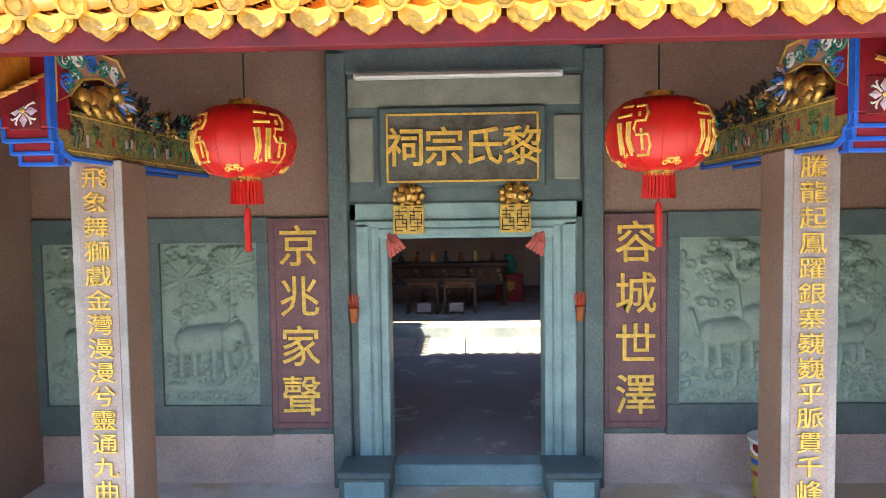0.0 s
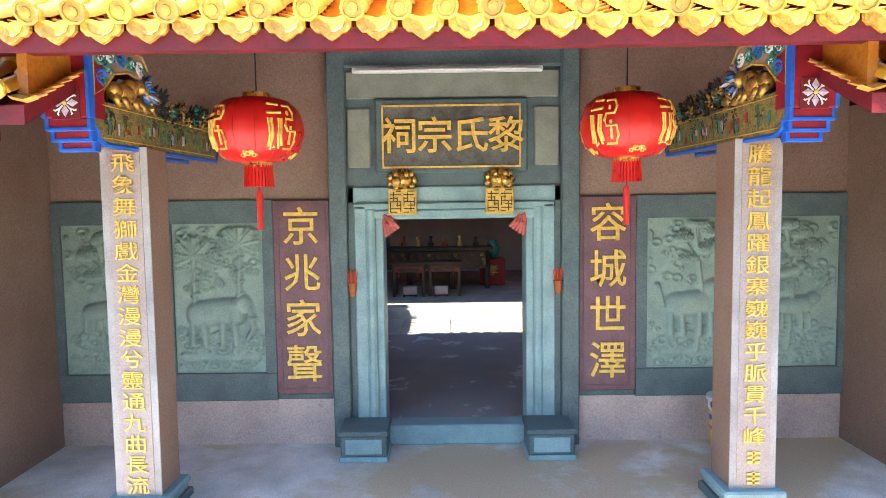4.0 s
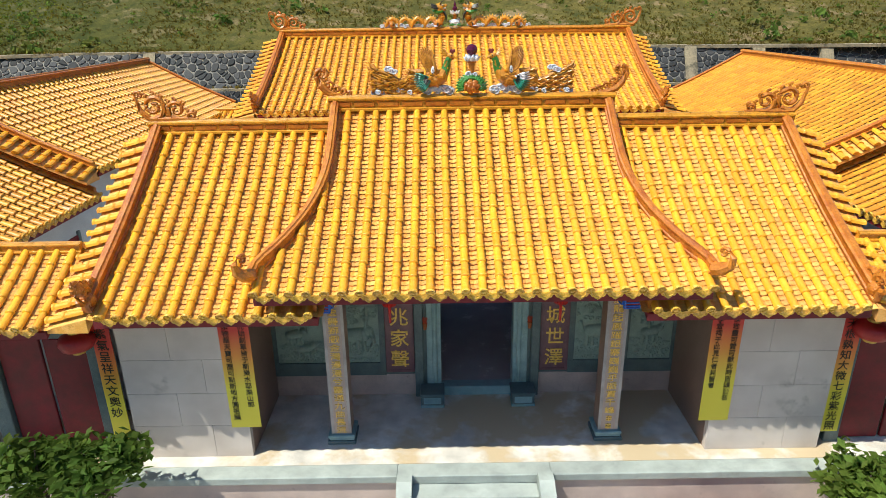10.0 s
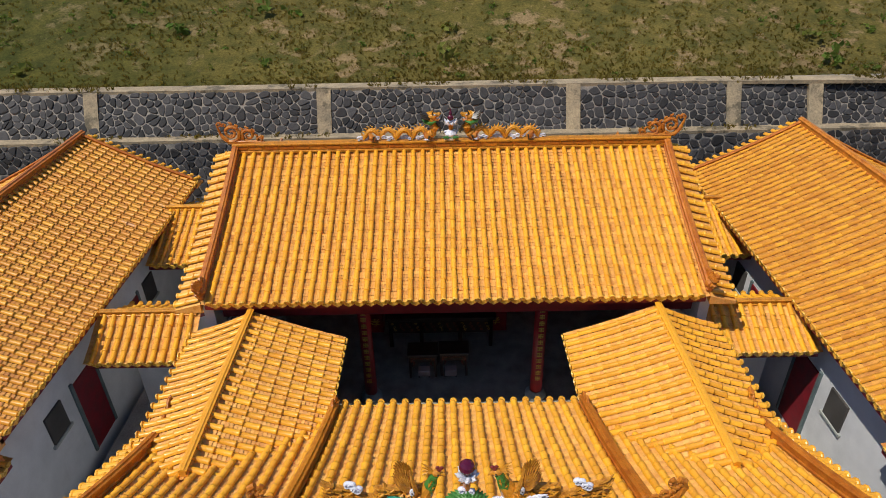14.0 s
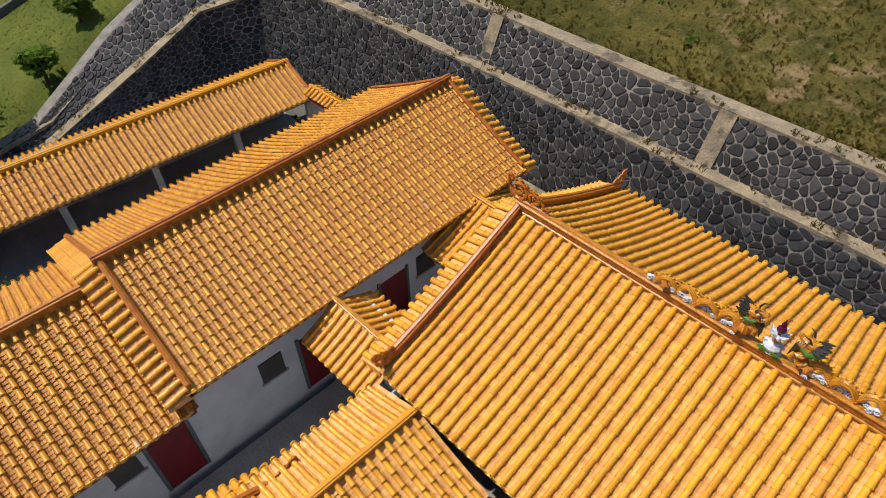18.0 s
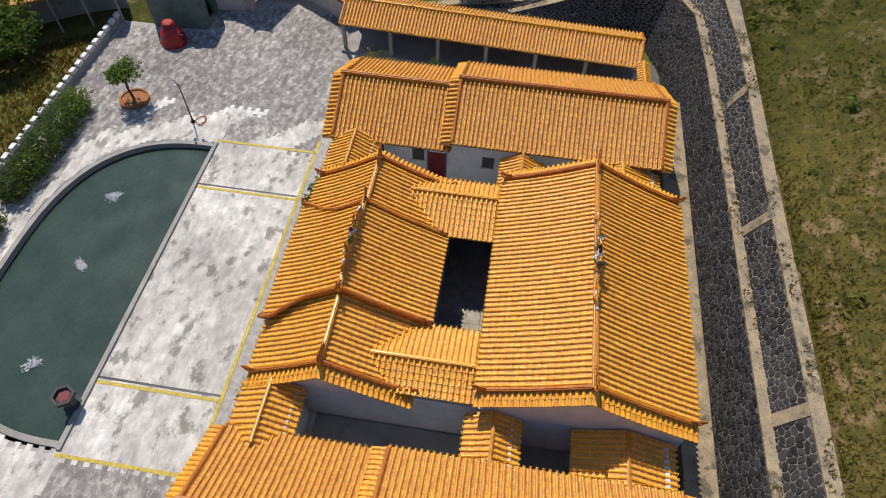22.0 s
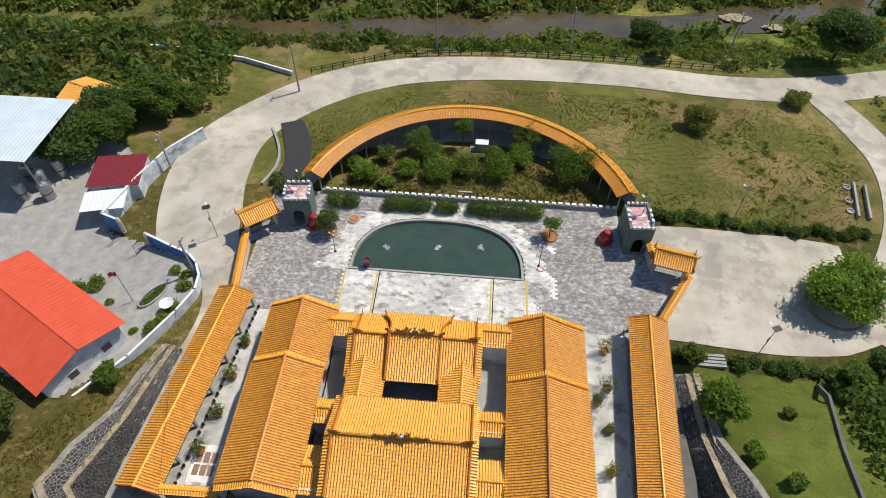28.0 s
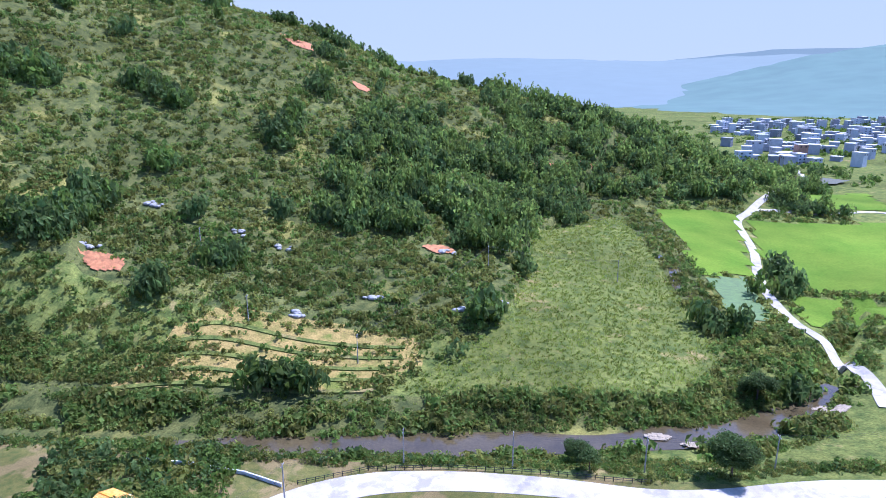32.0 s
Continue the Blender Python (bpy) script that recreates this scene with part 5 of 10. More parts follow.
# ---- retaining walls behind the halls ----
def stone_wall(name, line, lows, tops, batter, label, single=300, size=0.3):
    """A rubble wall: a mortar body with stones of irregular outline set proud of it."""
    w = thing(name, label, "wall", kind="structure")
    batters = batter if isinstance(batter, list) else [batter] * len(line)
    batter = sorted(batters)[len(batters) // 2]
    pts = [Vector((*p, 0)) for p in line]
    acc = [0.0]
    for a, b in zip(pts, pts[1:]):
        acc.append(acc[-1] + (b - a).length)

    seg = [(b - a).normalized() for a, b in zip(pts, pts[1:])]
    bend = [((seg[max(k - 1, 0)] + seg[min(k, len(seg) - 1)]).normalized()) for k in range(len(pts))]

    def at(s, q):
        i = max(k for k in range(len(acc) - 1) if acc[k] <= s + 1e-6)
        t = (s - acc[i]) / (acc[i + 1] - acc[i])
        p, d = pts[i].lerp(pts[i + 1], t), (pts[i + 1] - pts[i]).normalized()
        e = bend[i].lerp(bend[i + 1], t).normalized()
        nb = Vector((-e.y, e.x, 0))
        za, zb = lows[i] + (lows[i + 1] - lows[i]) * t, tops[i] + (tops[i + 1] - tops[i]) * t
        bt = batters[i] + (batters[i + 1] - batters[i]) * t
        return p + nb * (bt * q) + Vector((0, 0, za + (zb - za) * q)), d, nb
    z0, z1 = 0.0, max(t - l for t, l in zip(tops, lows))
    v, f = [], []
    fine = sorted(acc + [acc[-1] * k / 90 for k in range(1, 90)])
    for s in fine:
        a, d, nb = at(min(s, acc[-1] - 1e-4), 0)
        b = at(min(s, acc[-1] - 1e-4), 1)[0]
        v += [a, b, b + nb * 0.6, a + nb * 0.6]
    for i in range(len(fine) - 1):
        f += [(4 * i + k, 4 * i + (k + 1) % 4, 4 * i + 4 + (k + 1) % 4, 4 * i + 4 + k) for k in range(4)]
    f += [(0, 1, 2, 3), tuple(len(v) - 4 + k for k in (3, 2, 1, 0))]
    link("mortar_body", v, f, MORTAR, w)
    L, H = acc[-1], math.hypot(z1 - z0, batter)
    nr, nc = max(2, round(H / (size * 0.86))), round(L / size)
    rng = random.Random(7)
    P = {(r, c): ((c + 0.5 * (r % 2) + rng.uniform(-0.46, 0.46)) * size, (r + 0.5 + rng.uniform(-0.46, 0.46)) * H / nr) for r in range(-2, nr + 2) for c in range(-2, nc + 3) if rng.random() > 0.2}
    stones = []
    for (r, c), me in P.items():
        if not (0 <= r < nr and 0.1 < me[0] < L - 0.1):
            continue
        # each stone is the cell of land nearer to its heart than to any other
        poly = [(me[0] + u * size * 1.5, me[1] + w * size * 1.5) for u, w in ((-1, -1), (1, -1), (1, 1), (-1, 1))]
        for dr, dc in product(range(-2, 3), repeat=2):
            other = P.get((r + dr, c + dc))
            if other is None or (dr == 0 and dc == 0):
                continue
            nx, ny = other[0] - me[0], other[1] - me[1]
            k = (other[0] ** 2 - me[0] ** 2 + other[1] ** 2 - me[1] ** 2) / 2
            cut = []
            for p, q in zip(poly, poly[1:] + poly[:1]):
                dp, dq = p[0] * nx + p[1] * ny - k, q[0] * nx + q[1] * ny - k
                if dp <= 0:
                    cut.append(p)
                if dp * dq < 0:
                    t = dp / (dp - dq)
                    cut.append((p[0] + (q[0] - p[0]) * t, p[1] + (q[1] - p[1]) * t))
            poly = cut
        if len(poly) < 3:
            continue
        mx, my = sum(p[0] for p in poly) / len(poly), sum(p[1] for p in poly) / len(poly)
        tight = rng.uniform(0.86, 0.93)
        poly = [(mx + (x - mx) * tight, min(H - 0.02, max(0.02, my + (y - my) * tight))) for x, y in poly]
        poly = [(a[0] + (b[0] - a[0]) * t, a[1] + (b[1] - a[1]) * t) for a, b in zip(poly, poly[1:] + poly[:1]) for t in (0.24, 0.76)]
        i = max(0, min(len(acc) - 2, sum(1 for q in acc if q <= me[0]) - 1))
        if rng.random() < math.hypot(min(tops[i] - lows[i], tops[i + 1] - lows[i + 1]), batters[i]) / H + 0.7:
            stones.append(((mx, my), poly))
    stones.sort(key=lambda s: abs(s[0][0] - L * 0.45))
    rest = Form()
    for n, (me, poly) in enumerate(stones):
        F = Form() if n < single else rest
        c, d, nb = at(min(me[0], L - 0.01), min(1, max(0, me[1] / H)))
        up = (at(min(me[0], L - 0.01), 1)[0] - at(min(me[0], L - 0.01), 0)[0]).normalized()
        out = up.cross(d).normalized()
        out = -out if out.dot(nb) > 0 else out
        lift = rng.uniform(0.025, 0.06)
        vv = [at(min(max(x, 0), L - 0.01), y / H)[0] for x, y in poly]
        for shrink, rise in ((0.95, 0.7), (0.75, 1.0)):
            vv += [at(min(max(me[0] + (x - me[0]) * shrink, 0), L - 0.01), (me[1] + (y - me[1]) * shrink) / H)[0] + out * (lift * rise) for x, y in poly]
        g = len(poly)
        F.add(vv, [tuple(range(2 * g, 3 * g))] + [(j * g + k, j * g + (k + 1) % g, j * g + g + (k + 1) % g, j * g + g + k) for j in (0, 1) for k in range(g)])
        if n < single:
            F.part("stone", STONE, w)
    if rest.v:
        rest.part("stones", STONE, w, kind="stuff")
    return w


def outward(line, d):
    out = []
    for i, (x, y) in enumerate(line):
        a, b = line[max(i - 1, 0)], line[min(i + 1, len(line) - 1)]
        k = Vector((b[0] - a[0], b[1] - a[1], 0)).normalized()
        out.append((x + k.y * d, y - k.x * d))
    return out


LOW = [(24.3, 0.8), (25.0, 4.7), (25.5, 9.2), (26.0, 13.2), (26.3, 16.5), (24.6, 18.0), (10, 17.9), (-8, 17.9), (-18, 17.8), (-23.4, 17.6), (-26.5, 16.6), (-27.7, 14.9), (-27.0, 11.5), (-26.6, 6.5), (-26.4, -0.8)]
LOW_Z = [-0.8, -0.4, 0.3, 1.6, 3.2, 4.0, 4.0, 4.0, 4.0, 3.9, 3.5, 2.8, 1.7, 0.0, -0.85]
UP = [(26.1, 0.5), (26.9, 5.0), (27.6, 9.3), (28.6, 13.6), (29.0, 17.0), (26.0, 19.8), (10, 20.1), (-8, 20.1), (-18, 20.2), (-24.5, 19.8), (-29.0, 18.3), (-30.8, 15.8), (-29.9, 12.2), (-28.5, 7.0), (-28.2, -0.9)]
UP_Z = [-0.75, -0.1, 0.8, 2.5, 4.4, 5.5, 5.6, 5.6, 5.6, 5.5, 5.1, 4.3, 2.6, 0.5, -0.75]
# the side that faces the hall lies to the right of the line, the hill to its left
stone_wall("retaining_wall_low", LOW[::-1], [YARD - 0.1] * 15, LOW_Z[::-1], 1.0, "dark rubble retaining wall with pale mortar, lower tier", 170)
BASE = outward(LOW, 1.45)
stone_wall("retaining_wall_high", BASE[::-1], [z - 0.05 for z in LOW_Z[::-1]], UP_Z[::-1], [max(0.35, math.hypot(c - a, d - b)) for (a, b), (c, d) in zip(BASE, UP)][::-1], "dark rubble retaining wall with pale mortar, upper tier", 170)


def strip(name, near, far, near_z, far_z, thick, label, category):
    v, f = [], []
    for (a, b), (c, d), za, zb in zip(near, far, near_z, far_z):
        v += [(a, b, za - thick), (a, b, za), (c, d, zb), (c, d, zb - thick)]
    for i in range(len(near) - 1):
        f += [(4 * i + k, 4 * i + (k + 1) % 4, 4 * i + 4 + (k + 1) % 4, 4 * i + 4 + k) for k in range(4)]
    f += [(0, 1, 2, 3), tuple(len(v) - 4 + k for k in (3, 2, 1, 0))]
    return tagged(link(name, v, f, LEDGE), label, category, kind="structure")


strip("ledge", outward(LOW, 0.98), outward(LOW, 1.55), [z + 0.06 for z in LOW_Z], [z + 0.06 for z in LOW_Z], 0.12, "sandy ledge between the two retaining walls", "ledge")
strip("wall_coping", outward(UP, -0.03), outward(UP, 0.6), [z + 0.06 for z in UP_Z], [z + 0.06 for z in UP_Z], 0.14, "sandy cement coping on top of the retaining wall", "coping")
# west path is darker: shade of the deep channel put into its colour
for nm, pl in (("east", [(20.9, -5.3), (22.3, -5.3), (24.1, 0.6), (24.9, 4.7), (25.4, 9.2), (25.9, 13.2), (26.2, 16.6), (24.3, 17.3), (23.4, 16.1)]), ("west", [(-23.4, 16.1), (-26.6, 16.5), (-27.6, 14.9), (-26.9, 11.5), (-26.5, 6.5), (-26.3, -1.5), (-25.4, -5.4), (-24.6, -5.4)])):
    tagged(Form().prism(pl, YARD - 0.2, YARD + 0.015).part("drain_path", DARK_CEMENT if nm == "west" else CEMENT), "stained cement path between corridor and retaining wall", "path", kind="structure")
# drain coloured dark for the shade between hall and retaining wall
tagged(Form().box(-24.5, 24, 16.1, 17.95, YARD - 0.25, YARD - 0.02).part("back_drain", DARK_CEMENT), "dark grey cement drain behind the halls, in painted shade", "pavement", kind="structure")
tagged(Form().box(-18.3, 17.6, 16.7, 18.2, YARD - 0.2, 0.9, 0.05).part("back_path", LEDGE), "sandy raised path at the foot of the retaining wall", "path", kind="structure")
for x in (-14.2, -5.0, 4.8, 11.1, 14.3, 17.5, 21.5):
    m = Matrix(((0, 0, 1, x), (1, 0, 0, 0), (0, 1, 0, 0), (0, 0, 0, 1)))
    tagged(Form().prism([(19.3, 4.02), (20.05, 5.62), (20.3, 5.62), (20.3, 4.02)], -0.28, 0.28, m).part("wall_rib", LEDGE), "pale cement rib in the upper retaining wall", "wall rib", kind="structure")


# ---- lettering ----
def lettering(parent, text, at, size, mat, column=True, extrude=0.008, bold=0.0, pitch=1.12, turn=0.0, name="lettering", squeeze=1.0):
    """Characters that stand upright, facing -y, one below the other or in a row; * stands for a plain bar."""
    F = Form()
    for i, ch in enumerate(text):
        px, pz = (0, -i * size * pitch) if column else (i * size * pitch, 0)
        if ch == "*":
            for q in (-0.26, 0.0, 0.26):
                F.box(px - size * 0.36, px + size * 0.36, -extrude, extrude, pz + q * size - size * 0.07, pz + q * size + size * 0.07)
            F.box(px - size * 0.07, px + size * 0.07, -extrude, extrude, pz - size * 0.4, pz + size * 0.4)
            continue
        cu = bpy.data.curves.new("letter", "FONT")
        cu.body, cu.size, cu.extrude, cu.offset, cu.resolution_u = ch, size * 1.12, extrude, bold * size, 2
        cu.align_x = "CENTER"
        ob = bpy.data.objects.new("letter", cu)
        me = bpy.data.meshes.new_from_object(ob)
        F.add([(v.co.x * squeeze + px, -v.co.z, v.co.y + pz - size * 0.4) for v in me.vertices], [tuple(p.vertices) for p in me.polygons])
        bpy.data.objects.remove(ob), bpy.data.curves.remove(cu), bpy.data.meshes.remove(me)
    ob = F.part(name, mat, parent)
    ob.matrix_basis = pose(*at, 0, 0, turn)
    return ob


# ---- the porch wall, its panels and the doorway ----
porch = thing("wall_porch", "brown granite porch wall with carved green stone panels", "wall", kind="structure")
for s in (-1, 1):
    x0, x1 = (-3.98, -1.215) if s < 0 else (1.215, 3.86)
    Form().box(x0, x1, 0.02, 0.25, 0, 0.46).part("dado", GRANITE, porch, "pink polished granite dado")
    Form().box(x0, x1, 0.02, 0.25, 2.47, 3.95).part("upper_wall", BROWN, porch)
    y = -0.02
    a, b, c, d = (-3.98, -3.93, -2.98, -2.84) if s < 0 else (3.86, 3.8, 2.94, 2.84)
    Form().box(x0, x1, 0.03, 0.25, 0.46, 2.47).part("panel_backing", GREEN_STONE, porch)
    xs = ([-3.98, -3.9, -2.98, -2.8, -1.9, -1.79] if s < 0 else [1.79, 1.9, 2.8, 2.96, 3.8, 3.86])
    for u, w in ((xs[0], xs[1]), (xs[2], xs[3]), (xs[4], xs[5])):
        Form().box(u, w, -0.01, 0.05, 0.74, 2.24).part("stile", GREEN_STONE, porch)
    Form().box(min(xs), max(xs), -0.012, 0.05, 0.46, 0.74, 0.006).part("bottom_rail", GREEN_STONE, porch)
    Form().box(min(xs), max(xs), -0.012, 0.05, 2.24, 2.47, 0.006).part("top_rail", GREEN_STONE, porch)
    # side wall of the porch and the pale front bay
    xa = x0 if s < 0 else x1
    Form().box(min(xa, xa + s * 0.2), max(xa, xa + s * 0.2), -1.72, 0.25, 0, 3.3).part("return_wall", BROWN, porch)
    xb = -5.95 if s < 0 else 5.82
    F = Form()
    lo, hi = sorted((xa, xb))
    for r in range(5):
        h = 0.64
        cut = lo + (hi - lo) * (0.42 if r % 2 else 0.68)
        for u, w in ((lo, cut), (cut, hi)):
            Form().box(u + 0.002, w - 0.002, -1.84, -1.725, r * h + 0.002, (r + 1) * h - 0.002, 0.003).part("facing_slab", GREY_WALL, porch)


def relief(parent, x0, x1, z0, z1, strokes, seed, label):
    """A low carving: rounded strokes rise from a stone panel, with a rippled ground."""
    nx, nz = 84, 124
    w, h = x1 - x0, z1 - z0
    S = np.array(strokes, float)
    gx_, gz_ = np.meshgrid(np.linspace(0, 1, nx), np.linspace(0, 1, nz))
    P = np.stack([gx_ * w, gz_ * h], -1)
    H = np.zeros_like(gx_)
    for ax_, az, bx, bz, r, up in S:
        a, b = np.array([ax_ * w, az * h]), np.array([bx * w, bz * h])
        ab = b - a
        t = np.clip(((P - a) @ ab) / max(1e-6, ab @ ab), 0, 1)
        d = np.linalg.norm(P - a - t[..., None] * ab, axis=-1) / (r * w)
        H = np.maximum(H, up * np.sqrt(np.clip(1 - d * d, 0, 1)))
    rng = np.random.RandomState(seed)
    for _ in range(120):
        cx, cz, r = rng.uniform(0, w), rng.choice([rng.uniform(0, h * 0.3), rng.uniform(h * 0.55, h)]), rng.uniform(0.025, 0.07)
        d = np.hypot(P[..., 0] - cx, (P[..., 1] - cz) * 1.4) / r
        H = np.maximum(H, 0.42 * np.clip(1 - np.abs(d - 0.7) * 2.6, 0, 1))
    H[:3], H[-3:], H[:, :3], H[:, -3:] = 0, 0, 0, 0
    v = [(x0 + P[j, i, 0], 0.022 - 0.085 * H[j, i], z0 + P[j, i, 1]) for j in range(nz) for i in range(nx)]
    f = [(j * nx + i, j * nx + i + 1, (j + 1) * nx + i + 1, (j + 1) * nx + i) for j in range(nz - 1) for i in range(nx - 1)]
    link("relief_panel", v, f, RELIEF, parent, label, smooth=True)


def palm(x, z, t=1.0):
    out = [(x, z - 0.45, x + 0.03, z, 0.025, 0.5)]
    for k in range(7):
        a = math.radians(-30 + 40 * k)
        tip = (x + 0.03 + 0.26 * math.cos(a) * t, z + 0.12 * math.sin(a) + 0.01)
        out.append((x + 0.03, z, *tip, 0.016, 0.75))
        for q in range(1, 7):
            u = q / 7
            px, pz = x + 0.03 + (tip[0] - x - 0.03) * u, z + (tip[1] - z) * u
            for e in (-1, 1):
                b = a + e * 0.8
                out.append((px, pz, px + 0.075 * math.cos(b), pz + 0.045 * math.sin(b), 0.012, 0.6))
    for q in range(5):
        out.append((x - 0.02, z - 0.42 + 0.08 * q, x + 0.05, z - 0.4 + 0.08 * q, 0.014, 0.62))
    return out


def beast(x, z, s, trunk=False, mane=False):
    o = [(x - 0.18 * s, z, x + 0.14 * s, z + 0.02, 0.15 * s, 1.0), (x + 0.26 * s, z + 0.05, x + 0.3 * s, z + 0.06, 0.11 * s, 1.0)]
    for k, dx in enumerate((-0.25, -0.13, 0.08, 0.2)):
        o.append((x + dx * s, z - 0.05, x + (dx + 0.02 * (k % 2)) * s, z - 0.2 * s, 0.045 * s, 0.8))
    if trunk:
        o += [(x + 0.38 * s, z + 0.04, x + 0.42 * s, z - 0.1 * s, 0.04 * s, 0.9), (x + 0.42 * s, z - 0.1 * s, x + 0.36 * s, z - 0.16 * s, 0.032 * s, 0.9), (x + 0.22 * s, z + 0.05, x + 0.24 * s, z - 0.02, 0.09 * s, 1.2), (x + 0.34 * s, z - 0.01, x + 0.43 * s, z - 0.03, 0.018 * s, 1.2)]
    if mane:
        o += [(x + 0.26 * s, z + 0.09, x + 0.26 * s, z + 0.02, 0.15 * s, 1.1), (x - 0.34 * s, z, x - 0.4 * s, z + 0.14, 0.03 * s, 0.8)]
    return o


def pine(x, z):
    o = [(x, 0.12, x + 0.06, 0.5, 0.03, 0.6), (x + 0.06, 0.5, x - 0.04, z + 0.1, 0.026, 0.6)]
    for dx, dz in ((0, 0.12), (0.16, 0.06), (-0.16, 0.02), (0.1, -0.06), (-0.1, -0.12), (0.26, -0.02)):
        o.append((x + dx - 0.07, z + dz, x + dx + 0.07, z + dz + 0.01, 0.055, 0.75))
        o.append((x, z - 0.1, x + dx, z + dz, 0.014, 0.5))
        for k in range(9):
            a = math.pi * k / 8
            o.append((x + dx, z + dz - 0.02, x + dx + 0.1 * math.cos(a), z + dz + 0.055 * math.sin(a), 0.011, 0.95))
    return o


relief(porch, -2.8, -1.9, 0.74, 2.24, palm(0.22, 0.78) + palm(0.72, 0.86, 0.9) + beast(0.46, 0.4, 1.0, trunk=True) + [(0.1, 0.12, 0.9, 0.1, 0.05, 0.4)], 3, "stone carving of an elephant under palms")
relief(porch, -3.9, -2.98, 0.74, 2.24, pine(0.45, 0.78) + beast(0.4, 0.42, 0.62) + beast(0.62, 0.22, 0.6) + [(0.66, 0.45, 0.72, 0.62, 0.02, 0.7)], 5, "stone carving of deer under a pine")
relief(porch, 1.9, 2.8, 0.74, 2.24, pine(0.55, 0.84) + beast(0.5, 0.42, 0.95, mane=True) + [(0.2, 0.12, 0.8, 0.1, 0.06, 0.4)], 8, "stone carving of a lion under a pine")
relief(porch, 2.96, 3.8, 0.74, 2.24, pine(0.4, 0.82) + beast(0.5, 0.4, 0.7) + beast(0.4, 0.62, 0.5) + [(0.7, 0.45, 0.85, 0.6, 0.03, 0.8)], 11, "stone carving of animals under a tree")

for s, text in ((-1, "京兆家聲"), (1, "容城世澤")):
    x0, x1 = (-1.785, -1.225) if s < 0 else (1.225, 1.785)
    cp = thing("couplet_panel", "purple stone couplet panel with gilded characters", "sign", ((x0 + x1) / 2, -0.02, 0), "couplets at the door")
    Form().box(-0.28, 0.28, -0.01, 0.05, 0.53, 2.46, 0.008).part("panel", PURPLE, cp)
    for u0, u1, v0, v1 in ((-0.24, 0.24, 0.57, 0.59), (-0.24, 0.24, 2.4, 2.42), (-0.24, -0.22, 0.57, 2.42), (0.22, 0.24, 0.57, 2.42)):
        Form().box(u0, u1, -0.02, 0.0, v0, v1).part("border_rib", PURPLE, cp)
    lettering(cp, text, (0, -0.016, 2.2), 0.35, GOLD, extrude=0.012, bold=0.008, pitch=1.3, squeeze=0.96)

doorway = thing("doorway", "tall green stone doorway with stepped jambs", "doorway", kind="structure")
for s in (-1, 1):
    lo, hi = (-1.215, -1.045) if s < 0 else (1.045, 1.215)
    Form().box(lo, hi, -0.1, 0.25, 0, 3.9, 0.012).part("outer_frame", GREEN_STONE, doorway)
    Form().box(*sorted((s * 1.045, s * 0.98)), -0.03, 0.25, 0, 2.58, 0.006).part("jamb_step", GREEN_STONE, doorway)
    Form().box(*sorted((s * 0.98, s * 0.86)), -0.075, 0.25, 0, 2.4, 0.012).part("jamb", GREEN_LIGHT, doorway)
    Form().tube([(s * 0.82, -0.03, 0.25), (s * 0.82, -0.03, 2.36)], 0.05, 10).part("jamb_roll", GREEN_LIGHT, doorway)
    Form().box(*sorted((s * 0.86, s * 0.7)), -0.02, 0.3, 0, 2.36, 0.01).part("inner_jamb", GREEN_LIGHT, doorway)
    st = thing("door_stone", "dark green stone block at the foot of the jamb", "stone block", (s * 0.88, -0.27, 0), "door stones")
    Form().box(-0.23, 0.23, -0.22, 0.2, 0.0, 0.05, 0.01).part("plinth", GREEN_LIGHT, st)
    Form().box(-0.215, 0.215, -0.205, 0.2, 0.05, 0.25, 0.012).part("block", GREEN_STONE, st)
    Form().box(-0.17, 0.17, -0.212, -0.2, 0.08, 0.22, 0.004).part("carved_face", GREEN_LIGHT, st)
    Form().box(-0.235, 0.235, -0.225, 0.2, 0.25, 0.3, 0.012).part("cap", GREEN_STONE, st)
    ol = (-1.035, -0.81) if s < 0 else (0.79, 1.03)
    Form().box(*ol, -0.03, 0.1, 2.77, 3.34, 0.012).part("olive_panel", OLIVE, doorway)
    # incense holders on the jambs
    ih = thing("incense_holder", "small orange clay cup of red incense sticks on the jamb", "incense holder", (s * 1.0, -0.12, 1.62), "incense holders")
    Form().lathe([(0.03, -0.1), (0.045, 0.02), (0.05, 0.03), (0.038, 0.03), (0.03, -0.06)], n=14).part("cup", TERRACOTTA, ih)
    for k in range(9):
        Form().tube([(-0.024 + 0.006 * k, 0, 0.0), (-0.05 + 0.0125 * k, -0.02 + 0.02 * (k % 3), 0.13 + 0.012 * (k % 4))], 0.005, 5).part("incense_stick", STICK_RED, ih)
    rb = thing("red_ribbon", "knotted pink-red ribbon hung at the lintel corner", "ribbon", (s * 0.68, -0.06, 2.24), "door ribbons")
    C = Form()
    for k in range(5):
        u = s * -0.022 * k
        C.tube([(u * 0.5, -0.01 * (k % 2), 0.05), (u, -0.02 - 0.012 * (k % 2), -0.02), (u * 1.5 - s * 0.01, -0.01, -0.15 + 0.022 * k)], [0.02, 0.026, 0.016], 7)
    C.part("cloth", PINK_CLOTH, rb)
    Form().tube([(s * 0.01, 0, 0.06), (s * -0.03, -0.02, 0.03), (s * -0.06, 0, 0.05)], [0.018, 0.024, 0.014], 7).part("knot", PINK_CLOTH, rb)
Form().box(-0.98, 0.98, -0.075, 0.25, 2.36, 2.42, 0.01).part("lintel_roll", GREEN_LIGHT, doorway)
Form().box(-0.98, 0.98, -0.06, 0.25, 2.26, 2.36, 0.02).part("lintel", GREEN_LIGHT, doorway)
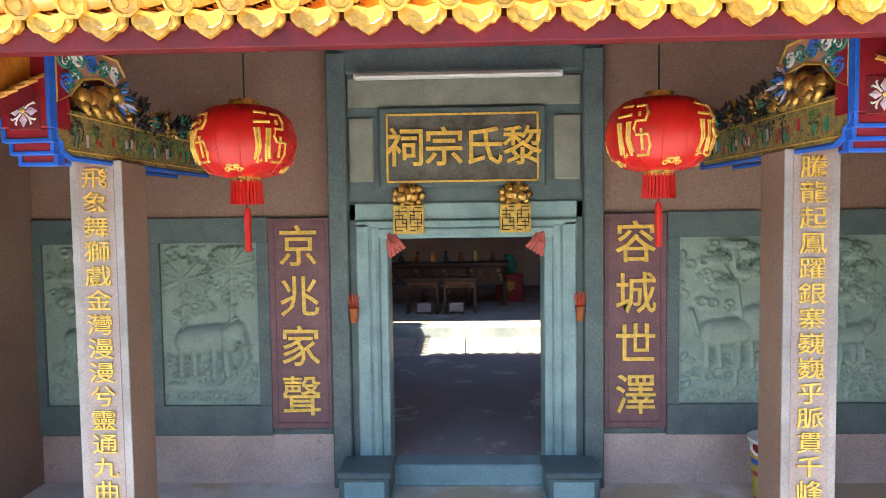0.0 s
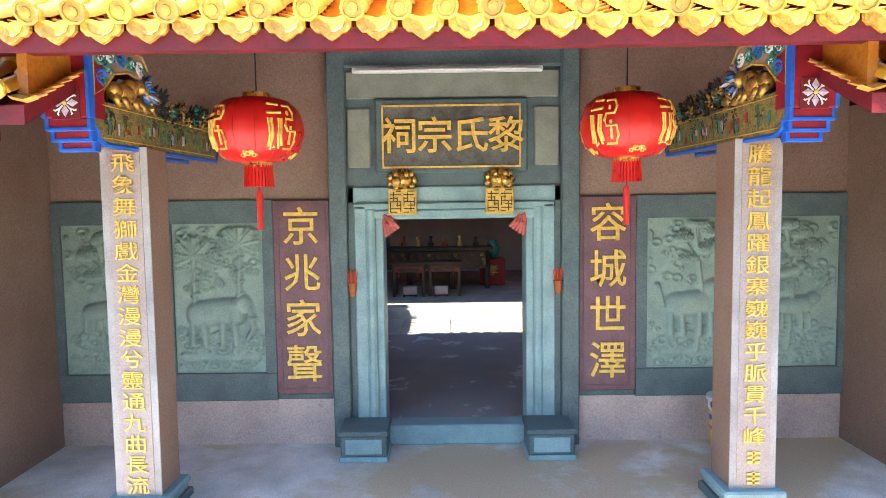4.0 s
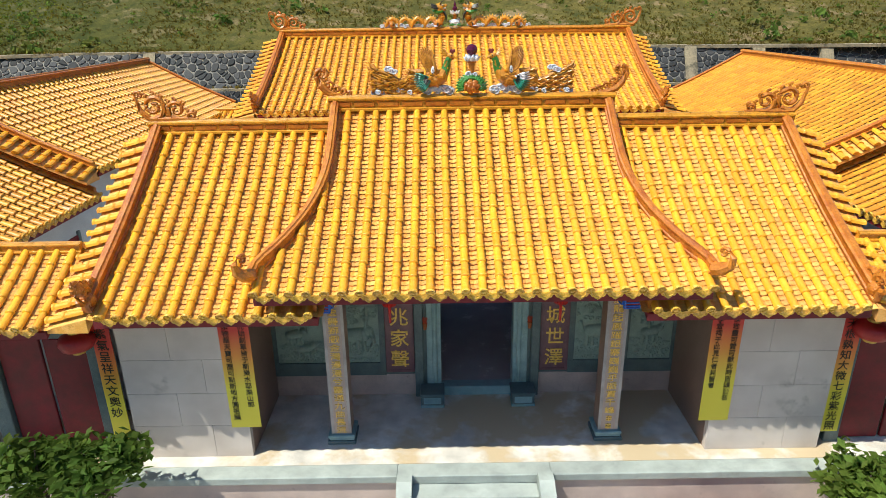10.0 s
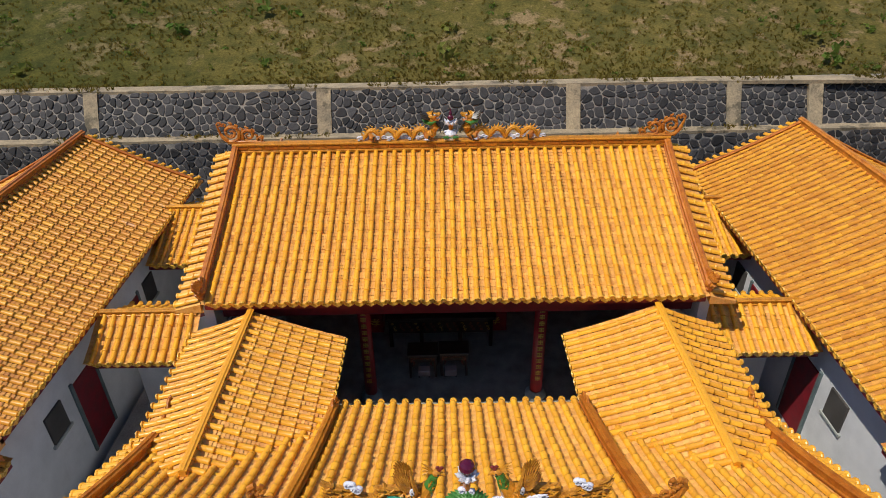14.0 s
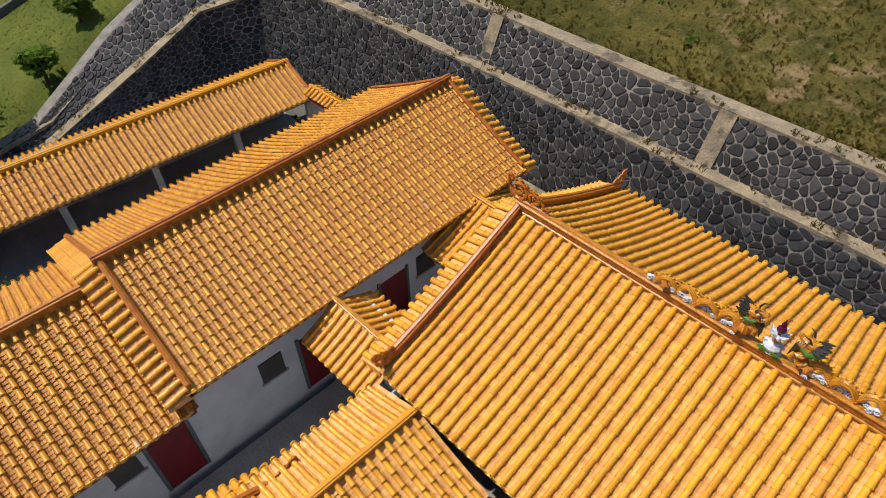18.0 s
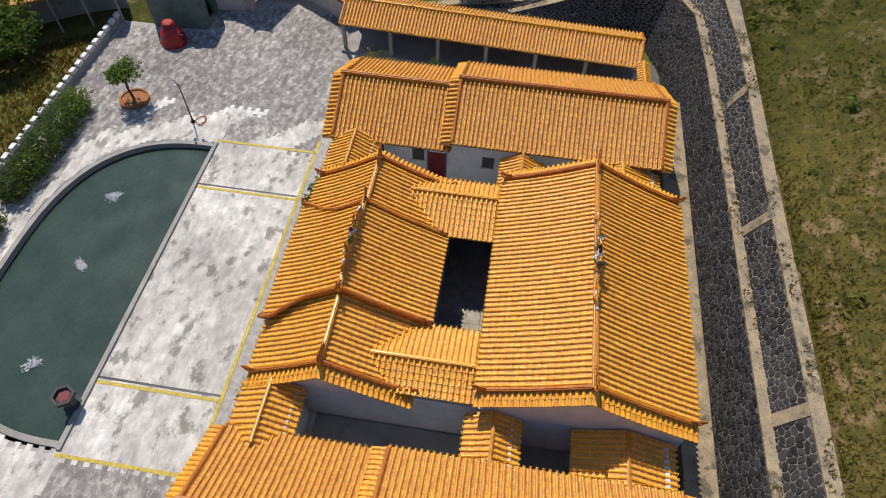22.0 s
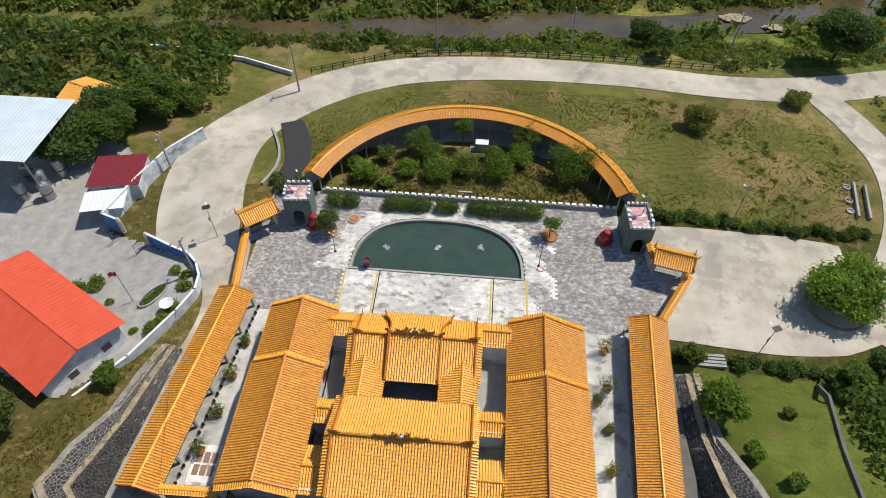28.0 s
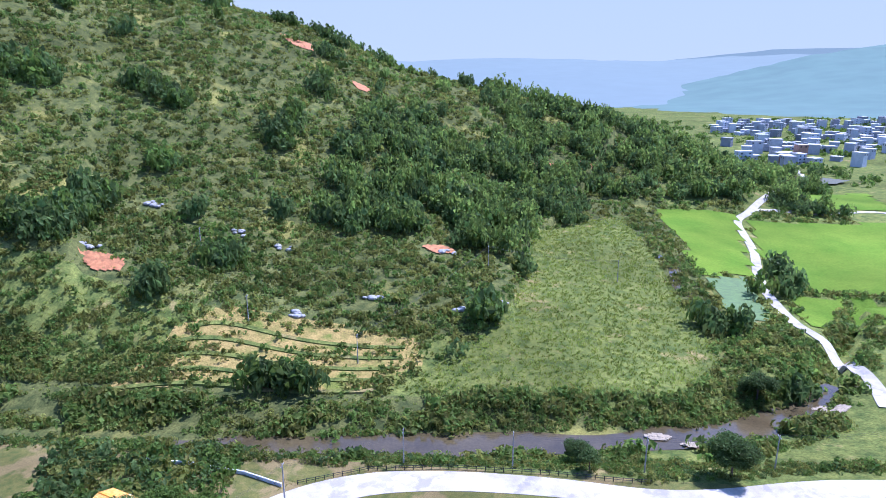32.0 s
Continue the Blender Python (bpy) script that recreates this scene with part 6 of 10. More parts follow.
Form().box(-1.045, 1.045, -0.03, 0.25, 2.42, 2.58, 0.01).part("lintel_band", GREEN_LIGHT, doorway)
Form().box(-1.045, 1.045, 0.0, 0.25, 2.58, 3.9).part("overdoor", GREEN_STONE, doorway)
Form().box(-1.04, 1.03, -0.03, 0.1, 3.43, 3.69, 0.012).part("olive_panel", OLIVE, doorway)
Form().box(-1.215, 1.215, -0.06, 0.25, 3.72, 3.95, 0.02).part("cornice", GREEN_STONE, doorway)
Form().box(-0.72, 0.72, -0.06, 0.2, 0.0, 0.2, 0.015).part("threshold", GREEN_LIGHT, doorway)

plaque = thing("name_plaque", "grey stone name plaque with large gilded characters", "sign", (-0.02, -0.02, 0))
Form().box(-0.74, 0.74, -0.05, 0.1, 2.71, 3.42, 0.02).part("plaque_frame", GREEN_STONE, plaque)
Form().box(-0.67, 0.67, -0.056, 0.0, 2.77, 3.35, 0.004).part("plaque_field", PLAQUE_STONE, plaque)
for u0, u1, v0, v1 in ((-0.67, 0.67, 2.755, 2.772), (-0.67, 0.67, 3.34, 3.357), (-0.67, -0.653, 2.755, 3.357), (0.653, 0.67, 2.755, 3.357)):
    Form().box(u0, u1, -0.068, -0.04, v0, v1).part("gilt_edge", GOLD, plaque)
lettering(plaque, "祠宗氏黎", (-0.5, -0.07, 3.06), 0.32, GOLD, column=False, extrude=0.014, bold=0.012, pitch=1.07)
for s in (-1, 1):
    sx = -0.5 if s < 0 else 0.44
    seal = thing("door_seal", "gilded square seal boss over the door", "ornament", (sx, -0.07, 2.305), "door seals")
    Form().box(-0.135, 0.135, -0.05, 0.06, 0, 0.25, 0.006).part("block", GOLD_DULL, seal)
    for half in (-1, 1):
        for r in range(7):
            z = 0.022 + 0.0335 * r
            u0, u1 = (0.012, 0.06) if (r + half) % 4 == 1 else (0.05, 0.118) if (r + half) % 4 == 3 else (0.012, 0.118)
            Form().box(*sorted((half * u0, half * u1)), -0.056, -0.048, z, z + 0.009).part("maze_bar", INK, seal)
        for k, u in enumerate((0.012, 0.045, 0.078, 0.111)):
            z = 0.03 + 0.05 * ((k + (half > 0)) % 3)
            Form().box(*sorted((half * u, half * (u + 0.008))), -0.0565, -0.048, z, z + 0.09).part("maze_bar", INK, seal)
    lion = thing("gilt_lion", "small gilded lion head with teal mane over the seal", "statue", (sx, -0.08, 2.56), "gilded lions")
    F = Form().ball((0, -0.04, 0.08), 0.085, 10, (1.1, 1, 0.9))
    F.ball((s * 0.05, -0.13, 0.06), 0.05, 8).ball((-0.05, -0.1, 0.13), 0.03, 6).ball((0.05, -0.1, 0.13), 0.03, 6)
    for k in range(9):
        a = k * 0.7
        F.ball((0.12 * math.cos(a), 0.0, 0.08 + 0.085 * math.sin(a)), 0.035, 6)
    F.part("lion_body", GILT, lion)
tube_light = thing("tube_light", "white fluorescent tube fitted over the plaque", "lamp", (-0.05, -0.16, 3.665))
Form().box(-0.9, 0.9, -0.03, 0.04, -0.02, 0.03, 0.006).part("batten", WHITE, tube_light)
Form().tube([(-0.86, -0.045, -0.005), (0.86, -0.045, -0.005)], 0.016, 8).part("glass_tube", WHITE, tube_light)

# ---- columns, brackets and lanterns ----
def painted_bracket(bx, face):
    """A painted beam end over a column: it runs forward under the eaves, and its painted side looks towards the door (face: 1 or -1 along x)."""
    br = thing("painted_bracket", "painted beam end with gilded lions and a white flower", "bracket", (bx + face * 0.09, 0, 0), "porch brackets", turn=-4 * face)
    Form().box(-0.13, 0.13, -1.959, -0.02, 2.87, 3.1, 0.01).part("beam", CRIMSON, br, "crimson painted beam")
    Form().box(-0.1, 0.1, -2.009, -1.25, 3.4, 3.56, 0.01).part("top_beam", CRIMSON, br, "crimson painted beam")
    # stepped front
    for k, (w, y0, z0, z1) in enumerate(((0.155, -2.060, 3.0, 3.56), (0.145, -2.043, 2.93, 3.0), (0.13, -2.009, 2.86, 2.93), (0.115, -1.959, 2.8, 2.86))):
        Form().box(-w, w, y0, -1.875, z0, z1, 0.008).part("front_block", CRIMSON, br, "crimson stepped front block")
        for e in (-1, 1):
            Form().box(*sorted((e * (w - 0.012), e * (w + 0.014))), y0 - 0.012, y0 + 0.05, z0, z1, 0.004).part("blue_edge", PAINT_BLUE, br, "bright blue painted edge")
        if k:
            Form().box(-w - 0.014, w + 0.014, y0 - 0.012, y0 + 0.05, z0 - 0.012, z0 + 0.012, 0.004).part("blue_edge", PAINT_BLUE, br, "bright blue painted edge")
    Form().box(-0.098, 0.098, -2.068, -2.056, 2.99, 3.2, 0.004).part("flower_panel", DEEP_RED, br, "dark maroon flower panel")
    A, B, C = Form(), Form(), Form()
    for k in range(4):
        a = k * math.pi / 2 + math.pi / 2
        d, e = Vector((math.cos(a), 0, math.sin(a))), Vector((-math.sin(a), 0, math.cos(a)))
        c = Vector((0, -2.071, 3.095))
        A.add([c + d * 0.012, c + d * 0.05 + e * 0.026, c + d * 0.092, c + d * 0.05 - e * 0.026, c + d * 0.045 + Vector((0, -0.008, 0))], [(0, 1, 4), (1, 2, 4), (2, 3, 4), (3, 0, 4)])
        f = (d + e).normalized()
        B.tube([c + f * 0.02, c + f * 0.05, c + f * 0.07 + d * 0.02, c + f * 0.06 + d * 0.035], 0.006, 5)
        B.tube([c + f * 0.05, c + f * 0.07 + e * 0.02, c + f * 0.06 + e * 0.035], 0.006, 5)
    A.part("petals", LILAC, br, "white and lilac painted petals")
    B.part("scroll_lines", WHITE, br, "white painted scrolls")
    C.ball((0, -2.075, 3.095), 0.014, 8).part("flower_heart", GOLD, br)
    for side in (face, -face):
        x = side * 0.13
        lo, hi = sorted((x, x + side * 0.02))
        m = Matrix(((0, 0, 1, 0), (1, 0, 0, 0), (0, 1, 0, 0), (0, 0, 0, 1)))
        Form().prism([(-2.009, 3.13), (-2.009, 2.96), (-1.950, 2.92), (-1.950, 2.88), (-1.875, 2.855), (-0.14, 2.855), (-0.14, 3.13)], lo, hi, m).part("mural_board", MURAL, br, "board painted with small landscape scenes")
        Form().tube([(x + side * 0.012, y, z) for y, z in ((-2.018, 3.5), (-2.018, 2.96), (-1.959, 2.92), (-1.959, 2.88), (-1.875, 2.84), (-0.12, 2.84), (-0.12, 3.12))], 0.02, 6).part("blue_edge", PAINT_BLUE, br, "bright blue painted edge")
        u = x + side * 0.022
        for z in (2.885, 3.105):
            Form().tube([(u, -1.908, z), (u, -0.18, z)], 0.005, 5).part("gilt_line", GOLD_DULL, br, "thin gilded line")
        rng = random.Random(31 + int(side))
        paints = {"tree_strokes": (LEAF_ENAMEL, Form()), "teal_strokes": (TEAL, Form()), "red_strokes": (RED, Form()), "pale_strokes": (LILAC, Form()), "dark_strokes": (BLACKISH, Form())}
        for k in range(46):
            y = -1.858 + 1.62 * rng.random()
            kind = rng.choice(sorted(paints))
            F = paints[kind][1]
            if kind in ("tree_strokes", "dark_strokes"):
                z = 2.9 + 0.09 * rng.random()
                F.tube([(u, y, z), (u, y + 0.015, z + 0.07), (u, y - 0.01, z + 0.11)], [0.006, 0.005, 0.003], 4, True, 0.5)
                for q in range(7):
                    F.ball((u, y + rng.uniform(-0.05, 0.05), z + 0.1 + rng.uniform(-0.03, 0.04)), rng.uniform(0.008, 0.018), 5, (0.25, 1.3, 0.6))
            else:
                z, h = 2.91 + 0.06 * rng.random(), rng.uniform(0.03, 0.1)
                F.box(u - 0.004, u + 0.004, y, y + rng.uniform(0.012, 0.035), z, z + h, 0.002)
        for kind in sorted(paints):
            if paints[kind][1].v:
                paints[kind][1].part(kind, paints[kind][0], br, "small painted strokes of a landscape scene")
        # carved cloud board with a scooped lower edge
        top = [(-1.992, 3.54), (-1.386, 3.54), (-1.302, 3.44), (-1.386, 3.36), (-1.580, 3.38), (-1.748, 3.34), (-1.875, 3.22), (-1.992, 3.16)]
        Form().prism(top[::-1], lo, hi, m).part("cloud_board", PEACH, br, "peach and green carved cloud board")
        Form().tube([(u, y, z) for y, z in top + top[:1]], 0.009, 5).part("gilt_line", GOLD_DULL, br, "thin gilded line")
        W, T, R = Form(), Form(), Form()
        for k, (y, z, r) in enumerate(((-1.925, 3.44, 0.07), (-1.790, 3.46, 0.06), (-1.664, 3.45, 0.06), (-1.538, 3.46, 0.055), (-1.420, 3.45, 0.05), (-1.908, 3.29, 0.055), (-1.841, 3.36, 0.045))):
            spiral((T, W, R)[k % 3], Vector((u, y, z)), r, 1.6, k * 1.3, 1 if k % 2 else -1, 0.014, Vector((0, 1, 0)))
            spiral((W, T, T)[k % 3], Vector((u, y + 0.02, z - 0.02)), r * 0.62, 1.3, k, -1 if k % 2 else 1, 0.01, Vector((0, 1, 0)))
            T.ball((u - side * 0.004, y + 0.05, z), 0.035, 6, (0.2, 1.4, 0.7))
        T.part("cloud_curl", TEAL, br, "green painted cloud curls")
        W.part("cloud_curl", WHITE, br, "white painted cloud curls")
        R.part("cloud_curl", PAINT_BLUE, br, "blue painted cloud curls")
        # crouching gilded lion with a mane of blue and white curls
        sx = side * 0.13
        F = Form().ball((sx, -1.6, 3.23), 0.085, 14, (0.75, 1.4, 0.85)).ball((sx, -1.53, 3.28), 0.066, 14).ball((sx, -1.72, 3.23), 0.066, 14, (0.8, 1, 1))
        F.ball((sx * 1.1, -1.41, 3.3), 0.06, 14).ball((sx * 1.2, -1.36, 3.275), 0.036, 10).ball((sx * 1.35, -1.38, 3.335), 0.016, 8).ball((sx * 0.95, -1.38, 3.335), 0.016, 8)
        for y, dy in ((-1.74, 0.02), (-1.66, 0.05), (-1.52, 0.04), (-1.45, 0.08)):
            F.tube([(sx, y, 3.21), (sx * 1.25, y + dy * 0.4, 3.16), (sx * 1.25, y + dy, 3.135), (sx * 1.25, y + dy + 0.04, 3.14)], [0.042, 0.03, 0.024, 0.018], 8)
        F.part("gilt_lion", GILT, br, "gilded carved lion", smooth=True)
        M, N, K = Form(), Form(), Form()
        for k in range(44):
            a = k * 2.4
            d = Vector((0.7 * math.cos(a), 0.2 + 0.5 * math.sin(k), math.sin(a))).normalized()
            p = Vector((sx * 1.02, -1.39, 3.29))
            (M, K, N)[k % 3].tube([p + d * 0.05, p + d * (0.075 + 0.04 * (k % 4) / 3), p + d * (0.1 + 0.05 * (k % 4) / 3) + Vector((0, 0.02, -0.01))], [0.012, 0.016, 0.004], 5)
        M.part("blue_mane", BLUE, br, "blue carved mane curls")
        N.part("white_mane", LILAC, br, "white carved mane curls")
        K.part("dark_mane", BLACKISH, br, "dark carved mane curls")
        # a dark thicket of carved curls, leaves and gilded paws towards the wall
        B, C, D = Form(), Form(), Form()
        for k in range(70):
            u_ = rng.random()
            p = Vector((sx + rng.uniform(-0.03, 0.05) * side, -1.327 + 1.0 * u_, 3.14 + rng.uniform(-0.02, 0.2) * (1 - 0.4 * u_)))
            for q in range(4):
                d = Vector((side * rng.uniform(0.2, 0.7), math.cos(q * 1.57 + k), math.sin(q * 1.57 + k)))
                (B if k % 4 == 0 else D if k % 9 == 1 else C).tube([p, p + d * 0.03, p + d * 0.05 + Vector((0, 0.012, 0.012))], [0.008, 0.014, 0.003], 5)
        B.ball((sx * 1.1, -1.218, 3.17), 0.05, 8, (0.8, 1.4, 0.8)).ball((sx * 1.1, -0.965, 3.17), 0.045, 8, (0.8, 1.4, 0.8))
        B.part("gilt_blossom", GILT, br, "dull gilded carving")
        C.part("dark_leaves", BLACKISH, br, "dark carved leaves")
        D.part("teal_leaves", TEAL, br, "green carved leaves")


for s, cx, text in ((-1, -2.485, "飛象舞獅戲金灣漫漫兮靈通九曲長流"), (1, 2.25, "騰龍起鳳躍銀寨巍巍乎脈貫千峰**")):
    col = thing("stone_column", "square pink granite column with gilded characters on a green base", "column", (cx, -1.32, 0), "porch columns")
    Form().box(-0.25, 0.25, -0.25, 0.25, 0.0, 0.07, 0.01).part("plinth", GREEN_STONE, col)
    Form().box(-0.22, 0.22, -0.22, 0.22, 0.07, 0.12, 0.012).part("base_step", GREEN_LIGHT, col)
    Form().box(-0.24, 0.24, -0.24, 0.24, 0.12, 0.18, 0.016).part("base_moulding", GREEN_LIGHT, col)
    Form().box(-0.175, 0.175, -0.165, 0.175, 0.18, 2.86, 0.012).part("shaft", BROWN, col)
    Form().box(-0.178, 0.178, -0.172, -0.16, 0.18, 2.86, 0.003).part("pale_face", COLUMN_EDGE, col, "pale granite front face")
    Form().box(-0.125, 0.125, -0.177, -0.17, 0.2, 2.84).part("inlay", COLUMN_INLAY, col, "pink granite inlay strip")
    lettering(col, text, (0, -0.186, 2.74), 0.135, GOLD, extrude=0.005, bold=0.005, pitch=1.22, squeeze=1.22)
    painted_bracket(cx + s * 0.02, -s)

for cx in (-1.56, 1.35):
    ln = thing("lantern", "round red silk lantern with gold bands and a tassel", "lantern", (cx, -1.2, 3.0), "porch lanterns")
    prof = [(0.13, -0.25), (0.24, -0.225), (0.325, -0.15), (0.362, -0.03), (0.36, 0.04), (0.325, 0.15), (0.24, 0.225), (0.13, 0.25)]
    Form().lathe(prof, n=28).part("body", SILK, ln, "glossy red silk body", smooth=True)
    for k in range(14):
        a = 2 * math.pi * k / 14
        Form().tube([(r * 1.004 * math.cos(a), r * 1.001 * math.sin(a), z) for r, z in prof], 0.003, 4).part("rib", SILK, ln)
    Form().lathe([(0.1, 0.245), (0.105, 0.25), (0.105, 0.29), (0.09, 0.295)], n=16).part("top_cap", GILT, ln)
    Form().lathe([(0.09, -0.29), (0.105, -0.285), (0.105, -0.25), (0.1, -0.245)], n=16).part("bottom_cap", GILT, ln)
    F = Form()
    for k in range(26):
        a = 2 * math.pi * k / 26
        F.tube([(0.095 * math.cos(a), 0.095 * math.sin(a), -0.27), (0.105 * math.cos(a), 0.105 * math.sin(a), -0.44)], 0.013, 4)
    F.part("fringe", SILK, ln, "red fringe")
    Form().tube([(0, 0, -0.4), (0, 0, -0.55)], 0.008, 5).part("cord", RED, ln)
    Form().tube([(0, 0, -0.47), (0, 0, -0.5), (0, 0, -0.78)], [0.018, 0.027, 0.022], 8).part("tassel", SILK, ln, "long red tassel")
    Form().tube([(0, 0, 0.29), (0, 0, 0.62)], 0.006, 5).part("wire", BLACK_METAL, ln)
    wide = lambda dz: float(np.interp(dz, [z for r, z in prof], [r for r, z in prof])) + 0.004
    for a0 in (-2.33, -0.72, 0.85, 2.42):
        # a gold good-luck sign: a radical of flowing strokes and a folded right half
        F = Form()
        for line in (((-0.3, 0.17), (-0.06, 0.165)), ((-0.32, 0.1), (-0.04, 0.105)), ((-0.18, 0.17), (-0.18, -0.16)), ((-0.3, 0.06), (-0.27, -0.06), (-0.3, -0.15)), ((-0.24, 0.06), (-0.22, -0.06), (-0.25, -0.17)), ((-0.1, 0.06), (-0.12, -0.06), (-0.08, -0.16)), ((-0.05, 0.06), (-0.07, -0.06), (-0.03, -0.14)),
                     ((0.02, 0.16), (0.2, 0.16), (0.24, 0.11), (0.2, 0.06), (0.05, 0.06), (0.02, 0.01), (0.06, -0.03), (0.24, -0.03), (0.27, -0.1), (0.22, -0.16), (0.02, -0.16)), ((0.1, 0.12), (0.1, 0.09)), ((0.14, 0.01), (0.14, -0.13))):
            F.tube([(wide(z) * math.cos(a0 + u * 1.15), wide(z) * math.sin(a0 + u * 1.15), z) for u, z in line], 0.011, 5)
        F.part("gold_sign", GOLD, ln, "gold painted sign")
        F = Form()
        for u, z, r in ((0.0, -0.2, 0.03), (-0.16, -0.212, 0.024), (0.16, -0.212, 0.024), (-0.08, -0.19, 0.02), (0.08, -0.19, 0.02)):
            q = a0 + 0.78 + u
            c = Vector((wide(z) * math.cos(q), wide(z) * math.sin(q), z))
            t, d = Vector((-math.sin(q), math.cos(q), 0)), Vector((math.cos(q) * 0.75, math.sin(q) * 0.75, 0.66))
            F.tube([c + t * (r * math.cos(k * 0.8) * (1 - k * 0.07)) + d * (r * math.sin(k * 0.8) * (1 - k * 0.07)) for k in range(10)], 0.006, 4)
        F.part("gold_scallop", GOLD, ln, "gold painted cloud motif")

fascia = thing("eave_beam", "dark red painted timber beam under the eaves", "beam", kind="structure")
Form().box(-3.3, 3.2, -2.52, -2.42, 3.31, 3.42, 0.01).part("beam", DEEP_RED, fascia)
for s in (-1, 1):
    lo, hi = sorted((s * 2.75, s * 5.75))
    Form().box(AX + lo, AX + hi, -2.4, -2.3, 2.82, 2.96, 0.01).part("side_beam", DEEP_RED, fascia)

# ---- banners on the front bays ----
GRAD = bpy.data.materials.new("printed_banner")
GRAD.use_nodes = True
gt = GRAD.node_tree
geo_n, sep, rmp = gt.nodes.new("ShaderNodeTexCoord"), gt.nodes.new("ShaderNodeSeparateXYZ"), gt.nodes.new("ShaderNodeValToRGB")
gt.links.new(geo_n.outputs["Generated"], sep.inputs[0]), gt.links.new(sep.outputs["Z"], rmp.inputs[0]), gt.links.new(rmp.outputs[0], gt.nodes["Principled BSDF"].inputs["Base Color"])
rmp.color_ramp.elements[0].color, rmp.color_ramp.elements[1].color = (0.78, 0.66, 0.06, 1), (0.6, 0.04, 0.03, 1)
rmp.color_ramp.elements[0].position, rmp.color_ramp.elements[1].position = 0.32, 0.78
el = rmp.color_ramp.elements.new(0.56)
el.color = (0.72, 0.3, 0.045, 1)
gt.nodes["Principled BSDF"].inputs["Roughness"].default_value = 0.5


def banner(x, y, z0, z1, w, columns, size, group, start):
    b = thing("banner", "printed banner fading from red to yellow with black characters", "banner", (x, y, 0), group)
    F = Form()
    n = 10
    v = [((i - 0.5) * w, -0.01 + 0.006 * math.sin(k * 1.1 + i), z0 + (z1 - z0) * k / n) for k in range(n + 1) for i in (0, 1)]
    v += [(px, 0.004, pz) for px, py, pz in v]
    m = 2 * (n + 1)
    F.add(v, [(2 * k, 2 * k + 1, 2 * k + 3, 2 * k + 2) for k in range(n)] + [(m + 2 * k, m + 2 * k + 2, m + 2 * k + 3, m + 2 * k + 1) for k in range(n)] + [(2 * k, 2 * k + 2, m + 2 * k + 2, m + 2 * k) for k in range(n)] + [(2 * k + 1, m + 2 * k + 1, m + 2 * k + 3, 2 * k + 3) for k in range(n)])
    F.part("cloth", GRAD, b)
    for dx, text in columns:
        lettering(b, text, (dx, -0.02, start), size, INK, extrude=0.003, bold=0.002, pitch=1.16)
    return b


banner(-4.02, -1.86, 0.62, 2.98, 0.5, ((0.13, "至于斯而始創草捨于斯樂水耶樂山耶"), (-0.13, "悟之原來物華天寶可圈可點斯地方圓祖願")), 0.105, "banners on the front bays", 2.9)
banner(3.92, -1.86, 0.62, 2.98, 0.5, ((0.13, "應是人傑地靈可贊可歌此時皆頌公名"), (-0.13, "此而終享宏祠于此見仁者見智者")), 0.105, "banners on the front bays", 2.9)
banner(-6.2, -1.78, 0.3, 2.7, 0.3, ((0.0, "紫氣呈祥天文奧妙"),), 0.185, "banners beside the passage doors", 2.4)
banner(5.98, -1.78, 0.3, 2.7, 0.34, ((0.0, "天根孰知大微七彩紫光照"),), 0.17, "banners beside the passage doors", 2.4)
for s in (-1, 1):
    px = -7.35 if s < 0 else 7.05
    pd = thing("passage_door", "dark maroon double door in a green stone frame", "door", (px, -1.55, 0), "passage doors")
    Form().box(-0.75, -0.03, -0.03, 0.03, 0.02, 2.2, 0.01).part("door_leaf", DEEP_RED, pd)
    Form().box(0.03, 0.75, -0.03, 0.03, 0.02, 2.2, 0.01).part("door_leaf", DEEP_RED, pd)
    for q in (-0.9, 0.9):
        Form().box(q - 0.13, q + 0.13, -0.12, 0.12, 0, 2.4, 0.012).part("jamb", GREEN_STONE, pd)
    Form().box(-1.03, 1.03, -0.12, 0.12, 2.25, 2.5, 0.012).part("lintel", GREEN_STONE, pd)
    Form().box(-1.35, 1.9 if s < 0 else 1.4, -0.02, 0.1, 2.5, 3.1).part("over_wall", GREY_WALL, pd)
    pl = thing("passage_lantern", "faded red paper lantern by the passage door", "lantern", (px + 0.85 * (1 if s < 0 else -1), -1.95, 2.35), "passage lanterns")
    Form().lathe([(0.1, -0.16), (0.24, -0.1), (0.28, 0), (0.24, 0.1), (0.1, 0.16)], n=18).part("body", RED, pl, smooth=True)
    Form().lathe([(0.1, -0.2), (0.1, 0.2)], n=12).part("cap", GOLD_DULL, pl)
    Form().tube([(0, 0, 0.18), (0, 0, 0.5)], 0.006, 5).part("wire", BLACK_METAL, pl)

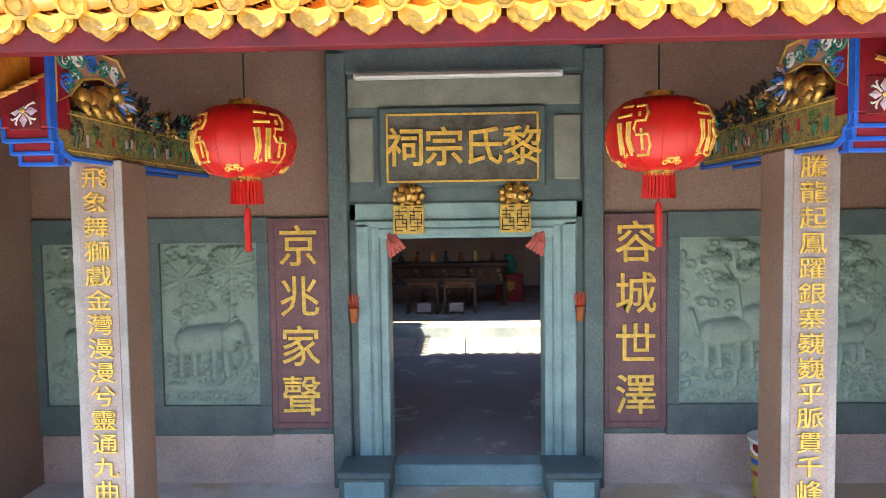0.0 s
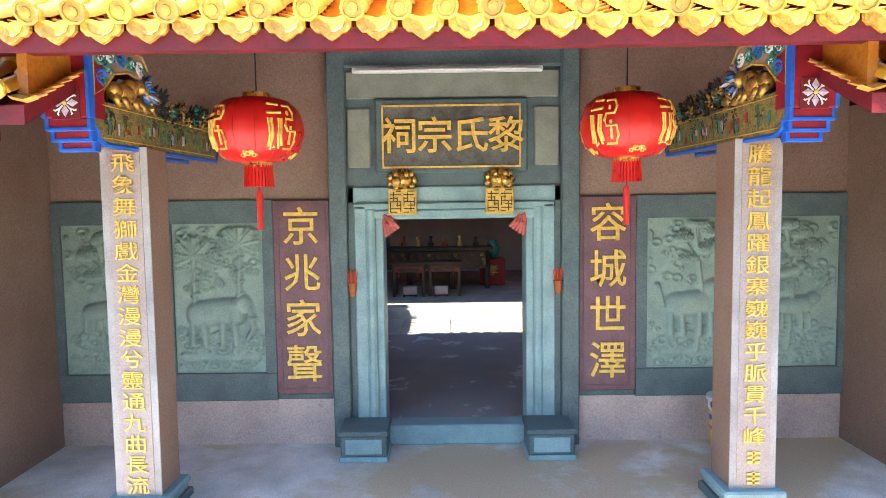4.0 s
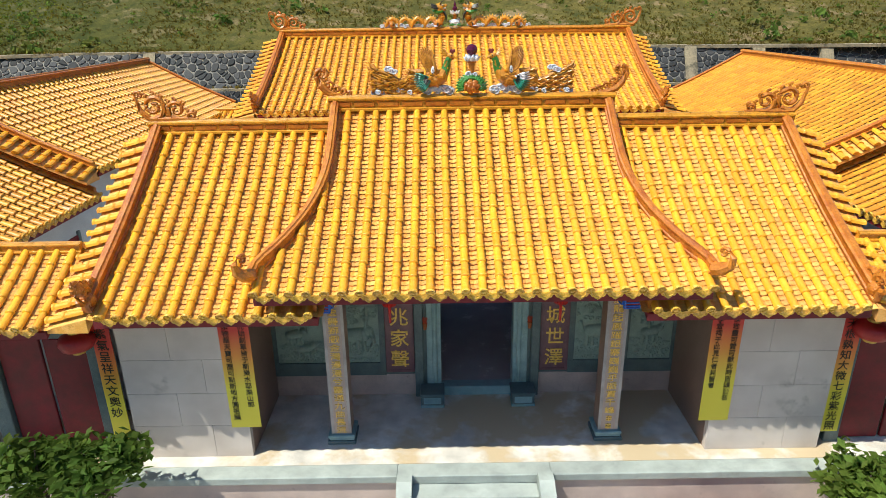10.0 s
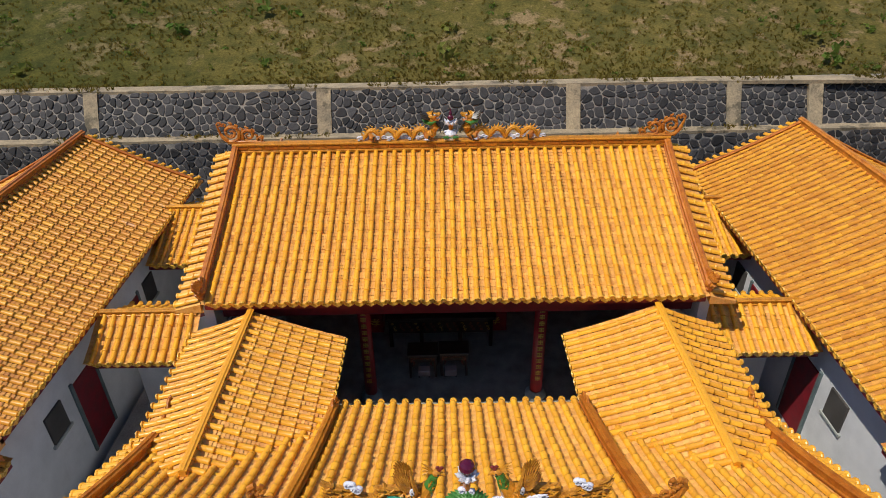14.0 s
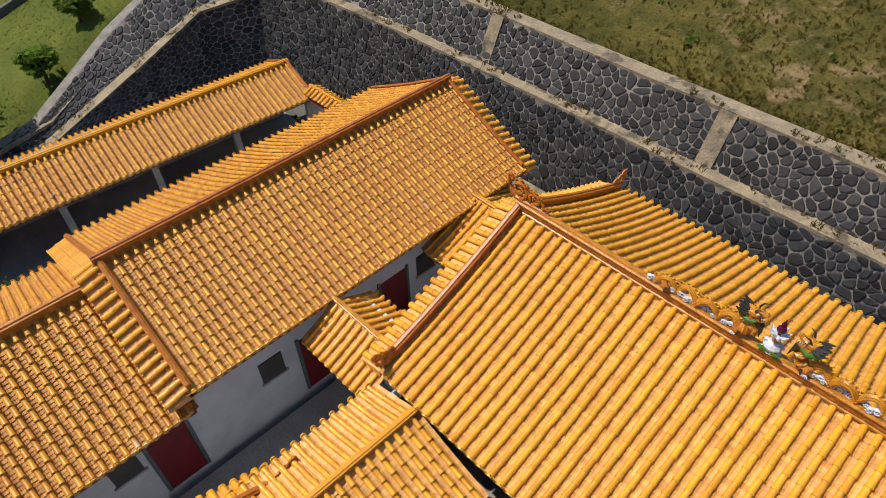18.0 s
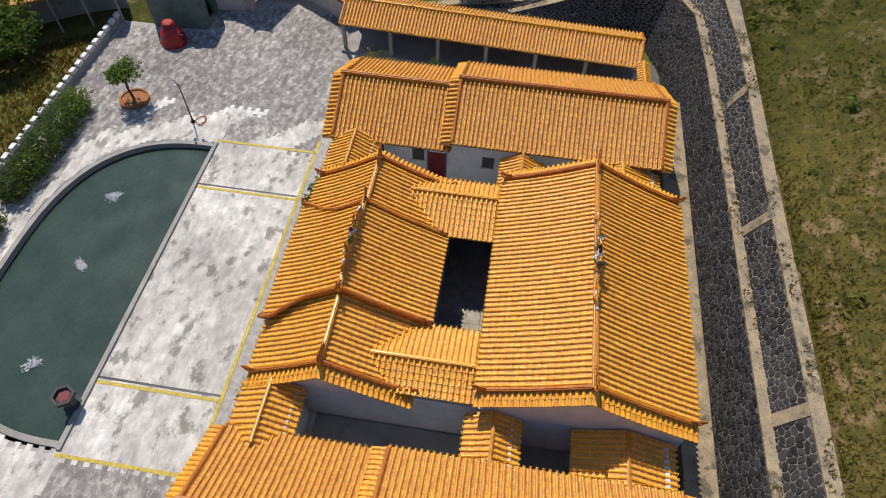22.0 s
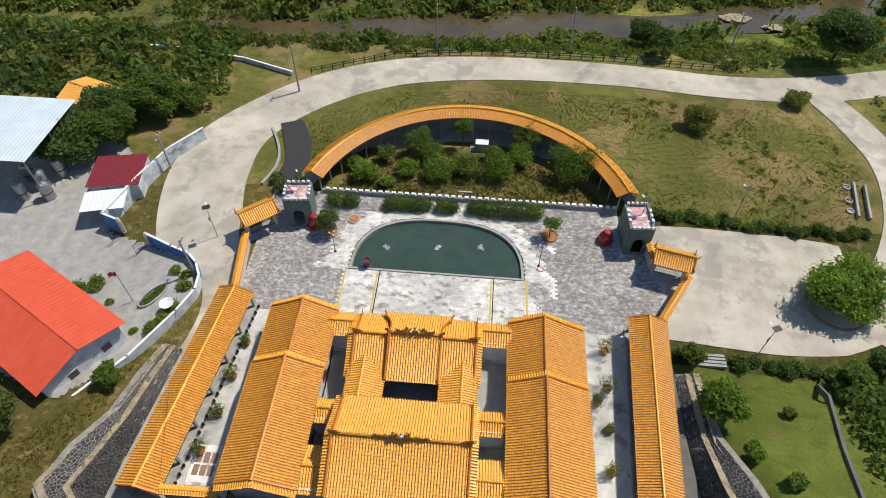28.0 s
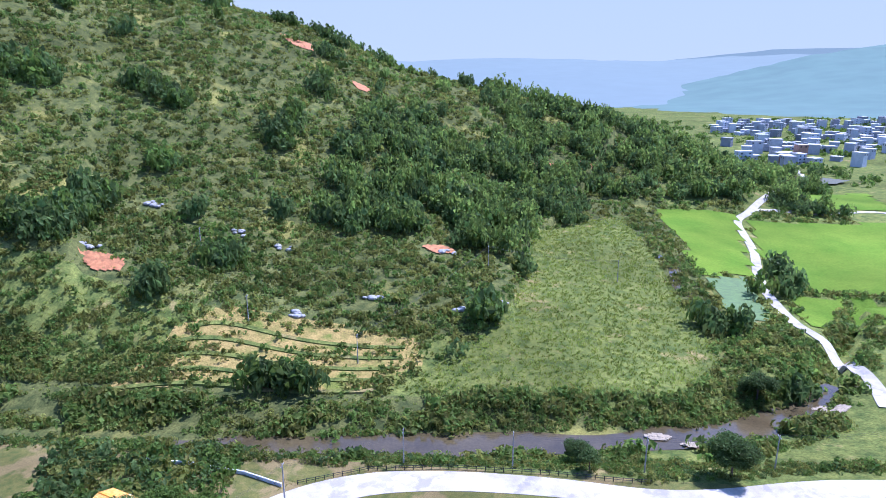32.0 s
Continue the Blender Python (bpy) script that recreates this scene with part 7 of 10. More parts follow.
# ---- inside the rear hall ----
def altar_table(x, y, w, label):
    t = thing("altar_table", label, "table", (x, y, REAR_Z), "altar tables")
    Form().box(-w / 2, w / 2, -0.3, 0.3, 0.82, 0.88, 0.01).part("tabletop", TIMBER, t)
    Form().box(-w / 2 + 0.05, w / 2 - 0.05, -0.28, -0.24, 0.62, 0.82, 0.01).part("carved_apron", TIMBER, t)
    C = Form()
    for k in range(11):
        u = (k - 5) * (w - 0.2) / 11
        spiral(C, (u, -0.285, 0.74), 0.035, 1.2, k, (-1) ** k, 0.008, Vector((1, 0, 0)), n=9)
    for e in (-1, 1):
        for k in range(5):
            spiral(C, (e * (w / 2 - 0.13 - 0.012 * k * (5 - k)), -0.285, 0.68 - 0.05 * k), 0.03, 1.2, k, e, 0.008, Vector((1, 0, 0)), n=9)
            C.tube([(e * (w / 2 - 0.1), -0.28, 0.7 - 0.05 * k), (e * (w / 2 - 0.17 + 0.02 * k), -0.28, 0.7 - 0.05 * k)], 0.012, 5)
    C.part("gilt_carving", ORANGE_CARVING, t, "orange painted openwork carving")
    for sx, sy in product((-1, 1), repeat=2):
        Form().box(sx * (w / 2 - 0.08) - 0.035, sx * (w / 2 - 0.08) + 0.035, sy * 0.24 - 0.035, sy * 0.24 + 0.035, 0, 0.82, 0.008).part("leg", TIMBER, t)


altar_table(-1.03, 9.88, 0.89, "dark carved altar table in the rear hall")
altar_table(-0.12, 9.93, 0.89, "dark carved altar table in the rear hall")
altar = thing("altar", "long dark carved altar with vessels in the rear hall", "altar", (-0.5, 11.3, REAR_Z))
Form().box(-1.7, 1.7, -0.35, 0.35, 1.05, 1.15, 0.015).part("altar_top", TIMBER, altar)
Form().box(-1.6, 1.6, -0.3, -0.22, 0.55, 1.05, 0.02).part("altar_front", TIMBER, altar)
for k in range(13):
    C = Form()
    for j in range(3):
        spiral(C, (-1.44 + 0.24 * k + 0.05 * (j - 1), -0.31, 0.92 - 0.11 * j), 0.05, 1.2, k + j, (-1) ** (k + j), 0.01, Vector((1, 0, 0)), n=9)
    C.part("carved_panel", ORANGE_CARVING if k % 3 else GOLD_DULL, altar, "painted carving")
for q in (-1.55, -0.6, 0.6, 1.55):
    Form().box(q - 0.06, q + 0.06, -0.3, 0.3, 0, 1.05, 0.01).part("altar_leg", TIMBER, altar)
for k, q in enumerate((-1.2, -0.75, -0.35, 0.0, 0.4, 0.8, 1.25)):
    vs = thing("altar_vessel", "small brass or gilt vessel on the altar", "vessel", (q - 0.5, 11.3, REAR_Z + 1.15), "altar vessels")
    Form().lathe([(0.05, 0), (0.09, 0.06), (0.05, 0.14), (0.03, 0.2), (0.06, 0.26 + 0.03 * (k % 2))], n=12).part("body", (BLACKISH, ORANGE_CARVING, GOLD_DULL)[k % 3], vs, smooth=True)
for q in (-1.0, -0.21):
    st = thing("kneeling_stool", "low pale pink kneeling stool before the tables", "stool", (q, 9.72, REAR_Z), "kneeling stools")
    Form().box(-0.17, 0.17, -0.13, 0.13, 0.05, 0.26, 0.02).part("cushion", GRANITE, st)
    for sx in (-0.15, 0.15):
        Form().box(sx - 0.02, sx + 0.02, -0.11, 0.11, 0, 0.05).part("foot", TIMBER, st)
for q, w in ((1.25, 0.72), (-2.6, 0.5)):
    bx = thing("offering_box", "red offering box with a gilt character", "box", (q, 12.0, REAR_Z), "offering boxes")
    Form().box(-w / 2, w / 2, -0.25, 0.25, 0, 0.75, 0.02).part("body", RED, bx)
    lettering(bx, "孝", (0, -0.256, 0.42), 0.3, GOLD, extrude=0.004)
    Form().lathe([(0.1, 0.75), (0.2, 0.9), (0.22, 1.05), (0.12, 1.2), (0.16, 1.28)], n=14).part("urn", TEAL, bx, "green glazed urn", smooth=True)
for q in (-2.48, 2.18):
    rc = thing("red_column", "round red hall column with a stone base and a couplet board", "column", (q, 8.85, REAR_Z), "hall columns")
    Form().lathe([(0.3, 0), (0.3, 0.08), (0.24, 0.16), (0.2, 0.22)], n=18).part("base", KERB, rc)
    Form().lathe([(0.17, 0.22), (0.17, 3.9)], n=18).part("shaft", RED, rc, smooth=True)
    lettering(rc, "*" * 12, (0, -0.178, 3.1), 0.19, GOLD_DULL, extrude=0.004)
for q in (2.45, 2.95, -2.75):
    bn = thing("hanging_banner", "red vertical banner with gold characters in the rear hall", "banner", (q, 13.2, 0), "hall banners")
    Form().box(-0.16, 0.16, -0.012, 0.012, 0.9, 3.2).part("cloth", RED, bn)
    lettering(bn, "*" * 9, (0, -0.014, 3.0), 0.2, GOLD, extrude=0.002)

# ---- things on the porch ----
bucket = thing("bucket", "tall red plastic bucket with yellow labels and a white rim", "bucket", (2.55, -0.42, 0))
Form().lathe([(0.14, 0.02), (0.15, 0.0), (0.19, 0.55), (0.18, 0.55), (0.14, 0.04)], n=24).part("body", RED, bucket, smooth=True)
Form().lathe([(0.185, 0.54), (0.205, 0.545), (0.205, 0.575), (0.18, 0.575)], n=24).part("rim", WHITE, bucket, "white rim")
for z0, z1, mat in ((0.08, 0.26, YELLOW_LINE), (0.3, 0.36, YELLOW_LINE), (0.36, 0.41, PAINT_BLUE), (0.41, 0.45, YELLOW_LINE)):
    Form().lathe([(0.153 + 0.0727 * z0, z0), (0.153 + 0.0727 * z1, z1)], n=24).part("label_band", mat, bucket, "printed label band")
Form().tube([(-0.2, -0.02, 0.55), (-0.215, -0.06, 0.5), (-0.2, -0.1, 0.47), (-0.1, -0.19, 0.46)], 0.012, 6).part("handle", WHITE, bucket, "white plastic handle")


# ---- ridge figures ----
def figure(name, label, forms, at, group=""):
    """A figure as one mesh with several enamels."""
    F, idx, mats = Form(), [], []
    for f, m in forms:
        F.add(f.v, f.f)
        if m not in mats:
            mats.append(m)
        idx += [mats.index(m)] * len(f.f)
    ob = link(name, F.v, F.f, mats[0])
    for m in mats[1:]:
        ob.data.materials.append(m)
    ob.data.polygons.foreach_set("material_index", idx)
    ob.matrix_basis = pose(*at)
    return tagged(ob, label, "statue", group)


def cloud(white, line, x, n, w, rng, z=0.05, r=0.065):
    """A low bank of curled cloud: flat white lobes with a violet line wound on each."""
    for k in range(n):
        c = Vector((x + w * (2 * (k + 0.5) / n - 1) + rng.uniform(-0.02, 0.02), rng.uniform(-0.03, 0.03), z + rng.uniform(-0.01, 0.04)))
        q = r * rng.uniform(0.8, 1.15)
        white.ball(c, q, 9, (1.15, 0.75, 0.8))
        spiral(line, c + Vector((0, -0.72 * q, 0)), q * 0.8, 1.5, rng.uniform(0, 6), rng.choice((-1, 1)), 0.007, Vector((1, 0, 0)), n=12)
        spiral(white, c + Vector((0, -0.7 * q, 0)), q * 1.0, 1.3, rng.uniform(0, 6), 1, 0.016, Vector((1, 0, 0)), n=10)


RIDGE_TOP = FC_Z + 0.3
for s in (-1, 1):
    rng = random.Random(3)
    body, plume, neck, fan, white, line, red, dark = (Form() for _ in range(8))

    def p3(x, y, z):
        return Vector((s * x, y, z))
    body.tube([p3(0.86, 0, 0.2), p3(0.76, 0, 0.25), p3(0.64, 0, 0.25), p3(0.54, 0, 0.31), p3(0.48, 0, 0.42)], [0.07, 0.13, 0.15, 0.12, 0.085], 10)
    for k in range(26):
        u, a = rng.random(), rng.uniform(-1.2, 1.2)
        c = p3(0.82 - 0.3 * u, -0.13 * math.cos(a), 0.25 + 0.13 * math.sin(a) + 0.08 * u)
        body.tube([c, c + p3(0.07, -0.012, -0.015)], [0.03, 0.008], 5)
    neck.tube([p3(0.51, 0, 0.36), p3(0.455, 0, 0.47), p3(0.43, 0, 0.58), p3(0.4, 0, 0.63)], [0.095, 0.072, 0.058, 0.055], 9)
    for k in range(14):
        c = p3(0.5 - 0.006 * k, -0.07 + 0.002 * k, 0.36 + 0.018 * k) + Vector((rng.uniform(-0.04, 0.04), 0, 0))
        (neck if k % 3 else body).tube([c, c + p3(0.02, -0.016, -0.05)], [0.024, 0.005], 5)
    body.ball(p3(0.385, 0, 0.66), 0.058, 9, (1.15, 0.9, 0.95)).tube([p3(0.345, 0, 0.655), p3(0.29, 0, 0.63), p3(0.27, 0, 0.6)], [0.032, 0.018, 0.005], 6)
    for k in range(4):
        body.tube([p3(0.42, 0, 0.67), p3(0.5, 0.01 * (k - 1.5), 0.68 + 0.03 * k), p3(0.57, 0.02 * (k - 1.5), 0.66 + 0.05 * k)], [0.02, 0.016, 0.004], 5)
    for u, w, r in ((0.35, 0.725, 0.035), (0.32, 0.75, 0.03), (0.37, 0.755, 0.03), (0.34, 0.62, 0.022)):
        red.ball(p3(u, 0, w), r, 7, (1, 0.7, 1))
    dark.ball(p3(0.365, -0.05, 0.67), 0.013, 6)
    # one upright fan of long feathers a side, over a shoulder with pale scales
    for k in range(12):
        a = math.radians(86 - 5.2 * k)
        l = 0.46 - 0.012 * abs(k - 4) ** 1.6
        for y in (-0.07, 0.07):
            q = p3(0.72, y, 0.38)
            d = p3(math.cos(a) * 0.85, 0, math.sin(a) * 1.06)
            plume.tube([q + d * 0.05, q + d * (l * 0.6) + Vector((0, y * 0.2, 0)), q + d * l + Vector((0, -y * 0.1, 0))], [0.02, 0.026, 0.007], 6)
            red.tube([q + d * 0.1 + Vector((0, y * 0.3, 0)), q + d * (l * 0.9) + Vector((0, y * 0.22, 0))], [0.004, 0.003], 4)
    plume.tube([p3(0.68, -0.09, 0.3), p3(0.655, -0.1, 0.45), p3(0.69, -0.08, 0.6), p3(0.72, -0.06, 0.78)], [0.03, 0.035, 0.03, 0.012], 7)
    white.ball(p3(0.69, -0.105, 0.42), 0.065, 9, (0.75, 0.4, 1.25))
    for u, w in ((0.67, 0.46), (0.7, 0.43), (0.68, 0.39), (0.71, 0.37)):
        dark.ball(p3(u, -0.13, w), 0.011, 6)
    for k in range(10):
        a = math.radians(24 - 9 * k)
        q = p3(0.74, -0.1, 0.27)
        (white if s > 0 and k < 4 else fan).tube([q, q + p3(0.2 * math.cos(a), -0.04, 0.2 * math.sin(a)), q + p3(0.31 * math.cos(a), -0.03, 0.27 * math.sin(a))], [0.028, 0.032, 0.006], 6)
        dark.tube([q + p3(0.06 * math.cos(a), -0.05, 0.06 * math.sin(a) + 0.02), q + p3(0.28 * math.cos(a), -0.06, 0.25 * math.sin(a) + 0.012)], [0.007, 0.004], 4)
    # the low openwork tail: wavy bands one over another, with flames along the upper edge
    for q in range(6):
        pts = []
        for t in range(15):
            u = t / 14
            top = 0.42 - 0.14 * math.sin(math.pi * min(1, u * 1.35)) ** 2 * (u > 0.3) + 0.1 * max(0, u - 0.75) * 4
            pts.append(p3(0.86 + 0.96 * u, 0.012 * math.sin(3 * u + q), 0.05 + (top - 0.08) * q / 5 * (1 - 0.12 * u) + 0.018 * math.sin(9 * u + 1.3 * q)))
        (plume if q % 2 else body).tube(pts, [0.046 - 0.014 * t / 14 for t in range(15)], 6)
        for t in range(1, 14, 2):
            c = pts[t] + Vector((0, -0.04, 0))
            body.tube([c, c + p3(0.06, -0.01, 0.03 * (-1) ** (t // 2 + q)), c + p3(0.12, 0.0, 0.01)], [0.02, 0.018, 0.004], 5)
            if q % 2 == 0:
                red.tube([c + p3(0.01, 0.004, -0.035), c + p3(0.07, 0.004, -0.02)], [0.007, 0.004], 4)
        if q == 5:
            for t in range(2, 15):
                c = pts[t]
                plume.tube([c, c + p3(0.05, 0, 0.03), c + p3(0.07 + 0.04 * (t % 2), 0, 0.06 + 0.06 * (t % 5 == 2))], [0.034, 0.026, 0.004], 6)
    for k in range(5):
        c = p3(1.72, 0, 0.08 + 0.09 * k)
        plume.tube([c, c + p3(0.09, 0, 0.05), c + p3(0.15, 0, 0.14)], [0.04, 0.03, 0.004], 6)
    cloud(white, line, s * 0.62, 8, 0.27, rng, 0.07, 0.075)
    cloud(white, line, s * 0.5, 3, 0.14, rng, 0.05, 0.07)
    cloud(white, line, s * 1.22, 4, 0.12, rng, 0.045, 0.05)
    cloud(white, line, s * 1.72, 4, 0.1, rng, 0.04, 0.045)
    cloud(white, line, s * 1.48, 4, 0.09, rng, 0.41, 0.05)
    figure("phoenix_statue", "glazed ochre phoenix figure with green neck and raised wing", [(body, RIDGE_Y), (plume, FEATHER), (neck, LEAF_ENAMEL), (fan, TEAL), (white, CREAM), (line, CLOUD_LINE), (red, MAROON_ENAMEL), (dark, BLACKISH)], (AX, 0.92, RIDGE_TOP), "phoenixes on the front ridge")
    # rear dragons: a row of arches with a comb, a raised head towards the middle
    body, comb, green, white, line, dark, paw = (Form() for _ in range(7))
    pts, rad = [], []
    for k in range(73):
        u = k / 72
        pts.append(p3(0.6 + 1.72 * u, 0.03 * math.sin(12 * u), 0.03 + 0.25 * abs(math.sin(math.pi * u * 4)) ** 0.75))
        rad.append(0.085 - 0.024 * u)
    pts.append(p3(2.4, 0, 0.2))
    rad.append(0.02)
    body.tube(pts, rad, 9)
    for k in range(3, 72, 2):
        c, r = pts[k], rad[k]
        d = (pts[k + 1] - pts[k - 1]).normalized()
        n = Vector((-d.z, 0, d.x)) * (1 if d.x > 0 else -1)
        if c.z > 0.1:
            comb.tube([c + n * r * 0.8, c + n * (r + 0.03) + d * (0.02 * s), c + n * (r + 0.075) + p3(0.03, 0, 0)], [0.022, 0.016, 0.003], 5)
    for k in range(2, 70):
        for a in (-0.7, 0.0, 0.7):
            c = pts[k] + Vector((0, -rad[k] * 0.92 * math.cos(a), rad[k] * 0.85 * math.sin(a)))
            comb.ball(c, 0.016, 5, (1, 0.6, 1))
    marks = [(F, len(F.v)) for F in (body, comb, green, white, dark, paw)]
    body.tube([p3(0.62, 0, 0.05), p3(0.52, 0, 0.14), p3(0.46, 0, 0.28), p3(0.52, 0, 0.42), p3(0.55, 0, 0.48)], [0.08, 0.1, 0.1, 0.09, 0.08], 9)
    body.ball(p3(0.52, 0, 0.52), 0.1, 9, (1.25, 0.85, 0.75)).tube([p3(0.48, 0, 0.54), p3(0.38, 0, 0.56), p3(0.34, 0, 0.6)], [0.07, 0.05, 0.03], 7)
    paw.tube([p3(0.46, -0.03, 0.46), p3(0.39, -0.03, 0.45), p3(0.35, -0.03, 0.48)], [0.045, 0.03, 0.015], 6)
    for k in range(5):
        white.tube([p3(0.36 + 0.03 * k, -0.05, 0.52), p3(0.355 + 0.03 * k, -0.055, 0.485)], [0.009, 0.003], 4)
        white.tube([p3(0.6 + 0.012 * k, -0.1, 0.05), p3(0.57 + 0.03 * k, -0.13, 0.02)], [0.014, 0.003], 4)
        comb.tube([p3(0.5 + 0.02 * k, 0, 0.58), p3(0.5 + 0.03 * k, 0, 0.66 - 0.01 * k)], [0.025, 0.004], 5)
    white.ball(p3(0.45, -0.07, 0.58), 0.02, 7)
    dark.ball(p3(0.445, -0.088, 0.58), 0.01, 6)
    green.tube([p3(0.42, -0.05, 0.43), p3(0.53, -0.06, 0.39), p3(0.65, -0.03, 0.42), p3(0.7, 0, 0.46)], [0.02, 0.055, 0.05, 0.015], 7)
    for k in range(9):
        y = -0.09 + 0.0225 * k
        dark.tube([p3(0.56, y * 0.6, 0.5 + 0.02 * (k % 3)), p3(0.66, y, 0.5 + 0.035 * (k % 3)), p3(0.74 - 0.02 * (k % 2), y, 0.54 + 0.04 * (k % 3))], [0.035, 0.03, 0.008], 5)
        dark.tube([p3(0.43, y * 0.4, 0.43), p3(0.36, y * 0.5, 0.33 - 0.02 * (k % 2)), p3(0.33, y * 0.6, 0.2 - 0.03 * (k % 3))], [0.028, 0.026, 0.006], 5)
    for y in (-0.05, 0.05):
        dark.tube([p3(0.5, y, 0.59), p3(0.47, y * 1.5, 0.67), p3(0.4, y * 1.8, 0.7)], [0.018, 0.014, 0.004], 5)
    for F, m in marks:
        F.v[m:] = [(s * 0.55 + (x - s * 0.55) * 1.3, y * 1.4, 0.02 + (z - 0.02) * 1.2) for x, y, z in F.v[m:]]
    for lx in (0.62, 2.1):
        paw.ball(p3(lx, -0.1, 0.09), 0.085, 8, (1.1, 0.8, 0.9)).tube([p3(lx + 0.08, -0.03, 0.2), p3(lx, -0.1, 0.1)], [0.06, 0.07], 7)
        dark.tube([p3(lx - 0.05, -0.16, 0.14), p3(lx - 0.02, -0.17, 0.02)], [0.03, 0.012], 5)
    for x, n, w in ((0.5, 2, 0.08), (0.82, 3, 0.1), (1.02, 3, 0.11), (1.25, 3, 0.09), (1.45, 3, 0.11), (1.68, 3, 0.1), (1.88, 3, 0.11), (2.34, 5, 0.17)):
        cloud(white, line, s * x, n, w, rng, 0.05, 0.055)
    figure("dragon_statue", "glazed orange dragon figure with black mane winding over white clouds", [(body, RIDGE_Y), (comb, GLAZE), (green, LEAF_ENAMEL), (white, CREAM), (line, CLOUD_LINE), (dark, BLACKISH), (paw, SCROLL)], (-0.11, 11.67, RZ + 0.3), "dragons on the rear ridge")
rng = random.Random(9)
rose, leafy, pot, lotus, orb, line = (Form() for _ in range(6))
for ring, (r, n) in enumerate(((0.13, 7), (0.09, 6), (0.05, 4))):
    for k in range(n):
        a = 2 * math.pi * k / n + ring
        rose.ball((r * math.cos(a), -0.1 - 0.025 * ring, 0.14 + r * 0.8 * math.sin(a)), 0.055, 7, (1, 0.45, 0.85))
for k in range(17):
    a = math.radians(-12 + 12.8 * k)
    for r0, r1, y in ((0.1, 0.3, 0.0), (0.08, 0.24, -0.06)):
        leafy.tube([(r0 * math.cos(a), y, 0.12 + r0 * math.sin(a)), ((r0 + r1) * 0.55 * math.cos(a), y - 0.03, 0.12 + (r0 + r1) * 0.5 * math.sin(a)), (r1 * math.cos(a + 0.12), y, 0.12 + 0.85 * r1 * math.sin(a + 0.12))], [0.035, 0.04, 0.005], 6)
cloud(lotus, line, 0, 3, 0.09, rng, 0.35, 0.05)
pot.lathe([(0.045, 0.36), (0.05, 0.46), (0.062, 0.52), (0.085, 0.54), (0.085, 0.57), (0.05, 0.58)], n=12)
for k in range(16):
    a = 2 * math.pi * k / 8 + (0.2 if k >= 8 else 0)
    h = 0.04 if k >= 8 else 0.0
    lotus.tube([(0.03 * math.cos(a), 0.03 * math.sin(a), 0.58), (0.1 * math.cos(a), 0.1 * math.sin(a), 0.6 + h), ((0.16 - h) * math.cos(a), (0.16 - h) * math.sin(a), 0.65 + h)], [0.03, 0.036, 0.004], 6)
orb.ball((0, 0, 0.76), 0.105, 16)
figure("lotus_finial", "glazed rose and lotus finial with a purple ball", [(rose, RIDGE), (leafy, LEAF_ENAMEL), (pot, SCROLL), (lotus, CREAM), (orb, BALL), (line, CLOUD_LINE)], (AX, 0.92, RIDGE_TOP))
vase, lotus, pot, orb, line = (Form() for _ in range(5))
lotus.lathe([(0.1, -0.02), (0.16, 0.05), (0.15, 0.1), (0.17, 0.17), (0.12, 0.24), (0.07, 0.27)], n=12)
for k in range(7):
    a = math.radians(30 * k)
    vase.tube([(0.1 * math.cos(a), -0.12, 0.09), (0.21 * math.cos(a), -0.13, 0.09 + 0.05 * math.sin(a))], [0.045, 0.02], 6)
cloud(lotus, line, 0, 4, 0.15, rng, 0.2, 0.08)
cloud(lotus, line, 0, 4, 0.15, rng, 0.0, 0.08)
pot.lathe([(0.055, 0.26), (0.06, 0.36), (0.08, 0.43), (0.05, 0.46)], n=12)
for k in range(8):
    a = 2 * math.pi * (k + 0.5) / 8
    lotus.tube([(0.04 * math.cos(a), 0.04 * math.sin(a), 0.44), (0.13 * math.cos(a), 0.13 * math.sin(a), 0.47), (0.18 * math.cos(a), 0.18 * math.sin(a), 0.56)], [0.035, 0.045, 0.004], 6)
orb.ball((0, 0, 0.6), 0.085, 14)
orb.lathe([(0.035, 0.67), (0.05, 0.72), (0.02, 0.8), (0.008, 0.86)], n=10)
figure("lotus_finial", "glazed lotus finial with purple ball on a cloud vase", [(vase, LEAF_ENAMEL), (lotus, CREAM), (pot, SCROLL), (orb, BALL), (line, CLOUD_LINE)], (-0.11, 11.67, RZ + 0.28))


def leaf_cloud(name, blobs, count, size, mat, parent=None, label="", kind="", seed=1, shell=0.55, flat=0.35):
    """Many small bent leaves scattered through a set of uneven blobs (x, y, z, rx, ry, rz)."""
    rng = np.random.RandomState(seed)
    B = np.array(blobs, float)
    wgt = (B[:, 3] * B[:, 4]) ** 1.0
    pick = rng.choice(len(B), count, p=wgt / wgt.sum())
    d = rng.normal(size=(count, 3))
    d /= np.linalg.norm(d, axis=1)[:, None]
    r = shell + (1 - shell) * rng.uniform(size=count) ** 0.6
    r *= 1 + 0.18 * rng.normal(size=count)
    c = B[pick, :3] + d * r[:, None] * B[pick, 3:6]
    u = rng.normal(size=(count, 3))
    u[:, 2] *= flat
    u /= np.linalg.norm(u, axis=1)[:, None]
    n = d + rng.normal(size=(count, 3)) * 0.7
    w = np.cross(n, u)
    w /= np.linalg.norm(w, axis=1)[:, None] + 1e-9
    s = size * rng.uniform(0.6, 1.3, count)[:, None]
    P = np.stack([c - u * s, c + w * s * 0.5 + d * s * 0.12, c + u * s, c - w * s * 0.5 + d * s * 0.12], 1).reshape(-1, 3)
    return many(name, P, [(0, 1, 2, 3)], count, 4, mat, parent, label, kind)


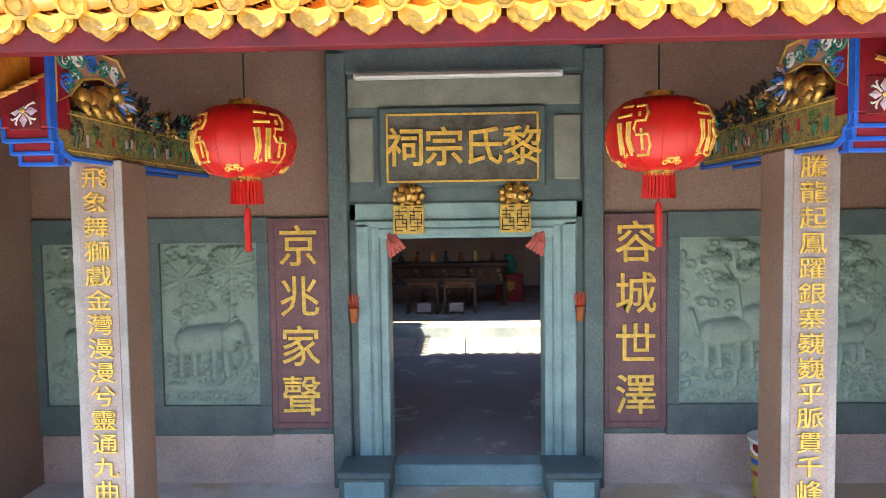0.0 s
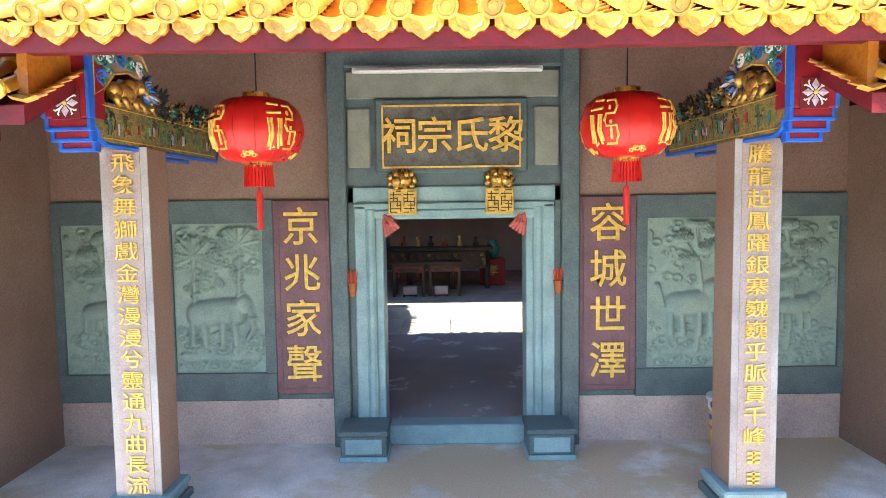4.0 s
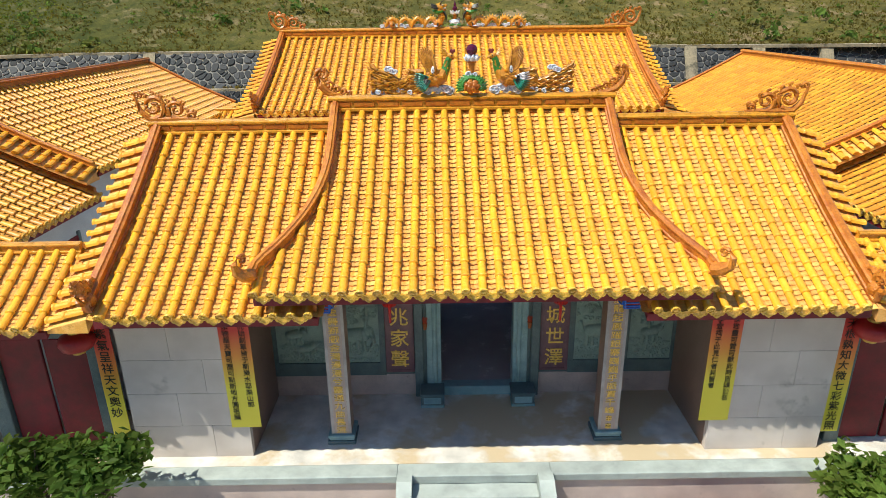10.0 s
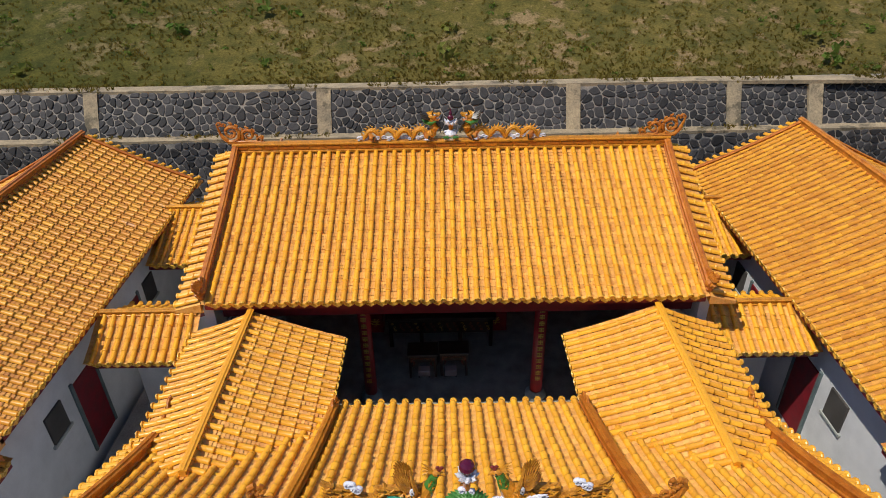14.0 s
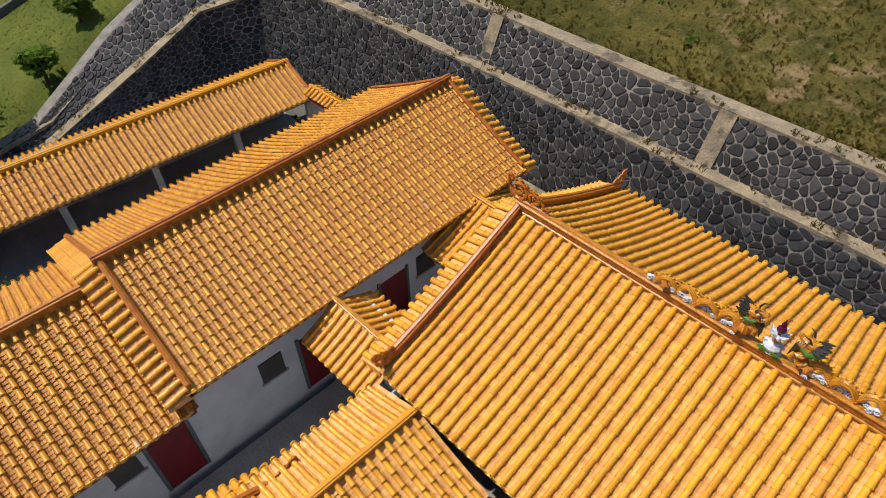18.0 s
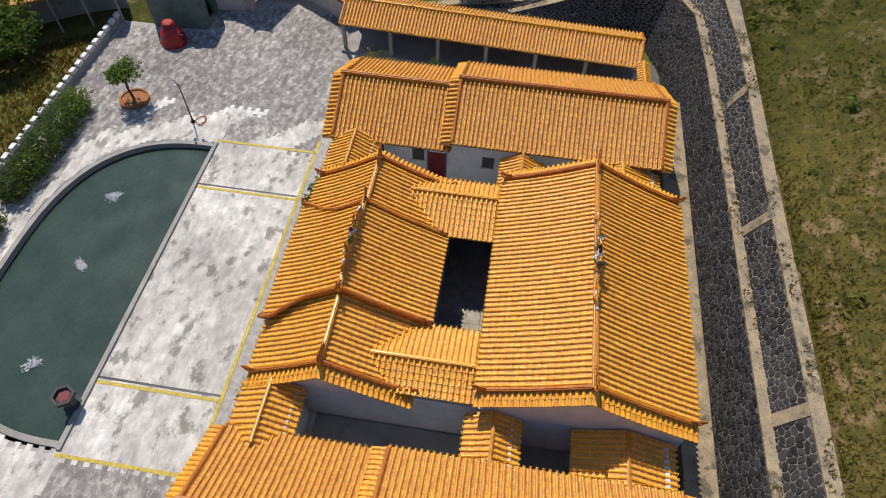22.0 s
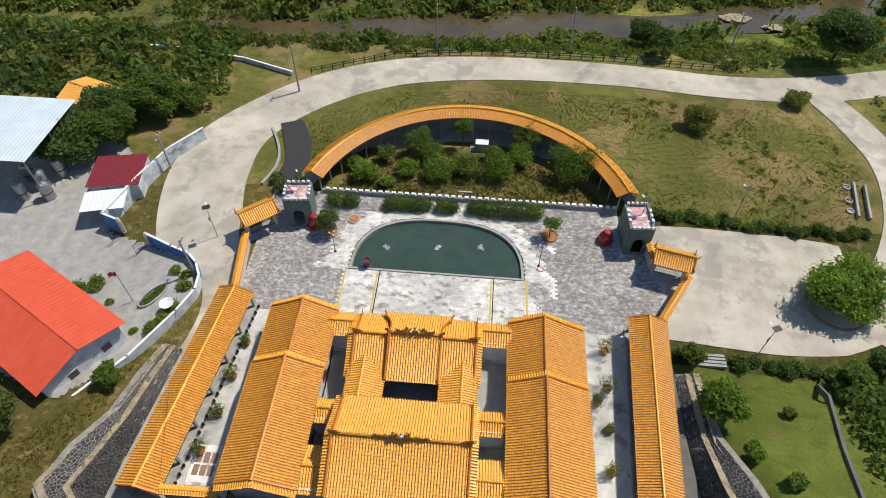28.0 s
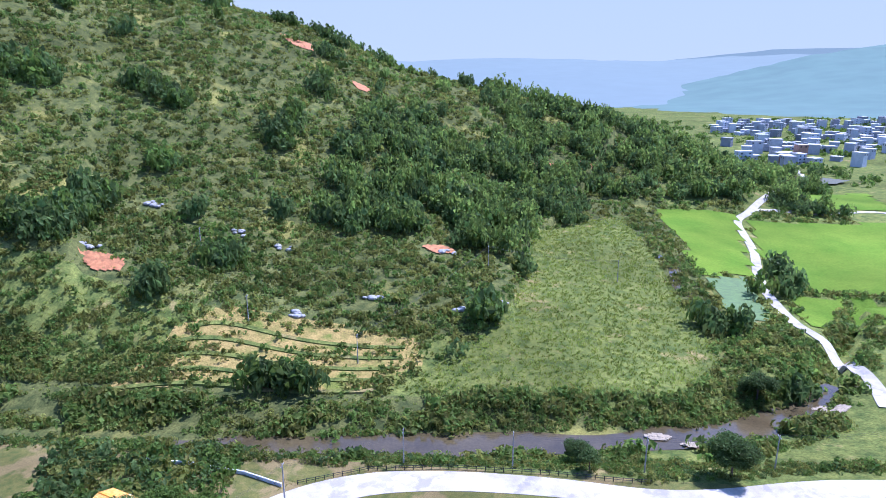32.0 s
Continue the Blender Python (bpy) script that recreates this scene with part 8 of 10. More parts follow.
def tree(x, y, z, h, r, mat, label, seed, leaves=2200, size=0.16, trunk=0.12, name="tree", group="", squash=0.8, low=0.35):
    rng = random.Random(seed)
    t = thing(name, label, "tree" if h > 1.6 else "shrub", (x, y, z), group)
    T = Form()
    top = h - r * squash
    T.tube([(0, 0, -0.1), (rng.uniform(-0.1, 0.1), rng.uniform(-0.1, 0.1), top * 0.5), (0, 0, top), (0.05, 0, top + r * 0.5)], [trunk, trunk * 0.8, trunk * 0.6, trunk * 0.25], 7)
    blobs = []
    for k in range(9):
        a, e = 2.4 * k + rng.uniform(-0.3, 0.3), rng.uniform(-0.4, 0.9)
        q = r * rng.uniform(0.45, 0.68)
        p = (q * math.cos(a), q * math.sin(a), top + e * r * squash * 0.7)
        T.tube([(0, 0, top * rng.uniform(0.5, 0.95)), (p[0] * 0.5, p[1] * 0.5, (top + p[2]) / 2), p], [trunk * 0.45, trunk * 0.3, trunk * 0.1], 5)
        b = r * rng.uniform(0.36, 0.55)
        blobs.append((*p, b, b * rng.uniform(0.8, 1.1), b * squash * rng.uniform(0.7, 1.0)))
    blobs.append((0, 0, top + r * 0.35 * squash, r * 0.6, r * 0.6, r * 0.6 * squash))
    T.part("trunk", BARK, t)
    leaf_cloud("crown", blobs, leaves, size, mat, t, seed=seed)
    return t


# ---- towers, gates and boundary walls ----
def tower(cx, cy, w, d, top, label, turn=0.0):
    t = thing("gate_tower", label, "tower", (cx, cy, YARD), "gate towers", turn=turn)
    h = top - YARD
    for s in (-1, 1):
        Form().box(s * w / 2 - 0.15, s * w / 2 + 0.15, -d / 2, d / 2, 0, h).part("side_wall", GREEN_TOWER, t)
    for s in (-1, 1):
        y0, y1 = s * d / 2 - 0.15, s * d / 2 + 0.15
        Form().box(-w / 2, -0.65, y0, y1, 0, h).part("wall_pier", GREEN_TOWER, t)
        Form().box(0.65, w / 2, y0, y1, 0, h).part("wall_pier", GREEN_TOWER, t)
        arch = [(-0.65, 2.0)] + [(-0.65 * math.cos(math.pi * k / 8), 2.0 + 0.6 * math.sin(math.pi * k / 8)) for k in range(1, 8)] + [(0.65, 2.0), (0.65, h), (-0.65, h)]
        m = Matrix(((1, 0, 0, 0), (0, 0, -1, (y0 + y1) / 2), (0, 1, 0, 0), (0, 0, 0, 1)))
        Form().prism(arch, -0.15, 0.15, m).part("arch_wall", GREEN_TOWER, t)
    Form().box(-w / 2, w / 2, -d / 2, d / 2, h - 0.4, h - 0.2).part("deck", PINK_TOP, t, "faded pink roof deck")
    n = 5
    for k in range(n):
        u = -w / 2 + w * (k + 0.5) / n
        v = -d / 2 + d * (k + 0.5) / n
        for s in (-1, 1):
            Form().box(u - w / n * 0.3, u + w / n * 0.3, s * d / 2 - 0.14, s * d / 2 + 0.14, h, h + 0.3, 0.015).part("merlon", PLASTER, t)
            if 0 < k < n - 1:
                Form().box(s * w / 2 - 0.14, s * w / 2 + 0.14, v - d / n * 0.3, v + d / n * 0.3, h, h + 0.3, 0.015).part("merlon", PLASTER, t)
    return t


tower(16.3, -19.0, 2.9, 2.9, 3.3, "grey-green square gate tower with crenels and a faded pink deck", 6)
tower(-23.9, -18.6, 2.6, 3.9, 3.3, "grey-green square gate tower with crenels beside the west gate", 4)


def gatehouse(cx, cy, turn, label):
    g = thing("gatehouse", label, "gate", (cx, cy, 0), "gatehouses", turn=turn)
    slope(g, -2.2, 2.2, -1, 1.45, 0.95, 3.0, 0.06, 60)
    slope(g, -2.2, 2.2, 1, 1.45, 0.95, 3.0, 0.06, 60)
    ridge_line(g, [(-2.3, 0, 3.0), (2.3, 0, 3.0)], 0.18, 0.24, RIDGE_Y, False)
    for s in (-1, 1):
        for q in (-1, 1):
            verge(g, s * 2.16, q, 1.45, 0.95, 3.0, 0.06, 0.14, 0.18, tip=True)
        Form().tube([(s * 2.3, 0, 3.15), (s * 2.48, 0, 3.28), (s * 2.52, 0, 3.5)], [0.09, 0.07, 0.02], 6).part("ridge_horn", RIDGE, g)
        Form().box(s * 1.75 - 0.22, s * 1.75 + 0.22, -0.3, 0.3, YARD, 2.2, 0.01).part("pier", GRANITE, g)
        for k in range(9):
            u = s * (0.1 + k * 0.17)
            Form().tube([(u, 0, YARD + 0.12), (u, 0, 1.3)], 0.018, 6).part("gate_bar", BLACK_METAL, g)
        for zz in (YARD + 0.2, 0.2, 1.15):
            Form().box(*sorted((s * 0.05, s * 1.53)), -0.02, 0.02, zz, zz + 0.05).part("gate_rail", BLACK_METAL, g)
    Form().box(-1.95, 1.95, -0.25, 0.25, 1.75, 2.15, 0.01).part("lintel", GRANITE, g)
    Form().box(-2.1, 2.1, -1.0, 1.0, YARD - 0.4, YARD + 0.06, 0.01).part("gate_step", CEMENT, g)


gatehouse(20.6, -16.3, -141, "east gatehouse with a tiled roof and iron gates")
gatehouse(-27.4, -13.6, 166, "west gatehouse with a tiled roof and iron gates")


def capped_wall(a, b, z1, label):
    d = Vector((b[0] - a[0], b[1] - a[1], 0))
    w = thing("capped_wall", label, "wall", (a[0], a[1], 0), "tile-capped walls", kind="structure", turn=math.degrees(math.atan2(d.y, d.x)))
    n = d.length
    Form().box(0, n, -0.12, 0.12, YARD - 1.2, z1).part("wall_body", GREY_WALL, w)
    slope(w, 0, n, -1, 0.42, 0.2, z1 + 0.25, 0.0, 0, eave=False)
    slope(w, 0, n, 1, 0.42, 0.2, z1 + 0.25, 0.0, 0, eave=False)
    ridge_line(w, [(0, 0, z1 + 0.25), (n, 0, z1 + 0.25)], 0.12, 0.12, GLAZE, False)


capped_wall((21.6, -14.0), (20.6, -6.2), 0.9, "grey boundary wall capped with orange tiles")
capped_wall((-29.2, -12.2), (-25.4, -6.0), 0.9, "grey boundary wall capped with orange tiles")
capped_wall((-25.3, -16.8), (-25.6, -14.4), 0.9, "grey boundary wall capped with orange tiles")
capped_wall((-16.0, 15.7), (-20.8, 15.6), 1.6, "grey boundary wall capped with orange tiles")
capped_wall((15.4, 15.8), (20.4, 15.9), 1.6, "grey boundary wall capped with orange tiles")

cren = thing("crenellated_wall", "grey crenellated garden wall with white merlons", "wall", kind="structure")
Form().box(-22.6, 14.8, -23.45, -23.2, YARD - 0.8, YARD + 0.55).part("wall_body", CEMENT, cren)
M = Form().box(-0.26, 0.26, -0.16, 0.16, 0, 0.28, 0.015)
pieces("merlon", M.v, M.f, [rows4(*I3, Vector((-22.2 + 0.84 * k, -23.32, YARD + 0.55))) for k in range(44)], WHITE, cren)

# ---- yard things ----
for k, (x, y) in enumerate(((11.21, -13.71), (-12.72, -13.69))):
    lp = thing("lamp_post", "slim black lamp post with three small globes", "street lamp", (x, y, YARD), "yard lamps")
    Form().lathe([(0.16, 0), (0.16, 0.06), (0.07, 0.14), (0.045, 0.5)], n=10).part("base", BLACK_METAL, lp)
    Form().tube([(0, 0, 0.4), (0, 0, 3.2)], [0.045, 0.03], 8).part("pole", BLACK_METAL, lp)
    for q in range(3):
        a = q * 2.094
        Form().tube([(0, 0, 3.0), (0.22 * math.cos(a), 0.22 * math.sin(a), 3.1), (0.32 * math.cos(a), 0.32 * math.sin(a), 3.25)], 0.018, 6).part("arm", BLACK_METAL, lp)
        Form().ball((0.32 * math.cos(a), 0.32 * math.sin(a), 3.33), 0.09, 8).part("globe", WHITE, lp)
hose = thing("coiled_hose", "tangled orange hose by the lamp post", "hose", (-12.9, -13.2, YARD + 0.02))
Form().tube([(0.5 * math.cos(a * 0.7) * (1 - a * 0.02), 0.35 * math.sin(a * 0.7), 0.02 + 0.004 * a) for a in range(24)], 0.02, 5).part("hose", SOIL, hose)
for x, y, h, mat, sd in ((12.4, -16.6, 3.2, LEAF_DARK, 21), (-14.1, -18.4, 2.9, LEAF, 22)):
    pt = thing("planter", "round brick-edged planter in the yard", "planter", (x, y, YARD), "yard planters")
    Form().lathe([(1.0, 0), (1.0, 0.22), (0.86, 0.22), (0.86, 0.12)], n=24).part("rim", CEMENT if x > 0 else SOIL, pt)
    Form().lathe([(0.87, 0.0), (0.87, 0.14)], n=24).part("soil", SOIL, pt)
    tree(x, y, YARD + 0.1, h, 1.55 if x > 0 else 1.2, mat, "yard tree in a round planter", sd, 2600 if x > 0 else 900, 0.13, 0.09, group="yard trees")
disc = thing("round_planter", "empty round planter bed with brown soil", "planter", (9.9, -19.0, YARD))
Form().lathe([(0.75, 0), (0.75, 0.14), (0.62, 0.14), (0.6, 0.08)], n=22).part("rim", CEMENT, disc)
Form().lathe([(0.62, 0), (0.62, 0.1)], n=22).part("soil", SOIL, disc)
for x, y in ((-20.7, -18.3), (14.4, -17.6)):
    ru = thing("red_urn", "large red painted paper-burning urn", "urn", (x, y, YARD), "red urns")
    Form().lathe([(0.95, 0), (0.95, 0.3), (0.85, 0.4), (0.78, 0.95), (0.5, 1.3), (0.36, 1.42), (0.42, 1.5), (0.42, 1.72), (0.3, 1.78)], n=20).part("body", RED, ru)
    Form().box(-0.25, 0.25, 0.7, 0.92, 0.35, 0.85, 0.02).part("fire_mouth", DEEP_RED, ru)
    Form().lathe([(0.44, 1.5), (0.5, 1.56), (0.44, 1.62)], n=18).part("neck_ring", DEEP_RED, ru)
bn = thing("incense_burner", "hexagonal dark stone incense burner at the pool edge", "burner", (7.1, -11.85, YARD))
Form().lathe([(0.5, 0.0), (0.5, 0.12), (0.3, 0.2), (0.34, 0.75), (0.55, 0.9), (0.56, 1.15), (0.42, 1.15), (0.38, 0.98)], n=6).part("bowl", STONE, bn)
Form().lathe([(0.3, 0.98), (0.3, 1.02)], n=6).part("ash_bed", DEEP_RED, bn)
for k, (x, y) in enumerate(((5.2, -15.2), (-0.6, -15.6), (-5.8, -16.0))):
    ft = thing("fountain_jet", "low white fountain jet in the pool", "fountain", (x, y, YARD - 0.28), "pool fountains")
    rng = np.random.RandomState(k)
    blobs = [(rng.uniform(-0.4, 0.4), rng.uniform(-0.4, 0.4), 0.03, 0.3, 0.3, 0.05) for _ in range(6)] + [(0, 0, 0.25, 0.12, 0.12, 0.25)]
    leaf_cloud("spray", blobs, 420, 0.05, FOAM, ft, seed=k, shell=0.1, kind="stuff")
hedge_x = [(12.4, 1.1), (10.6, 0.9), (5.4, 0.95), (4.1, 0.9), (2.8, 0.85), (1.5, 0.9), (-1.1, 0.95), (-2.0, 0.8), (-4.9, 0.9), (-6.6, 1.0), (-8.6, 1.1), (-10.4, 1.1), (-12.3, 1.0)]
for k, (x, r) in enumerate(hedge_x):
    hb = thing("clipped_bush", "round clipped green bush by the garden wall", "shrub", (x, -21.6, YARD), "bushes along the pool")
    Form().tube([(0, 0, 0), (0, 0, 0.5)], 0.05, 6).part("stem", BARK, hb)
    leaf_cloud("foliage", [(0, 0, r * 0.75, r * 1.25, r * 1.1, r * 0.8), (0.3 * r, 0.2, r * 0.8, r * 0.8, r * 0.8, r * 0.7)], 1500, 0.11, LEAF_DARK if k % 3 else LEAF, hb, seed=40 + k, shell=0.7)
for k, (x, y, h, r) in enumerate(((18.0, -0.4, 1.3, 0.6), (18.3, 3.6, 1.9, 0.9), (18.5, 7.6, 1.6, 0.95), (19.0, 11.4, 1.8, 0.8), (-19.4, -2.7, 2.2, 1.1), (-19.4, 1.6, 2.0, 1.0), (-19.2, 6.0, 0.9, 0.5), (-19.0, 10.2, 1.6, 0.8), (-18.2, 3.2, 1.5, 0.8))):
    tree(x, y, YARD, h, r, (LEAF, LEAF_WARM, LEAF_DARK)[k % 3], "small potted shrub in the side yard", 60 + k, 420, 0.09, 0.04, "yard_shrub", "side yard shrubs")
    pt = thing("round_pot", "round terracotta pot in the side yard", "pot", (x, y, YARD), "side yard pots")
    Form().lathe([(0.32, 0), (0.42, 0.28), (0.45, 0.36), (0.38, 0.36), (0.36, 0.2)], n=16).part("pot", SOIL, pt)
# potted shrubs and red jars at the terrace foot
for k, (x, y) in enumerate(((-5.85, -3.1), (-6.9, -3.0), (5.9, -3.0), (6.9, -2.9))):
    tree(x, y, YARD, 2.3 if k < 2 else 1.6, 0.75, LEAF, "leafy potted shrub at the foot of the terrace", 80 + k, 950, 0.1, 0.04, "terrace_shrub", "terrace shrubs")
for k, x in enumerate((3.2, 3.9, 4.7)):
    jr = thing("clay_jar", "round red-brown clay jar at the terrace foot", "jar", (x, -3.0, YARD), "clay jars")
    Form().lathe([(0.2, 0), (0.34, 0.2), (0.36, 0.42), (0.26, 0.6), (0.28, 0.66), (0.2, 0.66), (0.18, 0.5)], n=16).part("jar", SOIL, jr)
# rows of dark vases along the east corridor
VAS = Form().lathe([(0.1, 0), (0.17, 0.12), (0.17, 0.25), (0.08, 0.36), (0.12, 0.42)], n=8)
for k in range(26):
    t = k / 25
    vz = thing("dark_vase", "small dark glazed vase on the corridor kerb", "vase", (17.95 + 2.35 * t, -4.9 + 20.3 * t, YARD + 0.22), "vases on the corridor kerb")
    VAS.part("vase", BLACK_METAL, vz)
drying = thing("drying_mat", "pale concrete drying slab with brown harvest spread on it", "slab", (18.3, 12.6, YARD))
Form().box(-1.25, 1.25, -1.9, 1.9, 0, 0.06, 0.01).part("slab", PAVE_PALE, drying)
for k in range(6):
    Form().box(-1.0 + 0.7 * (k % 3), -0.45 + 0.7 * (k % 3), -1.2 + 1.2 * (k // 3), -0.2 + 1.2 * (k // 3), 0.06, 0.085, 0.02).part("harvest_patch", BROWN, drying)
ring = thing("ring_sculpture", "white metal ring frame in the garden", "sculpture", (-3.4, -24.6, YARD))
Form().tube([(0.95 * math.cos(a * math.pi / 12), 0.5 * math.sin(a * math.pi / 12), 0.45 + 0.75 * math.sin(a * math.pi / 12) * 0.6) for a in range(25)], 0.045, 6).part("ring", WHITE, ring)
for a in (0.4, 2.2, 4.2):
    Form().tube([(0, 0, 0), (0.9 * math.cos(a), 0.47 * math.sin(a), 0.45 + 0.43 * math.sin(a))], 0.025, 5).part("spoke", STEEL, ring)
pav = thing("garden_shrine", "small white-roofed shrine on a paved spot in the garden", "shrine", (-5.2, -34.6, YARD - 1.0))
Form().box(-0.9, 0.9, -0.55, 0.55, 1.15, 1.3, 0.03).part("slab_roof", WHITE, pav)
for sx, sy in product((-0.7, 0.7), (-0.4, 0.4)):
    Form().box(sx - 0.08, sx + 0.08, sy - 0.08, sy + 0.08, 0, 1.15).part("post", CEMENT, pav)
Form().box(-0.6, 0.6, -0.3, 0.3, 0, 0.75, 0.02).part("altar_block", GREY_WALL, pav)
Form().box(-1.6, 1.6, -1.0, 3.4, -0.2, 0.02).part("paved_spot", CEMENT, pav)

# garden trees inside the curved corridor
for k, (x, y, h, r, m, nl) in enumerate(((3.3, -32.8, 3.6, 1.9, LEAF_DARK, 1800), (-2.6, -34.6, 4.6, 1.2, LEAF_DARK, 1500), (-11.5, -35.0, 4.4, 2.3, LEAF_DARK, 2200), (-17.5, -29.6, 4.6, 3.2, LEAF_DARK, 3200),
                                         (9.6, -26.6, 2.6, 1.7, LEAF, 1300), (0.2, -27.6, 2.8, 2.0, LEAF, 1600), (-3.2, -29.0, 2.6, 1.9, LEAF_WARM, 1500), (-7.6, -28.6, 3.0, 2.2, LEAF, 1800), (4.4, -28.0, 2.3, 1.5, LEAF, 1100),
                                         (7.4, -30.6, 2.2, 1.3, LEAF_WARM, 900), (-10.4, -31.6, 3.0, 1.8, LEAF, 1400), (1.4, -31.0, 2.8, 1.6, LEAF_DARK, 1200), (-6.8, -32.2, 2.4, 1.4, LEAF_WARM, 1000), (11.8, -28.6, 2.0, 1.2, LEAF_WARM, 800), (6.6, -25.4, 1.6, 1.1, LEAF, 700))):
    tree(x, y, height(x, y), h * 1.05, r * 1.02, LEAF if m is LEAF_DARK else LEAF_GARDEN if m is LEAF else LEAF_BAMBOO, "leafy garden tree inside the curved corridor", 100 + k, int(nl * 1.3), 0.16, 0.09, group="garden trees")


# ---- plant cover of the land ----
def clump_forms(kinds, leaves, size, seed, dome=0.75, spread=0.5):
    """Shrub shapes of unit radius: bent leaf sprays over an uneven dome, standing on z = 0."""
    rng = np.random.RandomState(seed)
    out = []
    for _ in range(kinds):
        lobes = rng.normal(size=(6, 3)) * [0.45, 0.45, 0.2] + [0, 0, 0.55 * dome]
        pick = rng.randint(0, 6, leaves)
        d = rng.normal(size=(leaves, 3))
        d /= np.linalg.norm(d, axis=1)[:, None]
        d[:, 2] = np.abs(d[:, 2]) * 1.1 - 0.25
        c = lobes[pick] + d * rng.uniform(0.4, 0.62, leaves)[:, None] * [1, 1, dome * 1.2]
        u = np.cross(d, rng.normal(size=(leaves, 3)))
        u /= np.linalg.norm(u, axis=1)[:, None]
        w = np.cross(d + rng.normal(size=(leaves, 3)) * spread, u)
        w /= np.linalg.norm(w, axis=1)[:, None]
        s = size * rng.uniform(0.6, 1.35, leaves)[:, None]
        out.append(np.stack([c - u * s, c + w * s * 0.6 + d * s * 0.2, c + u * s * 0.9 - d * s * 0.25, c - w * s * 0.6], 1).reshape(-1, 3))
    return np.array(out)


def grass_forms(kinds, blades, seed, lean=0.5, width=0.1):
    rng = np.random.RandomState(seed)
    out = []
    for _ in range(kinds):
        a = rng.uniform(0, 6.28, blades)
        o = np.stack([np.cos(a), np.sin(a), 0 * a], 1)
        b = rng.normal(size=(blades, 3)) * [0.3, 0.3, 0]
        s = np.stack([-np.sin(a), np.cos(a), 0 * a], 1) * width
        mid = b + o * lean * 0.4 * rng.uniform(0.4, 1, blades)[:, None] + [0, 0, 0.6]
        tip = mid + o * lean * 0.6 + np.stack([0 * a, 0 * a, rng.uniform(0.0, 0.5, blades)], 1)
        out.append(np.stack([b - s, b + s, mid + s * 0.6, tip], 1).reshape(-1, 3))
    return np.array(out)


def scatter(name, forms, spots, mat, label, category, seed=1):
    """Copies of plant forms at spots (x, y, z, radius, height), as one mass."""
    S = np.array(spots, float)
    if not len(S):
        return None
    rng = np.random.RandomState(seed)
    k = rng.randint(0, len(forms), len(S))
    a = rng.uniform(0, 6.28, len(S))
    P = forms[k].copy()
    c, s = np.cos(a)[:, None], np.sin(a)[:, None]
    x = (P[:, :, 0] * c - P[:, :, 1] * s) * S[:, 3:4] + S[:, 0:1]
    y = (P[:, :, 0] * s + P[:, :, 1] * c) * S[:, 3:4] + S[:, 1:2]
    z = P[:, :, 2] * S[:, 4:5] + S[:, 2:3]
    q = forms.shape[1] // 4
    ob = many(name, np.stack([x, y, z], 2).reshape(-1, 3), [(0, 1, 2, 3)], len(S) * q, 4, mat)
    return tagged(ob, label, category, kind="stuff")


def within(poly):
    n = len(poly)

    def test(x, y):
        odd = False
        for i in range(n):
            (ax, ay), (bx, by) = poly[i], poly[i - 1]
            if (ay > y) != (by > y) and x < (bx - ax) * (y - ay) / (by - ay) + ax:
                odd = not odd
        return odd
    return test


def away(line, d):
    def test(x, y):
        for (ax, ay), (bx, by) in zip(line, line[1:]):
            dx, dy = bx - ax, by - ay
            t = min(1, max(0, ((x - ax) * dx + (y - ay) * dy) / (dx * dx + dy * dy)))
            if math.hypot(x - ax - t * dx, y - ay - t * dy) < d:
                return False
        return True
    return test


MEADOW = [(11, -96), (-18, -97), (-61, -101), (-79, -123), (-82, -204), (-80, -300), (-31, -259), (-18, -146), (-9, -123)]
RICE_A = [(-101, -316), (-146, -318), (-120, -215), (-97.5, -207)]
RICE_B = [(-151, -311), (-235, -322), (-260, -240), (-190, -205), (-140, -203), (-135, -245)]
RICE_C = [(-125, -194), (-160, -200), (-170, -172), (-119, -157)]
GREENS = [(-98, -205), (-116, -211), (-107, -159), (-95, -158)]
FAR_ROAD = [(-114, -104), (-118, -122), (-117, -148), (-115, -166), (-121, -209), (-134, -254), (-144, -306), (-159, -329), (-200, -390), (-258, -495), (-275, -560)]
ROAD_LINE = [(28.6, -16.5), (30.6, -27), (28.6, -37), (21, -46.5), (9, -53), (-7, -55.6), (-26, -55.6), (-44, -54), (-58, -55), (-78, -60), (-110, -66), (-150, -90)]
BRANCH = [(-57, -53), (-60.5, -45), (-62, -35), (-60, -25), (-55.5, -15.5), (-49, -8.5)]

ribbon("far_road", FAR_ROAD, [4.2] * 8 + [4, 5, 5], CONCRETE, "pale concrete lane between the rice fields", "road", 0.25)
ribbon("side_lane", [(-159, -329), (-200, -336), (-240, -345), (-265, -322)], [3, 3.5, 3.5, 3], CONCRETE, "pale field lane leaving the main lane", "road", 0.25)
for poly in (RICE_A, RICE_B, RICE_C, [(-190, -350), (-250, -352), (-270, -420), (-215, -410)]):
    patch("rice_field", poly, 5.0, RICE, "bright green flooded rice field between low banks", "field", 0.3)
patch("vegetable_field", GREENS, 3.0, CABBAGE, "blue-green vegetable plot beside the stream", "field", 0.3)
patch("far_pond", [(-232, -455), (-262, -450), (-282, -470), (-262, -492), (-238, -482)], 4.0, RIVER, "pale village pond reflecting the sky", "pond", 0.0, level=-8.0 + 3.2)
river = [(60, -72), (26, -73.5), (8, -77), (-18, -80), (-45, -84.5), (-65, -88), (-80, -95), (-97, -106.5), (-108, -117)]
v, f = [], []
